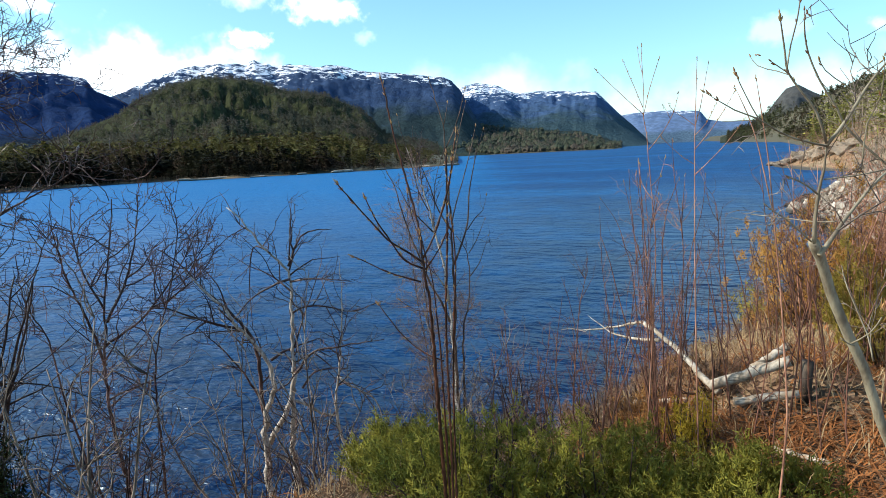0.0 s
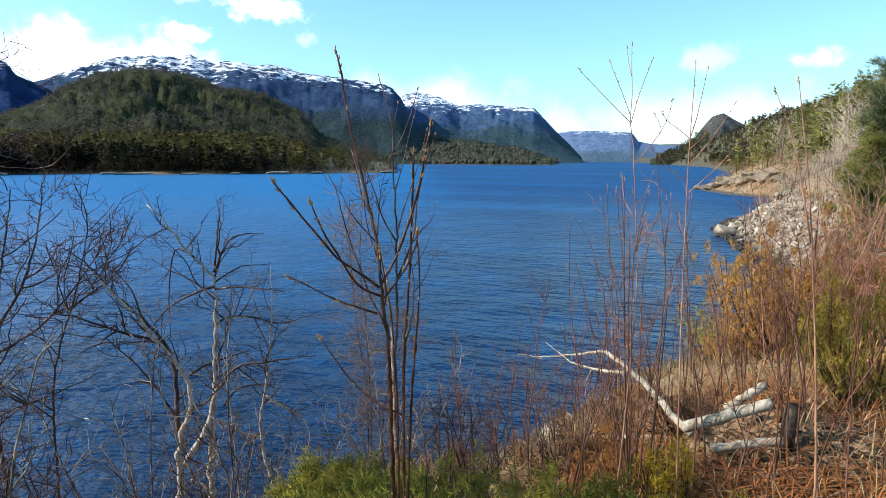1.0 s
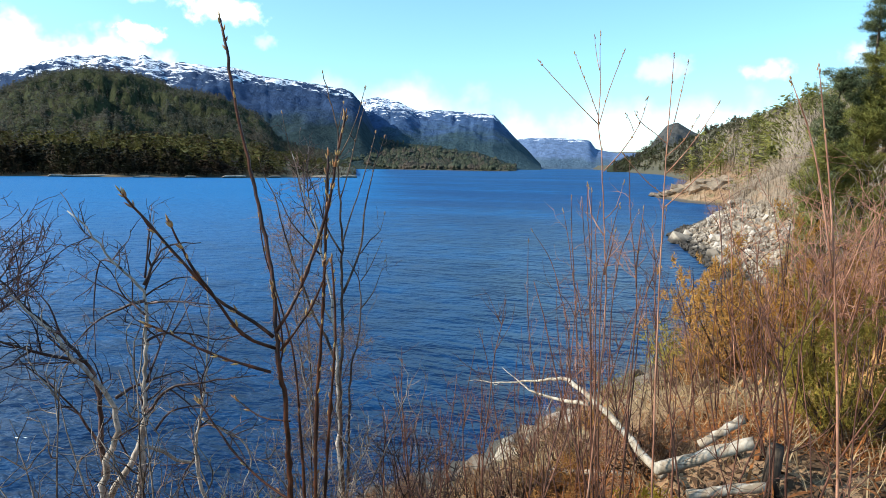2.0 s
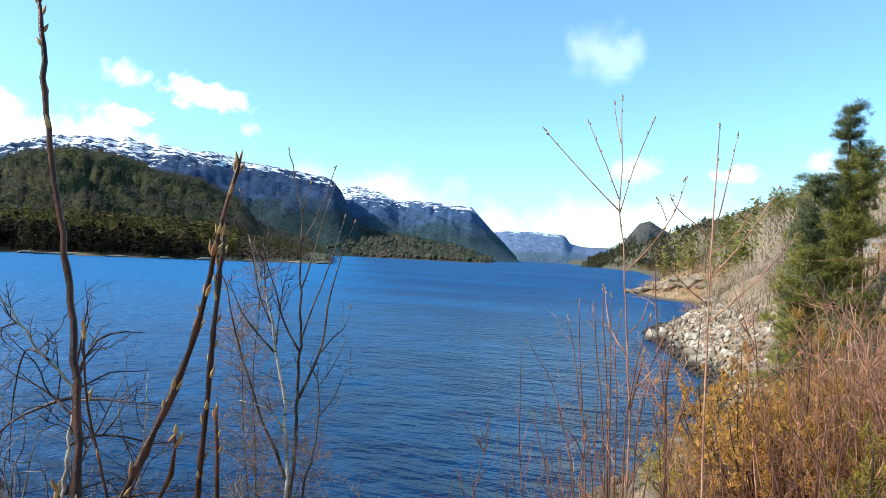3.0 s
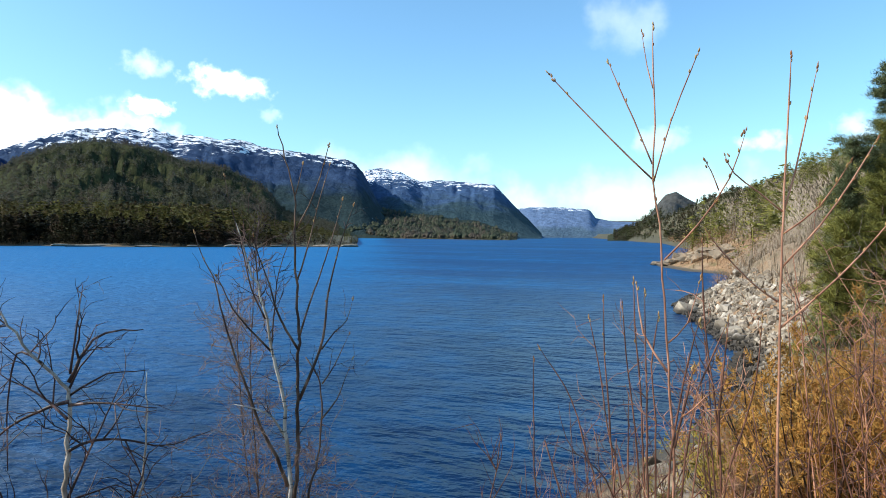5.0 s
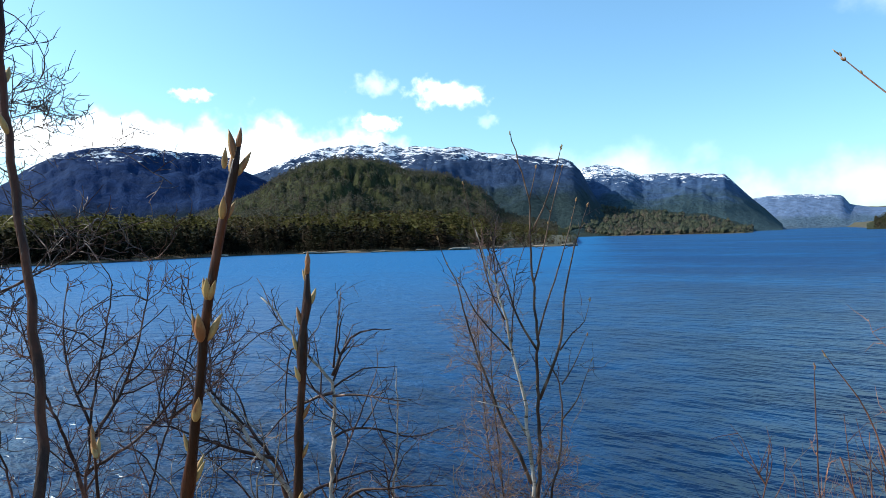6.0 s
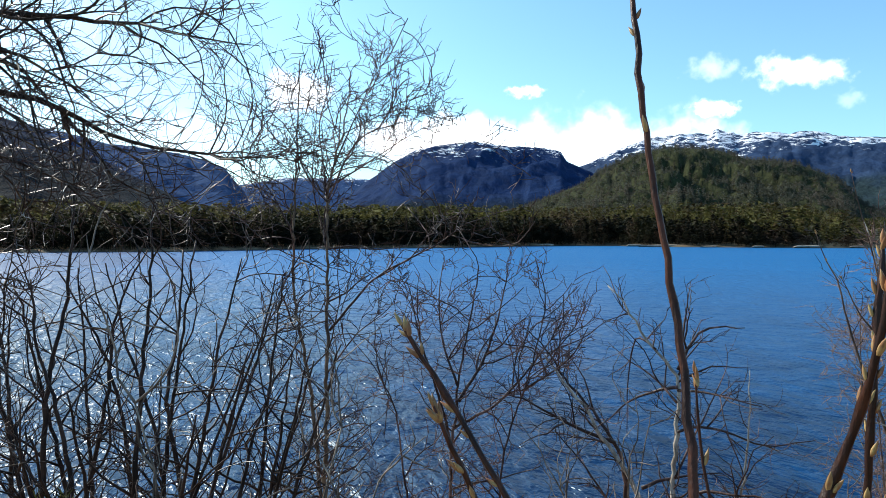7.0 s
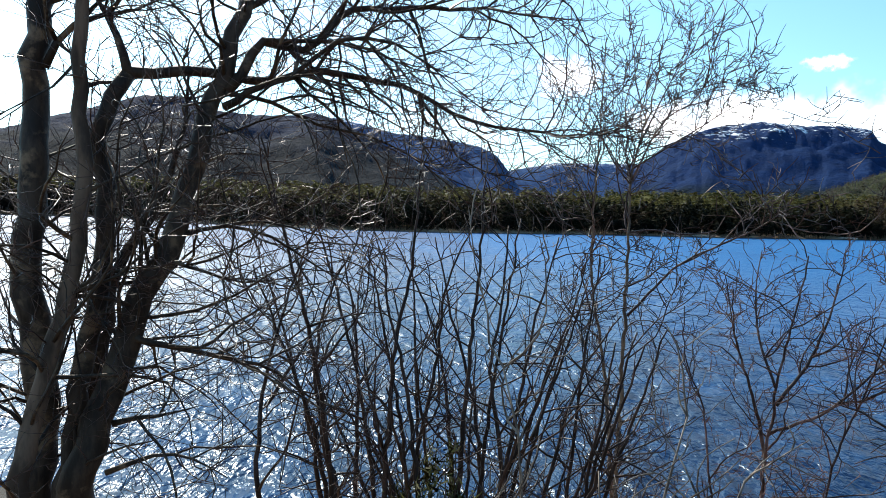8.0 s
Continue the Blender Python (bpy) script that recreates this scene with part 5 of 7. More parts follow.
limb(willow_thicket, "stem", [(-3.78, 0.088, 3.583), (-3.84, 0.243, 4.398), (-3.9, 0.304, 4.911), (-3.96, 0.475, 5.261)], 0.016, 0.003, fuzz=7, root=True)
limb(willow_thicket, "stem", [(-4.16, 0.393, 3.416), (-4.23, 0.343, 4.119), (-4.31, 0.22, 4.639), (-4.38, -0.02, 5.129)], 0.016, 0.003, fuzz=7, root=True)
limb(willow_thicket, "stem", [(-3.46, 0.369, 3.719), (-3.52, 0.418, 4.503), (-3.59, 0.474, 5.074), (-3.65, 0.501, 5.591)], 0.016, 0.003, fuzz=7, root=True)
limb(willow_thicket, "stem", [(-3.83, 0.646, 3.559), (-3.88, 0.776, 4.218), (-3.93, 0.877, 4.706), (-3.97, 1.01, 5.202)], 0.016, 0.003, fuzz=7, root=True)
limb(willow_thicket, "stem", [(-4.22, 0.78, 3.393), (-4.24, 0.993, 4.199), (-4.27, 1.18, 4.659), (-4.31, 1.29, 5.082)], 0.016, 0.003, fuzz=7, root=True)
limb(willow_thicket, "stem", [(-3.53, 0.631, 3.788), (-3.61, 0.559, 4.42), (-3.67, 0.621, 4.873), (-3.73, 0.653, 5.269)], 0.016, 0.003, fuzz=7, root=True)
limb(willow_thicket, "stem", [(-3.9, 0.859, 3.927), (-3.95, 1.07, 4.489), (-4.02, 1.22, 4.916)], 0.009, 0.003, fuzz=7)
limb(willow_thicket, "stem", [(-3.28, 0.143, 3.8), (-3.34, 0.072, 4.356), (-3.41, -0.028, 4.77), (-3.48, -0.068, 5.133)], 0.016, 0.003, fuzz=7, root=True)
limb(willow_thicket, "stem", [(-3.66, -0.308, 3.633), (-3.71, -0.454, 4.252), (-3.78, -0.436, 4.708), (-3.86, -0.283, 5.109)], 0.016, 0.003, fuzz=7, root=True)
limb(willow_thicket, "stem", [(-4.04, 0.567, 3.467), (-4.12, 0.522, 4.077), (-4.2, 0.365, 4.658), (-4.27, 0.244, 5.176)], 0.016, 0.003, fuzz=7, root=True)
limb(willow_thicket, "stem", [(-3.38, 0.023, 3.756), (-3.47, -0.113, 4.224), (-3.57, -0.188, 4.615)], 0.016, 0.003, fuzz=7, root=True)
limb(willow_thicket, "stem", [(-3.69, 0.896, 3.622), (-3.72, 1.03, 4.124), (-3.76, 1.16, 4.461), (-3.77, 1.36, 4.737)], 0.016, 0.003, fuzz=7, root=True)
for _k in range(25):
    _a, _o = willow_thicket.rng.uniform(0, 6.283), willow_thicket.rng.uniform(0.1, 0.75)
    _x, _y = -3.6 + math.cos(_a) * _o, 0.35 + math.sin(_a) * _o
    _h = willow_thicket.rng.uniform(1.3, 2.6)
    _l = willow_thicket.rng.uniform(0.2, 0.6)
    limb(willow_thicket, "stem", [(_x, _y, on_bank(_x, _y) - 0.05), (_x + math.cos(_a) * _l * 0.3, _y + math.sin(_a) * _l * 0.3, on_bank(_x, _y) + _h * 0.5), (_x + math.cos(_a) * _l, _y + math.sin(_a) * _l, on_bank(_x, _y) + _h)], 0.014, 0.003, fuzz=6)
willow_thicket.done()

old_alder = Plant("old_alder", "old many-trunked alder with dark lichened bark", "tree", (-2.75, -1.32), BARK_DARK, 21, bark_white=BARK_LICHEN, dense=1.1, floor=0.0014, fuzz_len=0.42, fuzz_r=0.0038, depth=2, up=0.10, step=0.09, forks=3, sub=9.0, sub_len=0.85, sub_r=0.0080, sub_fuzz=7, droop=0.02)
limb(old_alder, "trunk", [(-2.69, -1.51, 4.055), (-2.71, -1.49, 4.511), (-2.71, -1.52, 4.851), (-2.71, -1.55, 5.186), (-2.74, -1.53, 5.592), (-2.76, -1.53, 5.951), (-2.79, -1.5, 6.244), (-2.81, -1.49, 6.56)], 0.078, 0.043, root=True, fuzz=3)
limb(old_alder, "trunk", [(-2.39, -1.42, 4.182), (-2.44, -1.36, 4.54), (-2.49, -1.29, 4.887), (-2.53, -1.25, 5.176), (-2.55, -1.24, 5.468), (-2.56, -1.26, 5.803), (-2.58, -1.25, 6.142), (-2.6, -1.22, 6.461)], 0.045, 0.023, root=True, fuzz=4, white=True)
limb(old_alder, "trunk", [(-2.65, -1.37, 4.073), (-2.68, -1.3, 4.643), (-2.71, -1.24, 5.049), (-2.71, -1.22, 5.289), (-2.7, -1.25, 5.62), (-2.72, -1.2, 5.785), (-2.75, -1.15, 5.886)], 0.050, 0.033, root=True)
limb(old_alder, "limb", [(-2.75, -1.15, 5.886), (-2.84, -0.957, 5.93), (-2.92, -0.782, 5.938), (-3, -0.593, 5.923), (-3.06, -0.393, 5.993), (-3.11, -0.182, 5.983), (-3.14, 0.095, 5.917), (-3.16, 0.266, 5.832), (-3.17, 0.495, 5.767), (-3.15, 0.723, 5.744), (-3.12, 0.999, 5.742), (-3.09, 1.18, 5.772)], 0.026, 0.006, fuzz=14)
limb(old_alder, "limb", [(-2.75, -1.15, 5.879), (-2.76, -1.2, 6.058), (-2.76, -1.28, 6.197), (-2.77, -1.34, 6.388)], 0.024, 0.014, fuzz=4)
limb(old_alder, "limb", [(-2.82, -1.36, 4.434), (-2.87, -1.26, 4.985), (-2.93, -1.13, 5.292), (-2.97, -1.05, 5.502), (-3, -0.986, 5.715), (-3.01, -0.973, 5.926), (-3.02, -0.988, 6.083)], 0.042, 0.012, fuzz=6)
limb(old_alder, "trunk", [(-2.57, -1.3, 4.106), (-2.64, -1.18, 4.535), (-2.7, -1.07, 4.933), (-2.75, -0.948, 5.222), (-2.79, -0.865, 5.495), (-2.83, -0.792, 5.797), (-2.85, -0.758, 6), (-2.88, -0.697, 6.208), (-2.9, -0.631, 6.468)], 0.080, 0.030, root=True, fuzz=3)
limb(old_alder, "limb", [(-2.83, -0.743, 5.835), (-2.89, -0.6, 6.079), (-2.95, -0.432, 6.057), (-3, -0.285, 6.231), (-3.05, -0.157, 6.301), (-3.08, 0.14, 6.313), (-3.09, 0.415, 6.331), (-3.09, 0.637, 6.299), (-3.05, 0.962, 6.283)], 0.026, 0.004, fuzz=13)
limb(old_alder, "limb", [(-2.77, -0.753, 5.765), (-2.76, -0.642, 5.827), (-2.76, -0.449, 5.917), (-2.74, -0.256, 6.065), (-2.72, -0.013, 6.044), (-2.67, 0.231, 5.899)], 0.02, 0.005, fuzz=12)
limb(old_alder, "limb", [(-2.86, -0.593, 6.079), (-2.95, -0.277, 6.105), (-3, -0.017, 6.036), (-3.04, 0.08, 5.861), (-3.08, 0.113, 5.651)], 0.012, 0.004, fuzz=8)
limb(old_alder, "limb", [(-2.82, -0.755, 5.835), (-2.92, -0.576, 5.819), (-3, -0.382, 5.734), (-3.07, -0.147, 5.697), (-3.12, 0.158, 5.574), (-3.16, 0.357, 5.582)], 0.012, 0.003, fuzz=9)
limb(old_alder, "limb", [(-2.675, -1.115, 4.785), (-2.65, -1.03, 4.764), (-2.74, -0.869, 4.709), (-2.84, -0.699, 4.64), (-2.92, -0.538, 4.57), (-3, -0.39, 4.431), (-3.07, -0.178, 4.343)], 0.018, 0.005, fuzz=6)
limb(old_alder, "limb", [(-2.63, -1.16, 4.421), (-2.65, -0.98, 4.449), (-2.65, -0.812, 4.49)], 0.014, 0.008, fuzz=1)
limb(old_alder, "limb", [(-2.62, -1.18, 4.215), (-2.63, -0.995, 4.287), (-2.61, -0.827, 4.281), (-2.59, -0.675, 4.204)], 0.013, 0.004, fuzz=3)
limb(old_alder, "limb", [(-2.72, -0.936, 5.199), (-2.85, -0.757, 5.25), (-2.97, -0.579, 5.199), (-3.07, -0.382, 5.063), (-3.17, -0.167, 4.918)], 0.011, 0.003, fuzz=9)
limb(old_alder, "limb", [(-2.71, -0.957, 5.103), (-2.66, -0.798, 5.062), (-2.6, -0.621, 5.023), (-2.54, -0.403, 5.056)], 0.01, 0.003, fuzz=8)
limb(old_alder, "limb", [(-2.8, -1.28, 4.515), (-2.85, -1.35, 4.985), (-2.99, -1.21, 5.132), (-3.11, -1.09, 5.429), (-3.27, -0.814, 5.615)], 0.014, 0.004, fuzz=8)
limb(old_alder, "limb", [(-2.75, -1.49, 5.904), (-2.76, -1.37, 6.098), (-2.8, -1.14, 6.169), (-2.83, -0.928, 6.28)], 0.018, 0.006, fuzz=8)
limb(old_alder, "limb", [(-2.89, -0.7, 6.211), (-3, -0.495, 6.381), (-3.1, -0.191, 6.509), (-3.17, 0.25, 6.499)], 0.018, 0.005, fuzz=9)
old_alder.done()

# ---- shoots, logs and low growth by the path ----
def shoots():
    rng = random.Random(31)
    for i in range(136):
        x = rng.uniform(-0.75, 1.55)
        y = rng.uniform(1.75, 3.9) + max(0.0, 0.35 - x) * 0.8
        if i > 112:
            x, y = rng.uniform(1.1, 2.6), rng.uniform(2.6, 5.6)
        if 105 < i <= 112:
            x, y = rng.uniform(0.05, 0.62), rng.uniform(1.95, 2.5)
        z = on_bank(x, y)
        h = rng.uniform(0.45, 1.2) * (1.0 if x < 1.1 else 1.15) * (1.2 if 105 < i <= 112 else 1.0)
        T = Tubes()
        p = [Vector((x, y, z - 0.04))]
        d = Vector((rng.gauss(0, 0.12), rng.gauss(0, 0.12), 1)).normalized()
        for _ in range(9):
            d = (d + Vector((rng.gauss(0, 0.065), rng.gauss(0, 0.065), 0.05))).normalized()
            p.append(p[-1] + d * h / 9)
        r = rng.uniform(0.0032, 0.0055)
        T.tube(p, r, r * 0.35, 5)
        ob = tagged(new("shoot", T.mesh("shoot", BARK_RED if i <= 112 else BARK_SHOOT)), "slim red-brown bare shoot growing from the bank", "shoot", "shoots round the log pile")
        if rng.random() < 0.75:
            S = Tubes()
            for _ in range(rng.randint(3, 9)):
                k = rng.randint(3, 8)
                a = rng.uniform(0, 6.283)
                twig(S, p[k], Vector((math.cos(a) * 0.55, math.sin(a) * 0.55, 0.8)), rng.uniform(0.08, 0.30), r * 0.5, rng, 1, 0.5, 2, 3, 0.0009)
            part("side_twig", S.mesh("side_twig", BARK_RED if i <= 112 else BARK_SHOOT), ob, kind="stuff")


shoots()

WOOD_WHITE = bark_material("peeling_birch_bark", (0.58, 0.50, 0.39), (0.30, 0.22, 0.14), 26, rough=0.75, bands=0.7, depth=0.003)
CUT_WOOD = bark_material("sawn_wood", (0.16, 0.09, 0.05), (0.07, 0.04, 0.025), 40, rough=0.85)


def log(a, b, r, label, seed):
    rng = random.Random(seed)
    a, b = Vector(a), Vector(b)
    path = [a.lerp(b, k / 9) + Vector((rng.gauss(0, 0.003), rng.gauss(0, 0.003), rng.gauss(0, 0.003))) for k in range(10)]
    T = Tubes()
    T.tube(path, [r * (1 + rng.gauss(0, 0.05)) for _ in path], 0, 14)
    ob = tagged(new("birch_log", T.mesh("birch_log", WOOD_WHITE)), label, "log", "birch logs in the pile")
    E = Tubes()
    d = (b - a).normalized()
    E.tube([b - d * 0.002, b + d * 0.004], r * 0.97, r * 0.93, 14)
    part("cut_end", E.mesh("cut_end", CUT_WOOD), ob, "dark weathered sawn end")


log((0.66, 2.47, 4.085), (1.03, 2.48, 4.25), 0.026, "white birch log with peeling bark lying on the pile", 1)
log((0.78, 2.32, 4.07), (1.07, 2.36, 4.13), 0.020, "grey birch log at the bottom of the pile", 2)
log((0.84, 2.72, 4.12), (1.02, 2.76, 4.25), 0.020, "pale birch log behind the others", 3)
log((0.10, 3.30, 3.62), (0.62, 2.95, 3.84), 0.018, "thin grey fallen log among the shoots", 4)
log((0.98, 1.95, 4.02), (1.18, 1.80, 4.05), 0.011, "short weathered branch on the brown litter", 5)
stump_body = Tubes()
stump_body.tube([(1.085, 2.44, 3.98), (1.09, 2.435, 4.12), (1.10, 2.43, 4.27)], [0.038, 0.031, 0.029], 0, 12)
tagged(new("stump", stump_body.mesh("stump", BARK_DARK)), "dark weathered stump at the end of the log pile", "stump")
fallen = Plant("fallen_branch", "white dead birch branch sticking out over the water", "branch", (0.70, 2.52), WOOD_WHITE, 41, fuzz_len=0.14, fuzz_r=0.003, depth=0, step=0.05, twig_bark=WOOD_WHITE)
limb(fallen, "limb", [(0.701, 2.52, 4.03), (0.487, 2.71, 4.167), (0.275, 2.89, 4.265), (0.168, 3.08, 4.235), (-0.027, 3.25, 4.14), (-0.423, 3.36, 4.065)], 0.020, 0.006, fuzz=3)
limb(fallen, "limb", [(0.343, 2.84, 4.2), (0.191, 2.96, 4.162), (0.011, 3.06, 4.161), (-0.165, 3.16, 4.236)], 0.012, 0.004, fuzz=2)
fallen.done()

NEEDLE = foliage_material("juniper_needles", (0.058, 0.074, 0.018), (0.52, 0.47, 0.078), 0.55, grain=16.0, thin=0.45)
NEEDLE_MUSTARD = foliage_material("mustard_juniper_needles", (0.34, 0.21, 0.050), (0.52, 0.34, 0.080), 0.55, grain=11.0, thin=0.4)
NEEDLE_DARK = foliage_material("dark_juniper_needles", (0.030, 0.034, 0.010), (0.085, 0.085, 0.022), 0.55, grain=11.0)
NEEDLE_GOLD = foliage_material("golden_juniper_needles", (0.48, 0.23, 0.060), (0.78, 0.45, 0.125), 0.55, grain=11.0, thin=0.5)
NEEDLE_RUST = foliage_material("rusty_juniper_needles", (0.38, 0.175, 0.055), (0.58, 0.31, 0.105), 0.6, grain=11.0, thin=0.4)
HEATH_TAN = foliage_material("tan_heather", (0.22, 0.120, 0.070), (0.50, 0.32, 0.19), 0.6, grain=11.0, thin=0.3)
NEEDLE_YELLOW = foliage_material("yellow_heather", (0.40, 0.28, 0.03), (0.62, 0.45, 0.05), 0.6, grain=11.0, thin=0.4)
NEEDLE_OLIVE = foliage_material("olive_juniper_needles", (0.19, 0.155, 0.034), (0.56, 0.43, 0.085), 0.55, grain=11.0, thin=0.5)


def juniper(x, y, width, height, mat, label, seed, sprigs=3600, size=0.024, category="juniper", name="juniper", z=None, slim=0.10, tuft=60):
    """A low evergreen shrub: woody stems and a mass of short needle sprigs on upswept branches."""
    rng = random.Random(seed)
    z = on_bank(x, y) if z is None else z
    ob = tagged(new(name), label, category, "junipers on the bank" if category == "juniper" else "")
    ob.location = (x, y, z - 0.02)
    bpy.context.view_layer.update()
    T = Tubes()
    V, N = [], []
    arms = 36
    for i in range(arms):
        a = rng.uniform(0, 6.283)
        out = width * 0.5 * math.sqrt(rng.random())
        top = height * (0.45 + 0.6 * rng.random()) * (1.1 - 0.55 * (out / (width * 0.5)) ** 2)
        end = Vector((x + math.cos(a) * out, y + math.sin(a) * out, z + top))
        start = Vector((x + math.cos(a) * out * 0.25, y + math.sin(a) * out * 0.25, z))
        mid = start.lerp(end, 0.5) + Vector((math.cos(a), math.sin(a), -0.3)) * width * 0.06
        path = curve_through([start, mid, end], 0.12, 0.006, rng)
        T.tube(path, 0.006, 0.0018, 3)
        n = sprigs // arms
        g = np.random.default_rng(seed * 97 + i)
        pts = np.array([tuple(p) for p in path])
        tufts = max(5, n // tuft)
        k0 = g.random(tufts) ** 0.55
        which = g.integers(0, tufts, n)
        k = k0[which]
        f = k * (len(pts) - 1.001)
        j = f.astype(int)
        spread = width * 0.10 * (1.15 - k0 * 0.7)
        centre = (g.normal(0, 1, (tufts, 3)) * spread[:, None] * np.array([1, 1, 0.8]))[which]
        lean = (g.normal(0, 0.45, (tufts, 3)) * np.array([1, 1, 0.3]))[which]
        t = (pts[j + 1] - pts[j])
        d0 = lean + np.array([0, 0, 0.75]) + 0.5 * t / np.linalg.norm(t, axis=1, keepdims=True)
        d0 /= np.linalg.norm(d0, axis=1, keepdims=True)
        along = (g.random(n) * size * 3.2)[:, None]
        c = pts[j] + (pts[j + 1] - pts[j]) * (f - j)[:, None] + centre + d0 * along + g.normal(0, 1, (n, 3)) * size * 0.4
        c[:, 2] = np.maximum(c[:, 2], z - 0.02)
        d = d0 * 0.8 + g.normal(0, 0.55, (n, 3))
        d /= np.linalg.norm(d, axis=1, keepdims=True)
        w = np.cross(d, g.normal(0, 1, (n, 3)))
        w /= np.linalg.norm(w, axis=1, keepdims=True)
        ln = (size * g.uniform(0.6, 1.5, n))[:, None]
        V.append(np.stack([c - w * ln * slim, c + w * ln * slim, c + d * ln], 1))
        m = c - np.array([x, y, z + height * 0.25])
        m = m / np.linalg.norm(m, axis=1, keepdims=True) * 0.7 + w * 0.3 + np.array([0, 0, 0.5])
        N.append(np.repeat(m / np.linalg.norm(m, axis=1, keepdims=True), 3, 0))
    V, N = np.concatenate(V).reshape(-1, 3), np.concatenate(N)
    part("stem_mass", T.mesh("stem_mass", BARK_TWIG), ob, kind="stuff")
    me = bpy.data.meshes.new("foliage")
    me.from_pydata(V, [], np.arange(len(V)).reshape(-1, 3))
    me.materials.append(mat)
    me.shade_smooth()
    me.normals_split_custom_set_from_vertices(N)
    part("foliage", me, ob, kind="stuff")
    return ob


def low_growth():
    green = "dense green juniper with yellowish sprig tips"
    for i, (x, y, w, h) in enumerate([(-0.05, 1.22, 0.75, 0.38), (0.33, 1.42, 0.70, 0.37), (0.66, 1.50, 0.55, 0.25), (0.98, 1.50, 0.50, 0.24), (-0.42, 1.45, 0.6, 0.30), (-0.78, 1.72, 0.6, 0.28), (-1.05, 2.1, 0.5, 0.25)]):
        juniper(x, y, w, h, NEEDLE, green, 50 + i, 15000, 0.021, slim=0.11, tuft=34)
    juniper(1.46, 3.02, 0.66, 4.86 - on_bank(1.46, 3.02), NEEDLE_OLIVE, "tall golden-green juniper bush beside the logs", 60, 26000, 0.017, slim=0.09, tuft=50)
    juniper(1.86, 2.95, 0.65, 0.75, NEEDLE_OLIVE, "dark olive juniper bush beside the logs", 61, 14000, 0.018, slim=0.06)
    juniper(0.62, 2.08, 0.30, 0.32, NEEDLE_YELLOW, "bright yellow heather clump under the shoots", 62, 5000, 0.018, "heather", "heather_clump")
    juniper(-1.70, 0.16, 0.42, 1.0, NEEDLE_DARK, "dark green juniper on the bank below the alder", 63, 16000, 0.030, slim=0.08)
    rng = random.Random(64)
    kinds = [juniper(2.2, 4.4, 1.1, 0.75, NEEDLE_GOLD, "golden-brown juniper on the sloping bank", 70, 24000, 0.019, slim=0.13, tuft=50),
             juniper(2.9, 5.2, 1.3, 0.9, NEEDLE_GOLD, "tall golden-brown juniper on the sloping bank", 71, 26000, 0.019, slim=0.13, tuft=50),
             juniper(1.9, 5.6, 1.0, 0.6, NEEDLE_MUSTARD, "mustard-brown juniper on the sloping bank", 72, 22000, 0.019, slim=0.13, tuft=50),
             juniper(3.3, 6.4, 1.2, 0.7, NEEDLE_RUST, "rust-brown juniper on the sloping bank", 73, 22000, 0.019, slim=0.13, tuft=50)]
    for i in range(80):
        x, y = (rng.uniform(1.2, 7.0), rng.uniform(3.6, 20)) if i < 50 else (rng.uniform(1.5, 4.2), rng.uniform(4.0, 9.5))
        if shore_distance(x, y) < (2.4 if i < 50 else 4.0):
            continue
        copy_thing(rng.choice(kinds), Matrix.Translation((x, y, on_bank(x, y) - 0.02)) @ Matrix.Rotation(rng.uniform(0, 6.283), 4, "Z") @ Matrix.Scale(rng.uniform(0.85, 1.4) if i < 50 else rng.uniform(0.6, 1.0), 4))
    heath = [juniper(0.15, 3.0, 0.34, 0.20, NEEDLE_RUST, "low rust-brown heather clump under the shoots", 110, 4200, 0.016, "heather", "heather_clump", slim=0.10),
             juniper(-0.35, 3.5, 0.40, 0.22, HEATH_TAN, "low tan-brown heather clump on the bank", 111, 4600, 0.016, "heather", "heather_clump", slim=0.10)]
    for i in range(30):
        x, y = rng.uniform(-1.2, 1.3), rng.uniform(2.5, 5.6)
        if shore_distance(x, y) < 1.0 or (0.45 < x < 1.2 and 2.15 < y < 2.9):
            continue
        copy_thing(rng.choice(heath), Matrix.Translation((x, y, on_bank(x, y) - 0.02)) @ Matrix.Rotation(rng.uniform(0, 6.283), 4, "Z") @ Matrix.Scale(rng.uniform(0.6, 1.2), 4))
    juniper(0.25, 9.6, 1.2, 0.7, NEEDLE_OLIVE, "olive-green juniper low on the bank", 99, 2600, 0.045)
    juniper(0.9, 6.2, 0.9, 0.6, NEEDLE_OLIVE, "olive-green juniper low on the bank", 100, 2600, 0.045)


low_growth()
STRAW = foliage_material("dry_grass", (0.36, 0.21, 0.10), (0.66, 0.50, 0.28), 0.8, thin=0.35)
GOLDGRASS = foliage_material("golden_grass", (0.50, 0.24, 0.08), (0.74, 0.44, 0.18), 0.8, thin=0.4)
LITTER = foliage_material("leaf_litter", (0.05, 0.028, 0.016), (0.15, 0.085, 0.045), 0.85)
RUSSET = foliage_material("bracken_litter", (0.13, 0.045, 0.018), (0.46, 0.18, 0.055), 0.85)


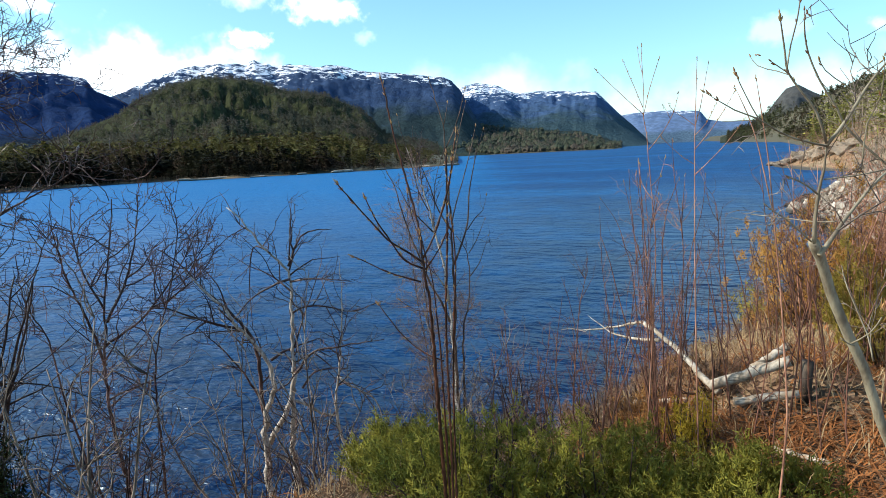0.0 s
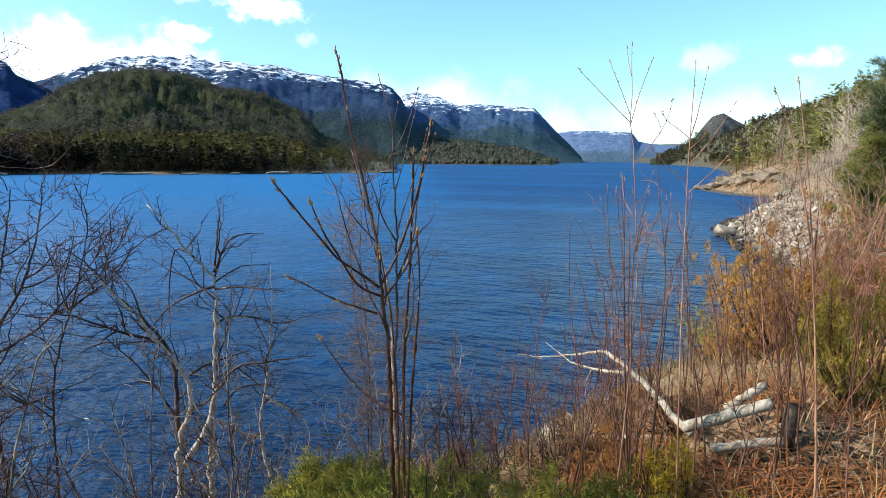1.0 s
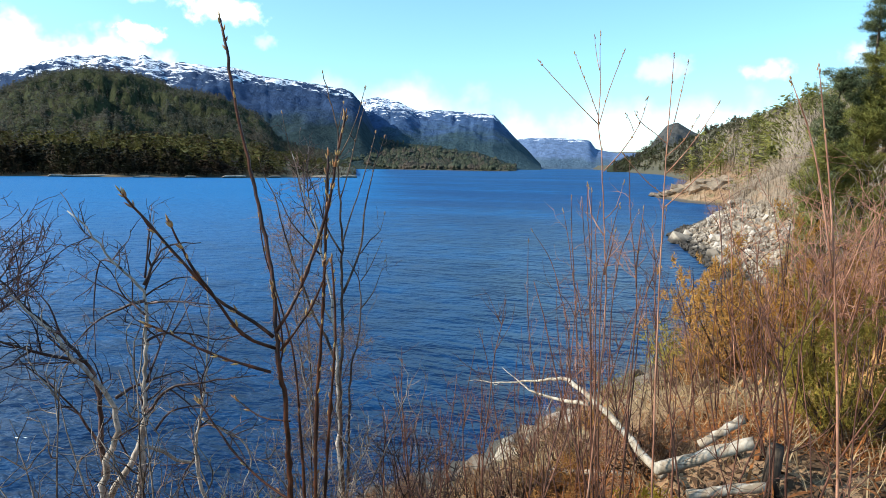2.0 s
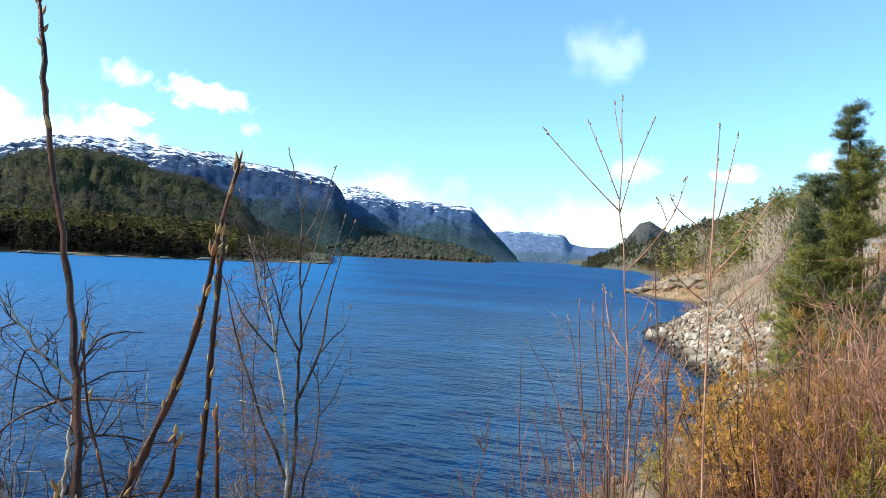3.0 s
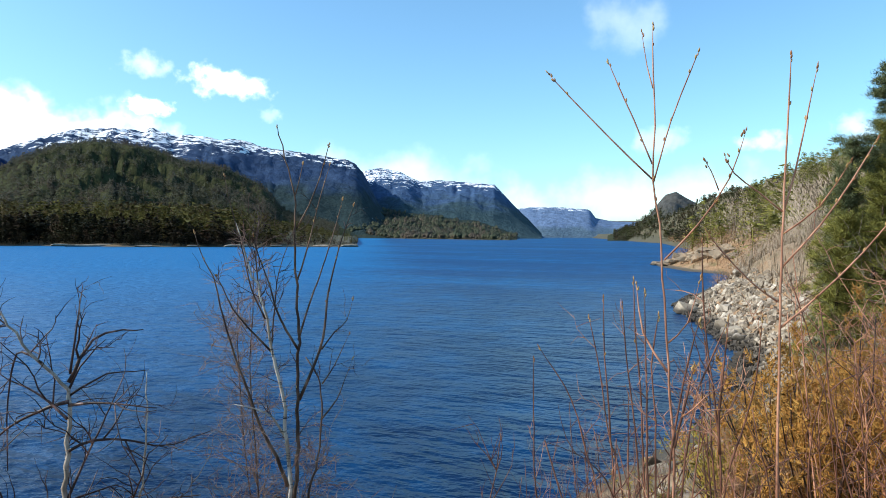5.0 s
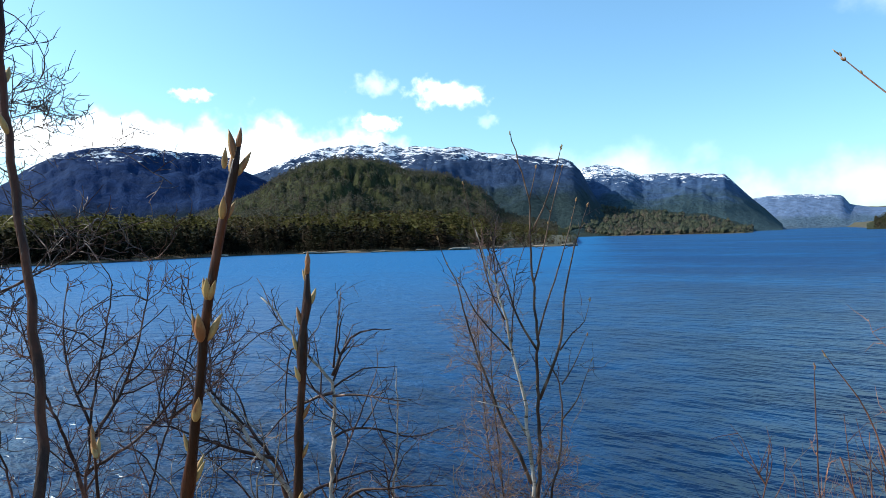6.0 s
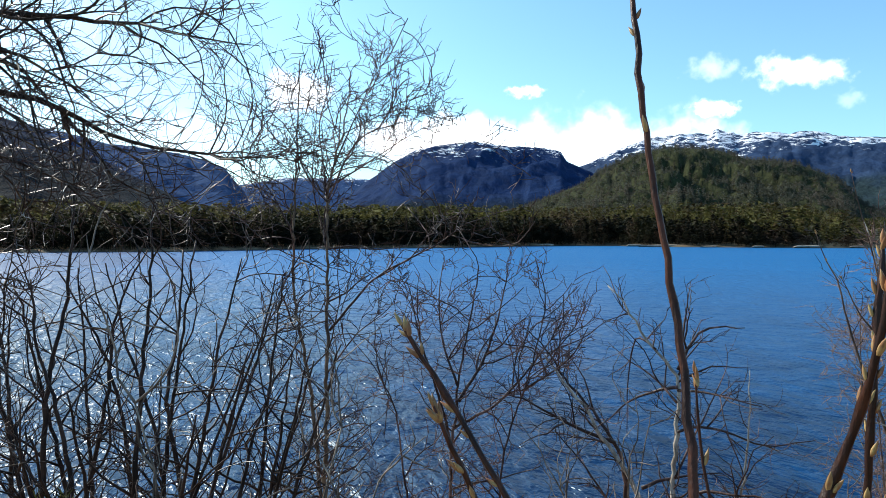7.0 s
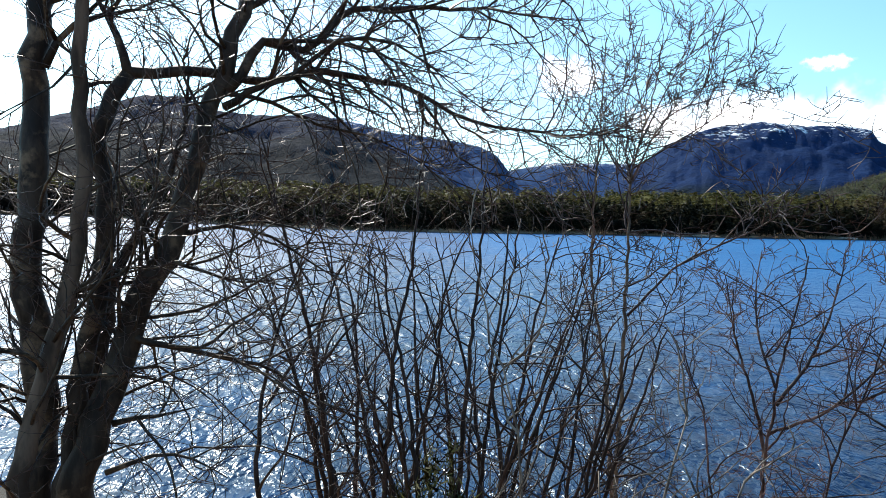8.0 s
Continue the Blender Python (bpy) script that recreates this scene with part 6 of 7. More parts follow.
def blades(name, label, count, box, length, width, flat, mat, seed, category, land=0.4):
    """Withered blades or stalks strewn over a stretch of the bank."""
    rng = np.random.default_rng(seed)
    x, y = rng.uniform(box[0], box[2], count), rng.uniform(box[1], box[3], count)
    keep = shore_distance(x, y) > land
    clump = wavy(x * 2.2, y * 2.2, seed) > -0.35
    rim = np.minimum(np.minimum(x - box[0], box[2] - x), np.minimum(y - box[1], box[3] - y))
    ragged = rng.uniform(0, 0.6, count) < rim + 0.25 * wavy(x * 1.3, y * 1.3, seed + 3)
    x, y = x[keep & clump & ragged], y[keep & clump & ragged]
    z = bank_height(x, y)
    n = len(x)
    a = rng.uniform(0, 2 * np.pi, n)
    ln = length * rng.uniform(0.4, 1.3, n)
    el = np.clip(rng.normal(flat, 0.35, n), 0.05, 1.5)
    d = np.stack([np.cos(a) * np.cos(el), np.sin(a) * np.cos(el), np.sin(el)], -1)
    w = np.stack([-np.sin(a), np.cos(a), np.zeros(n)], -1) * (width * rng.uniform(0.6, 1.4, n))[:, None]
    p = np.stack([x, y, z + rng.uniform(-0.01, 0.02, n)], -1)
    mid = p + d * (ln * 0.55)[:, None]
    tip = mid + (d - np.array([0, 0, 0.55])) * (ln * 0.45)[:, None]
    tip[:, 2] = np.maximum(tip[:, 2], z + 0.008)
    V = np.stack([p - w, p + w, mid + w * 0.8, mid - w * 0.8, tip], 1).reshape(-1, 3)
    k = np.arange(n) * 5
    F = [tuple(f) for f in np.stack([k, k + 1, k + 2, k + 3], -1)] + [tuple(f) for f in np.stack([k + 3, k + 2, k + 4], -1)]
    me = bpy.data.meshes.new(name)
    me.from_pydata(V, [], F)
    me.materials.append(mat)
    tagged(new(name, me), label, category, kind="stuff")


blades("dry_grass", "pale withered grass on the bank", 9000, (-2.5, 0.3, 3.0, 5.5), 0.22, 0.0022, 0.8, STRAW, 1, "grass")
blades("dry_grass", "pale withered grass lower down the bank", 9000, (-6, 3.5, 6, 22), 0.30, 0.005, 0.9, STRAW, 2, "grass", 0.8)
blades("dry_grass", "golden withered grass among the junipers", 30000, (1.4, 3.2, 6.5, 11.0), 0.42, 0.0048, 1.0, GOLDGRASS, 6, "grass")
blades("bracken", "red-brown dead bracken and leaf litter", 21000, (-0.1, 0.8, 2.6, 3.5), 0.20, 0.0032, 0.30, RUSSET, 3, "bracken")
blades("bracken", "dark red-brown litter under the junipers", 5200, (-1.6, 0.9, 0.5, 2.9), 0.16, 0.005, 0.25, LITTER, 5, "bracken", 0.0)
blades("leaf_litter", "dark brown leaf litter under the bracken", 6000, (0.1, 1.0, 2.4, 3.2), 0.07, 0.011, 0.15, LITTER, 8, "litter")
blades("dry_grass", "pale withered stalks round the logs", 2400, (0.35, 2.3, 1.75, 4.2), 0.26, 0.0026, 0.55, STRAW, 9, "grass")
blades("bracken", "dead brown bracken on the slope", 6000, (-5, -2, 4, 9), 0.22, 0.008, 0.35, RUSSET, 4, "bracken")


# ---- brush on the sloping bank ----
def shrub(name, label, height, stems, mat, seed, r=0.006, group="bare brush on the bank"):
    """A many-stemmed leafless shrub at the origin."""
    rng = random.Random(seed)
    ob = tagged(new(name), label, "shrub", group)
    S, T = Tubes(), Tubes()
    for _ in range(stems):
        a, lean = rng.uniform(0, 6.283), rng.uniform(0.05, 0.55)
        d = Vector((math.cos(a) * lean, math.sin(a) * lean, 1)).normalized()
        p = [Vector((math.cos(a) * 0.12 * rng.random(), math.sin(a) * 0.12 * rng.random(), -0.08))]
        h = height * rng.uniform(0.55, 1.1)
        for _ in range(7):
            d = (d + Vector((rng.gauss(0, 0.09), rng.gauss(0, 0.09), 0.06))).normalized()
            p.append(p[-1] + d * h / 7)
        S.tube(p, r * rng.uniform(0.7, 1.3), r * 0.3, 4)
        for _ in range(5):
            k = rng.randint(2, 7)
            b = rng.uniform(0, 6.283)
            twig(T, p[k], Vector((math.cos(b) * 0.7, math.sin(b) * 0.7, 0.75)), height * rng.uniform(0.18, 0.40), r * 0.5, rng, 1, 0.4, 3, 3, r * 0.32)
    part("stem_mass", S.mesh("stem_mass", mat), ob, kind="stuff")
    part("twig_mass", T.mesh("twig_mass", mat), ob, kind="stuff")
    return ob


def brush():
    rng = random.Random(81)
    protos = [shrub("bare_shrub", "leafless tan shrub on the bank", 1.1, 9, BARK_PALE, 1),
              shrub("bare_shrub", "leafless reddish shrub on the bank", 1.3, 11, BARK_SHOOT, 2),
              shrub("bare_shrub", "leafless pale grey shrub on the bank", 1.5, 8, BARK_GREY, 3),
              shrub("bare_shrub", "leafless reddish-brown shrub with upright stems", 1.0, 14, BARK_SHOOT, 4)]
    stout = [shrub("bare_shrub", "leafless grey shrub with stout crooked stems", 1.5, 6, BARK_GREY, 5, 0.011),
             shrub("bare_shrub", "leafless purplish shrub with stout stems", 1.3, 7, BARK_PURPLE, 6, 0.010)]
    for i, (x, y) in enumerate([(-2.9, 2.7), (-3.4, 1.9)]):
        stout[i].matrix_basis = Matrix.Translation((x, y, on_bank(x, y)))
    spots = []
    for _ in range(900):
        x, y = rng.uniform(-4.5, 8.5), rng.uniform(2.5, 34)
        sd = float(shore_distance(x, y))
        right = x > 1.6 - 0.03 * y
        if sd < (0.8 if not right else 2.2) or (right is False and y > 12):
            continue
        if not right and (rng.random() < 0.5 or (abs(x) < 1.6 and y < 3.4)):
            continue
        if min([9] + [math.hypot(x - a, y - b) for a, b in spots]) < 0.55 or (right and y < 9 and rng.random() < 0.8):
            continue
        spots.append((x, y))
    for x, y in spots[:76]:
        k = rng.uniform(0.7, 1.25) * (0.65 if x < 1.0 and y < 9 else 1.0)
        copy_thing(rng.choices(protos, (4, 2, 4, 1))[0], Matrix.Translation((x, y, on_bank(x, y))) @ Matrix.Rotation(rng.uniform(0, 6.283), 4, "Z") @ Matrix.Scale(k, 4))
    for i in range(26):
        x, y = (rng.uniform(-3.3, -0.35), rng.uniform(1.9, 4.6)) if i < 14 else (rng.uniform(-5.0, -1.7), rng.uniform(0.6, 3.4))
        if shore_distance(x, y) < 0.5:
            continue
        copy_thing(rng.choice(stout), Matrix.Translation((x, y, on_bank(x, y) - 0.02)) @ Matrix.Rotation(rng.uniform(0, 6.283), 4, "Z") @ Matrix.Scale(rng.uniform(0.45, 0.85) * (0.8 if i < 14 else 1.15), 4))
    for x, y, k in [(1.50, 3.9, 0.84), (1.68, 4.4, 0.86), (1.85, 4.9, 0.82), (1.56, 5.0, 0.70), (2.0, 5.5, 0.85), (1.9, 4.2, 0.95)]:
        copy_thing(protos[1 if k > 0.83 else 3], Matrix.Translation((x, y, on_bank(x, y) - 0.02)) @ Matrix.Rotation(rng.uniform(0, 6.283), 4, "Z") @ Matrix.Scale(k, 4))
    for i, (x, y) in enumerate([(2.2, 4.4), (2.7, 3.7), (2.0, 5.6), (3.0, 5.2)]):
        protos[i].matrix_basis = Matrix.Translation((x, y, on_bank(x, y)))


brush()


# ---- pines and woods on our side ----
def pine(x, y, height, width, seed, label, bare_to=0.10, mat=None):
    rng = random.Random(seed)
    z = on_bank(x, y)
    ob = tagged(new("pine_tree"), label, "pine", "pines on the bank")
    ob.location = (x, y, z - 0.1)
    bpy.context.view_layer.update()
    T, B = Tubes(), Tubes()
    top = Vector((x + rng.gauss(0, 0.15), y + rng.gauss(0, 0.15), z + height))
    trunk = curve_through([(x, y, z - 0.1), (x + rng.gauss(0, 0.1), y, z + height * 0.5), top], 0.4, 0.02, rng)
    T.tube(trunk, 0.018 * height, 0.012, 8)
    V, N = [], []
    h = bare_to * height
    while h < height * 0.985:
        k = h / height
        c = Vector((x, y, z)).lerp(top, k)
        reach = width * (0.25 + 0.75 * (1 - k) ** 0.8) * (1 - 0.5 * max(0, 0.35 - k))
        for _ in range(rng.randint(4, 6)):
            a = rng.uniform(0, 6.283)
            ln = reach * rng.uniform(0.55, 1.15)
            tipp = c + Vector((math.cos(a) * ln, math.sin(a) * ln, ln * (0.10 + 0.55 * k)))
            path = curve_through([c, c.lerp(tipp, 0.5) + Vector((0, 0, -0.04 * ln)), tipp], 0.25, 0.01, rng)
            B.tube(path, 0.008 + 0.012 * (1 - k), 0.005, 4)
            for j in range(int(5 + ln * 10)):
                q = path[int((rng.random() ** 0.6) * (len(path) - 1))] + Vector((rng.gauss(0, 0.10), rng.gauss(0, 0.10), rng.gauss(0.04, 0.07)))
                for _ in range(48):
                    d = Vector((rng.gauss(0, 0.8) + math.cos(a) * 0.4, rng.gauss(0, 0.8) + math.sin(a) * 0.4, rng.gauss(0.55, 0.5))).normalized()
                    w = d.orthogonal().normalized()
                    w.rotate(Matrix.Rotation(rng.uniform(0, 6.283), 3, d))
                    s = rng.uniform(0.075, 0.15)
                    p = q + Vector((rng.gauss(0, 0.055), rng.gauss(0, 0.055), rng.gauss(0, 0.045)))
                    V += [p - w * s * 0.055, p + w * s * 0.055, p + d * s]
                    m = ((q - c) * 0.5 + d * 0.4 + Vector((0, 0, 0.4))).normalized()
                    N += [m] * 3
        h += rng.uniform(0.26, 0.42)
    part("trunk", T.mesh("trunk", BARK_DARK), ob)
    part("branch", B.mesh("branch", BARK_DARK), ob, kind="stuff")
    me = bpy.data.meshes.new("crown")
    me.from_pydata(V, [], np.arange(len(V)).reshape(-1, 3))
    me.materials.append(mat or MAT_PINE_NEAR)
    me.shade_smooth()
    me.normals_split_custom_set_from_vertices(N)
    part("crown", me, ob, kind="stuff")


for i, (x, y, h, w, bare) in enumerate([(5.6, 21.5, 7.7, 1.25, 0.34), (4.6, 20.6, 6.2, 1.3, 0.12), (4.0, 18.2, 3.9, 1.5, 0.08), (4.9, 19.0, 4.4, 1.5, 0.08), (5.9, 20.8, 5.2, 1.5, 0.58), (5.0, 22.4, 5.2, 1.5, 0.12), (4.7, 17.0, 2.4, 1.2, 0.06)]):
    pine(x, y, h, w, 200 + i, "dark green pine with dense needle tufts" if i not in (2, 3, 6) else "young yellow-green pine low on the bank", bare, MAT_PINE_TALL if i in (0, 1) else None)


def bank_woods():
    rng = random.Random(91)
    bare, green = [], []
    for _ in range(6200):
        y = 34 + 900 * rng.random() ** 2.2
        sx = float(np.interp(y, [p[1] for p in SHORE[7:]], [p[0] for p in SHORE[7:]]))
        x = sx + rng.uniform(4, 26 + y * rng.choice((0.22, 0.45)))
        sd = float(shore_distance(x, y))
        if sd < (7 if y < 62 else 3.0):
            continue
        z = on_bank(x, y)
        up = min(1.0, sd / 40)
        if rng.random() < (0.22 + 0.62 * up * (y > 110)):
            green.append((x, y, z - 0.3, rng.uniform(4, 8) * (0.8 if y < 60 else (0.62 if y > 200 else 1)), rng.uniform(1.0, 1.6)))
        else:
            bare.append((x, y, z - 0.3, rng.uniform(3.5, 7.5) * (0.7 if y < 60 else 1) * (0.35 if sd < 7 and y > 62 else 1), rng.uniform(1.0, 1.5)))
    far = []
    for _ in range(3000):
        y = rng.uniform(240, 1260)
        sx = float(np.interp(y, [p[1] for p in SHORE[7:]], [p[0] for p in SHORE[7:]]))
        x = sx + rng.uniform(3, 40 + 0.3 * y)
        far.append((x, y, on_bank(x, y) - 0.5, rng.uniform(4, 8), rng.uniform(1.0, 1.6)))
    woods("woods", "olive-brown woods on the far hillside", far, ("dot",), MAT_PINE_MID, 34, 15, lift=0.7)
    woods("bare_woods", "leafless grey-brown birches on the near hillside", [b for b in bare if b[1] <= 150], ("bare",), MAT_GREYWOOD, 190, 4)
    woods("bare_woods", "leafless grey-brown birches on the far hillside", [b for b in bare if b[1] > 150], ("bare",), MAT_GREYWOOD, 60, 7)
    low, grey = [], []
    for _ in range(1500):
        y = rng.uniform(62, 230)
        sx = float(np.interp(y, [p[1] for p in SHORE[7:]], [p[0] for p in SHORE[7:]]))
        x = sx + rng.uniform(0.4, 11)
        if float(shore_distance(x, y)) > 0.8:
            low.append((x, y, on_bank(x, y) - 0.1, rng.uniform(0.8, 2.2), rng.uniform(1.6, 2.6)))
    for _ in range(380):
        y = rng.uniform(230, 640)
        x = float(np.interp(y, [p[1] for p in SHORE[7:]], [p[0] for p in SHORE[7:]])) + rng.uniform(2, 14)
        low.append((x, y, on_bank(x, y) - 0.2, rng.uniform(2, 4.5), rng.uniform(1.8, 2.8)))
    for _ in range(1300):
        y = rng.uniform(22, 64)
        sx = float(np.interp(y, [p[1] for p in SHORE[7:]], [p[0] for p in SHORE[7:]]))
        x = sx + rng.uniform(3.4, 12)
        if float(shore_distance(x, y)) > 3.0:
            grey.append((x, y, on_bank(x, y) - 0.1, rng.uniform(0.7, 2.1), rng.uniform(1.0, 1.8)))
    knob = []
    for _ in range(1500):
        az, r = rng.uniform(-9, 5), rng.uniform(955, 1150)
        tan = float(np.interp(az, [-9, -4, -1.6, -0.5, 0.2, 1.0, 1.6, 2.2, 3.4, 5.5], [0.03, 0.038, 0.045, 0.056, 0.064, 0.060, 0.047, 0.032, 0.016, 0.002]))
        z = (EYE_Z + tan * 1150) * (1 - abs((r - 1150) / 200) ** 1.6)
        if z < 46 + rng.uniform(-14, 8):
            knob.append((-math.sin(radians(az)) * r, math.cos(radians(az)) * r, z - 2.5, rng.uniform(5, 10), rng.uniform(1.0, 1.5)))
    woods("woods", "olive woods round the foot of the rock knob", knob, ("dot",), MAT_PINE_MID, 24, 9, lift=0.6)
    woods("low_brush", "leafless grey-brown brush above the shore boulders", grey, ("bare",), MAT_GREYWOOD, 75, 10, "brush")
    woods("low_brush", "rust-brown low brush above the rocks of the point", low, ("bare",), MAT_RUSTBRUSH, 75, 8, "brush")
    woods("woods", "green pines on the far hillside", [g for g in green if g[1] > 230], ("dot",), MAT_PINE_MID, 40, 5, lift=0.55)
    woods("woods", "green pines on the hillside above the point", [g for g in green if g[1] <= 230], ("tuft",), MAT_PINE_NEAR, 260, 6)


MAT_RUSTBRUSH = foliage_material("rusty_brush", (0.16, 0.085, 0.045), (0.36, 0.22, 0.12))
MAT_GREYWOOD = foliage_material("grey_birch_wood", (0.20, 0.155, 0.115), (0.46, 0.38, 0.29))
bank_woods()


# ---- rocks ----
def rock_material(name, light, dark, spread=False):
    mat, n = material(name, 0.85)
    a = n.noise(n.pos, 0.9, 6, 0.65)
    b = n.noise(n.pos, 9.0, 6, 0.7)
    info = n.island if spread else n.add("ShaderNodeObjectInfo").outputs["Random"]
    col = n.mix(n.ramp(a, 0.35, 0.62), rgb(*dark), rgb(*light))
    col = n.mix(n.math("MULTIPLY", n.ramp(b, 0.5, 0.7), 0.5), col, rgb(*[c * 0.45 for c in dark]))
    col = n.mix(n.math("MULTIPLY", n.math("POWER", info, 2.0), 0.85), col, rgb(0.19, 0.145, 0.10))
    wet = n.ramp(n.math("ADD", z_of(n, n.pos), n.math("MULTIPLY", a, 0.4)), 0.75, 0.40)
    col = n.mix(wet, col, rgb(0.050, 0.040, 0.030))
    n.put(n.bsdf, "Base Color", col)
    bump(n, n.math("ADD", a, n.math("MULTIPLY", b, 0.4)), 0.7, 0.08)
    return mat


ROCK = rock_material("grey_rock", (0.62, 0.54, 0.44), (0.24, 0.19, 0.14))
SCREE = rock_material("grey_rubble", (0.46, 0.38, 0.29), (0.11, 0.085, 0.06), True)
POINT_ROCK = rock_material("tan_rock", (0.36, 0.27, 0.18), (0.16, 0.12, 0.08))
SLAB = rock_material("brown_slab", (0.40, 0.335, 0.25), (0.18, 0.145, 0.11))


def boulder_mesh(seed, mat, points=15, worn=0.018):
    """An angular broken rock about one metre across, its edges slightly worn."""
    rng = random.Random(seed)
    bm = bmesh.new()
    for _ in range(points):
        v = Vector((rng.uniform(-1, 1), rng.uniform(-1, 1), rng.uniform(-1, 1)))
        bm.verts.new(v / max(abs(v.x), abs(v.y), abs(v.z), 0.6) * rng.uniform(0.36, 0.5))
    r = bmesh.ops.convex_hull(bm, input=bm.verts)
    bmesh.ops.delete(bm, geom=[g for g in r["geom_interior"] if isinstance(g, bmesh.types.BMVert)], context="VERTS")
    bmesh.ops.dissolve_limit(bm, angle_limit=0.2, verts=bm.verts, edges=bm.edges)
    if worn:
        bmesh.ops.bevel(bm, geom=bm.edges[:], offset=worn, segments=1, affect="EDGES")
    bmesh.ops.triangulate(bm, faces=bm.faces[:])
    me = bpy.data.meshes.new("boulder")
    bm.to_mesh(me)
    bm.free()
    me.materials.append(mat)
    return me


def boulders():
    rng = random.Random(95)
    grey = [boulder_mesh(i, ROCK, 11, 0.012) for i in range(9)]
    slab = [boulder_mesh(20 + i, SLAB) for i in range(5)]
    ledge = [boulder_mesh(30 + i, POINT_ROCK) for i in range(4)]
    rubble = [boulder_mesh(40 + i, SCREE, 11, 0.0) for i in range(8)]
    taken = []

    def put(me, x, y, sx, sy, sz, label, group, sink=0.25):
        z = max(-0.1, on_bank(x, y))
        ob = tagged(new("boulder", me), label, "boulder", group)
        ob.matrix_basis = Matrix.Translation((x, y, z + sz * (0.5 - sink) - 0.04)) @ Euler((rng.uniform(-0.4, 0.4), rng.uniform(-0.4, 0.4), rng.uniform(0, 6.283))).to_matrix().to_4x4() @ Matrix.Diagonal((sx, sy, sz, 1))

    for _ in range(5000):
        y = rng.uniform(27, 62)
        sx0 = float(np.interp(y, [p[1] for p in SHORE[7:]], [p[0] for p in SHORE[7:]]))
        x = sx0 + rng.uniform(-0.5, 3.9)
        r = rng.uniform(0.26, 0.66) * (1.1 if y > 38 else 0.65) * rng.choice((0.6, 0.8, 1, 1.35))
        if min([9] + [math.hypot(x - a, y - b) - (r + c) * 0.36 for a, b, c in taken]) < 0:
            continue
        taken.append((x, y, r))
        if len(taken) > 170:
            break
        put(rng.choice(grey), x, y, r * rng.uniform(0.9, 1.5), r, r * rng.uniform(0.6, 0.95), "pale grey angular boulder in the shore embankment", "embankment boulders")
    taken = []
    for _ in range(900):
        y = rng.uniform(9, 27)
        sx0 = float(np.interp(y, [p[1] for p in SHORE[5:]], [p[0] for p in SHORE[5:]]))
        x = sx0 + rng.uniform(-0.5, 3.0)
        r = rng.uniform(0.25, 0.8)
        if min([9] + [math.hypot(x - a, y - b) - (r + c) * 0.45 for a, b, c in taken]) < 0:
            continue
        taken.append((x, y, r))
        if len(taken) > 62:
            break
        put(rng.choice(slab), x, y, r * 1.5, r, r * 0.45, "flat grey-brown shore rock at the water's edge", "shore rocks")
    V, F = [], []
    for _ in range(3400):
        y = rng.uniform(26, 66)
        sx0 = float(np.interp(y, [p[1] for p in SHORE[7:]], [p[0] for p in SHORE[7:]]))
        x = sx0 + rng.uniform(-1.0, 4.4)
        r = rng.uniform(0.10, 0.40)
        me = rng.choice(rubble)
        m = Matrix.Translation((x, y, max(0, on_bank(x, y)) + r * 0.12)) @ Euler((rng.uniform(0, 6), rng.uniform(0, 6), rng.uniform(0, 6))).to_matrix().to_4x4() @ Matrix.Diagonal((r * 1.3, r, r * 0.8, 1))
        k = len(V)
        V += [m @ v.co for v in me.vertices]
        F += [tuple(k + i for i in p.vertices) for p in me.polygons]
    me = bpy.data.meshes.new("scree")
    me.from_pydata(V, [], F)
    me.materials.append(SCREE)
    tagged(new("scree", me), "angular grey and tan rubble between the boulders", "rubble", kind="stuff")
    put(slab[0], 1.1, 50.9, 1.9, 1.4, 1.0, "brown boulder standing in the water", "shore rocks", 0.2)
    put(slab[1], 3.2, 39.6, 1.5, 1.1, 0.75, "dark wet boulder at the water's edge", "shore rocks", 0.3)
    for i in range(44):
        k = i / 43
        x, y = -3.0 + 11.5 * k + rng.uniform(-0.6, 0.6), 135 - 22 * k + rng.uniform(-1, 3)
        put(rng.choice(ledge), x, y, rng.uniform(2.2, 5.0), rng.uniform(1.6, 3.2), rng.uniform(0.6, 1.2), "pale tan rock ledge on the point", "rocks of the point", 0.45)
    for az, wide in ((46.5, 21), (48.7, 8), (43.0, 7), (39.5, 5), (36.2, 11), (33.0, 6), (29.4, 7), (27.0, 9), (56.0, 9), (66.0, 8)):
        r = float(np.interp(az, *FAR_SHORE)) - 0.5
        ob = tagged(new("boulder", slab[2 + int(az) % 3]), "low grey rock on the far shore", "boulder", "far shore rocks")
        ob.matrix_basis = Matrix.Translation((-math.sin(radians(az)) * r, math.cos(radians(az)) * r, 0.25)) @ Matrix.Rotation(radians(az), 4, "Z") @ Matrix.Diagonal((wide, 4.5, min(2.6, 0.8 + wide * 0.1), 1))


boulders()


# ---- small far things ----
PAINT_WHITE, _n = material("white_paint", 0.6)
_n.put(_n.bsdf, "Base Color", _n.mix(_n.noise(_n.pos, 1.5, 4), rgb(0.72, 0.72, 0.70), rgb(0.84, 0.84, 0.82)))
ROOF_DARK, _n = material("dark_roof", 0.8)
_n.put(_n.bsdf, "Base Color", _n.mix(_n.noise(_n.pos, 0.8, 4), rgb(0.05, 0.045, 0.045), rgb(0.12, 0.09, 0.08)))


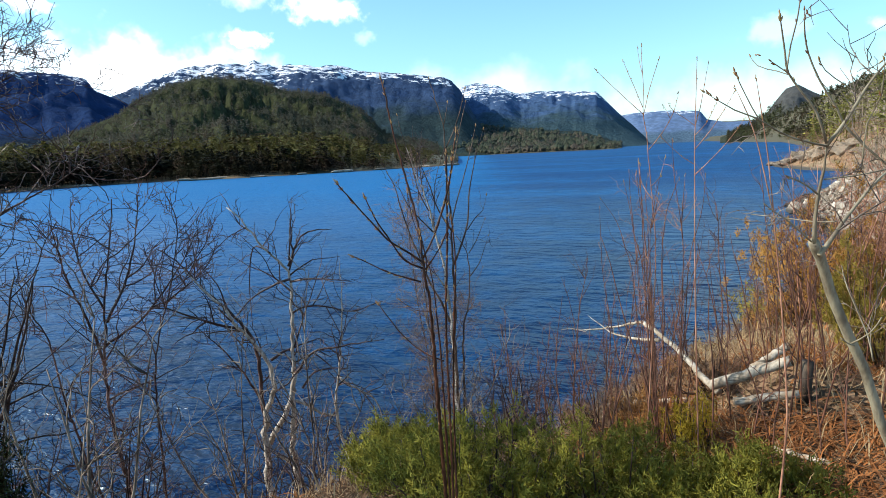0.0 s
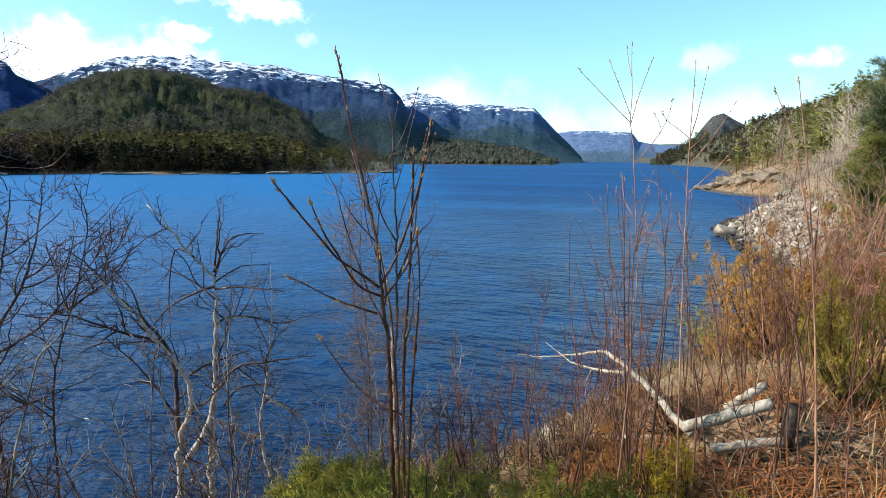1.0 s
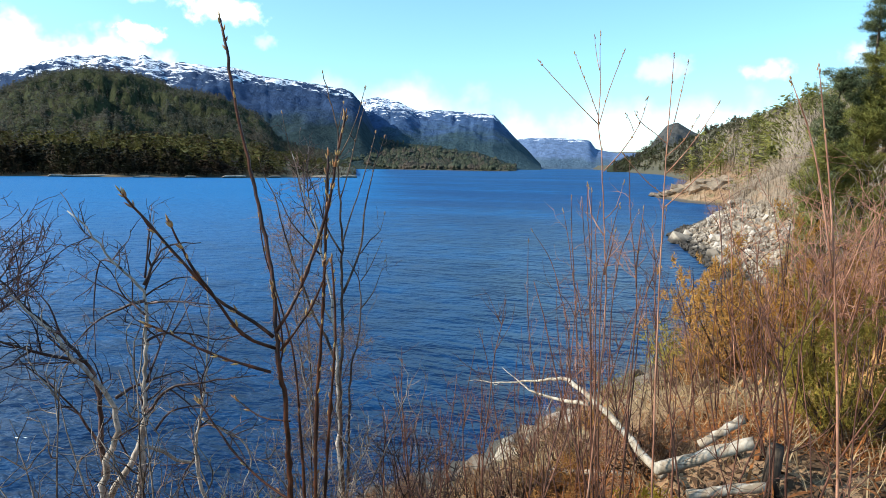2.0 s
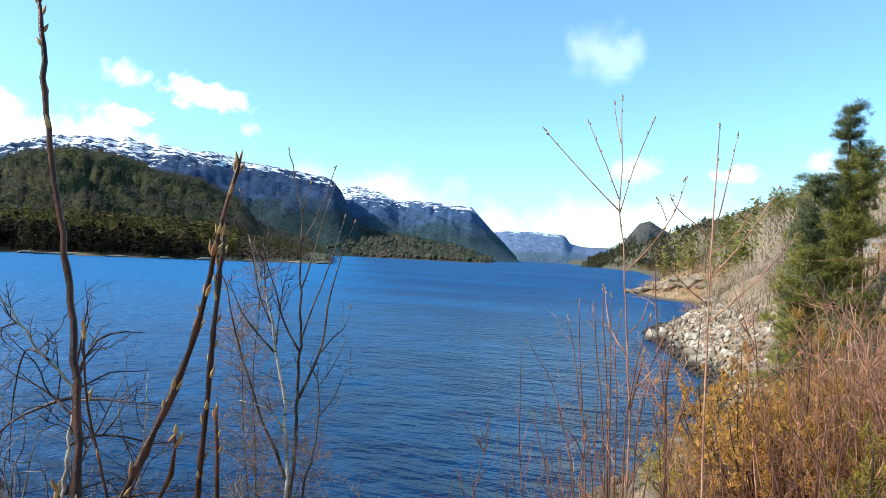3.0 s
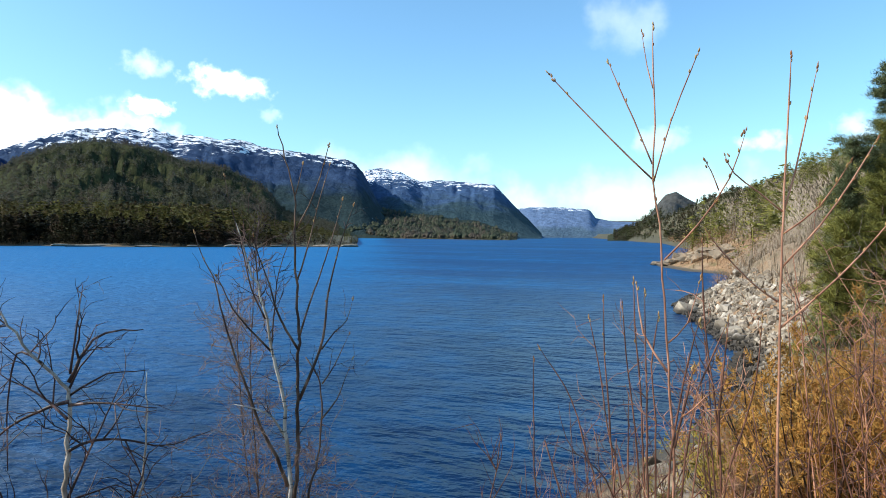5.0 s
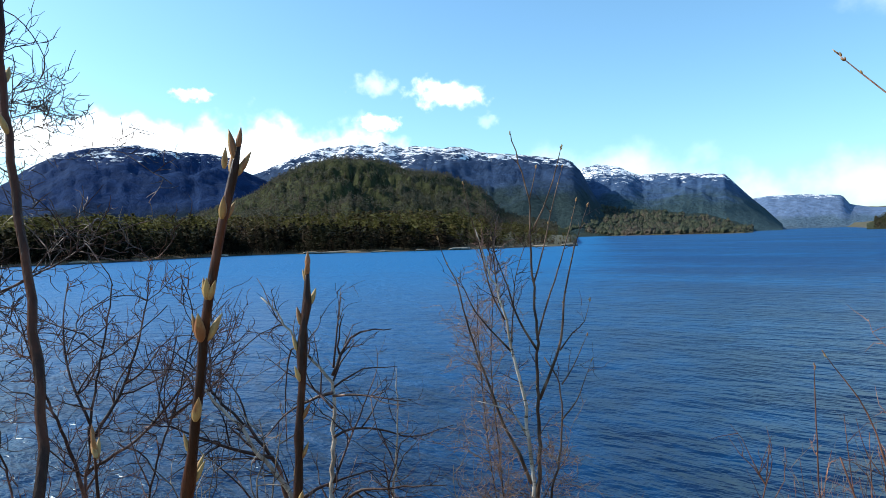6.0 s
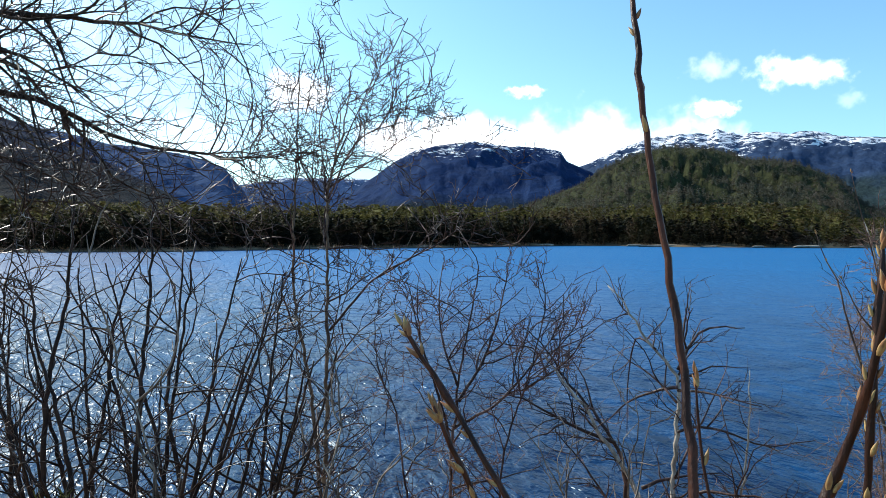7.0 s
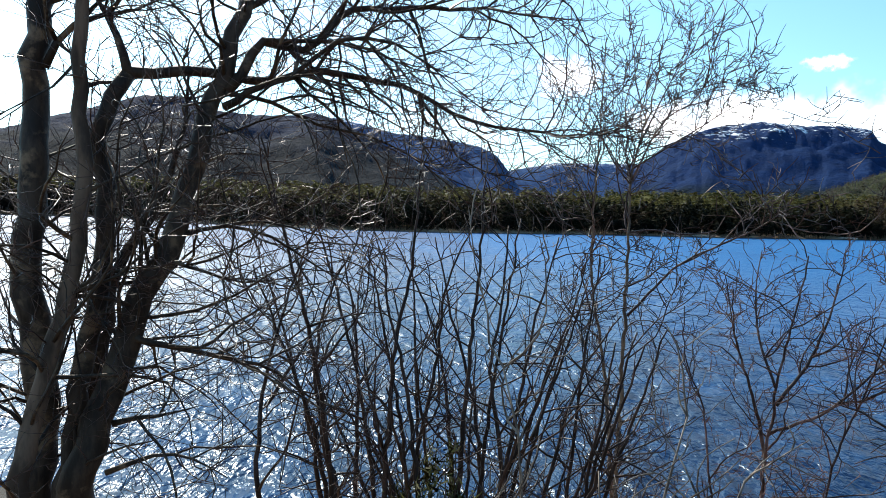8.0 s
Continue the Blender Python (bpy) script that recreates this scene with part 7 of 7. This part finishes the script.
def block(name, size, at, mat, parent):
    bm = bmesh.new()
    bmesh.ops.create_cube(bm, size=1.0)
    bmesh.ops.scale(bm, vec=size, verts=bm.verts)
    bmesh.ops.bevel(bm, geom=bm.edges, offset=min(size) * 0.06, segments=1, affect="EDGES")
    bmesh.ops.translate(bm, vec=at, verts=bm.verts)
    me = bpy.data.meshes.new(name)
    bm.to_mesh(me)
    bm.free()
    me.materials.append(mat)
    ob = new(name, me)
    ob.parent = parent
    return ob


def house(x, y, z, w, turn):
    ob = tagged(new("house"), "small white house by the far shore", "house", "houses at the fjord's end")
    block("wall", (w, w * 0.7, 5), (0, 0, 2.5), PAINT_WHITE, ob)
    bm = bmesh.new()
    a = [bm.verts.new((sx * w * 0.55, sy * w * 0.42, 5)) for sx, sy in ((-1, -1), (1, -1), (1, 1), (-1, 1))]
    b = [bm.verts.new((sx * w * 0.55, 0, 5 + w * 0.35)) for sx in (-1, 1)]
    for f in ((a[0], a[1], b[1], b[0]), (a[2], a[3], b[0], b[1]), (a[0], b[0], a[3]), (a[1], a[2], b[1]), tuple(reversed(a))):
        bm.faces.new(f)
    me = bpy.data.meshes.new("roof")
    bm.to_mesh(me)
    bm.free()
    me.materials.append(ROOF_DARK)
    r = new("roof", me)
    r.parent = ob
    ob.matrix_basis = pose(x, y, z, 0, 0, turn)


_r = random.Random(7)
for az in (11.6, 11.1, 10.7, 10.3, 9.9, 9.3, 8.8, 8.3, 7.6):
    rr = 2835 + _r.uniform(0, 60)
    house(-math.sin(radians(az)) * rr, math.cos(radians(az)) * rr, 1.0 + (rr - 2835) * 0.02, _r.uniform(9, 15), _r.uniform(0, 180))

rail = tagged(new("guard_rail"), "white wooden guard rail along the road", "guard rail")
rail.location = (7.3, 25.4, on_bank(7.3, 25.4) + 0.1)
for i in range(7):
    block("post", (0.12, 0.12, 0.95), (i * 1.15, i * 0.35, 0.42 + 0.02 * i), PAINT_WHITE, rail)
for k in (0.45, 0.78):
    bm = block("board", (8.2, 0.05, 0.14), (0, 0, 0), PAINT_WHITE, rail)
    bm.matrix_basis = pose(3.45, 1.0, k, 0, 0, 17)
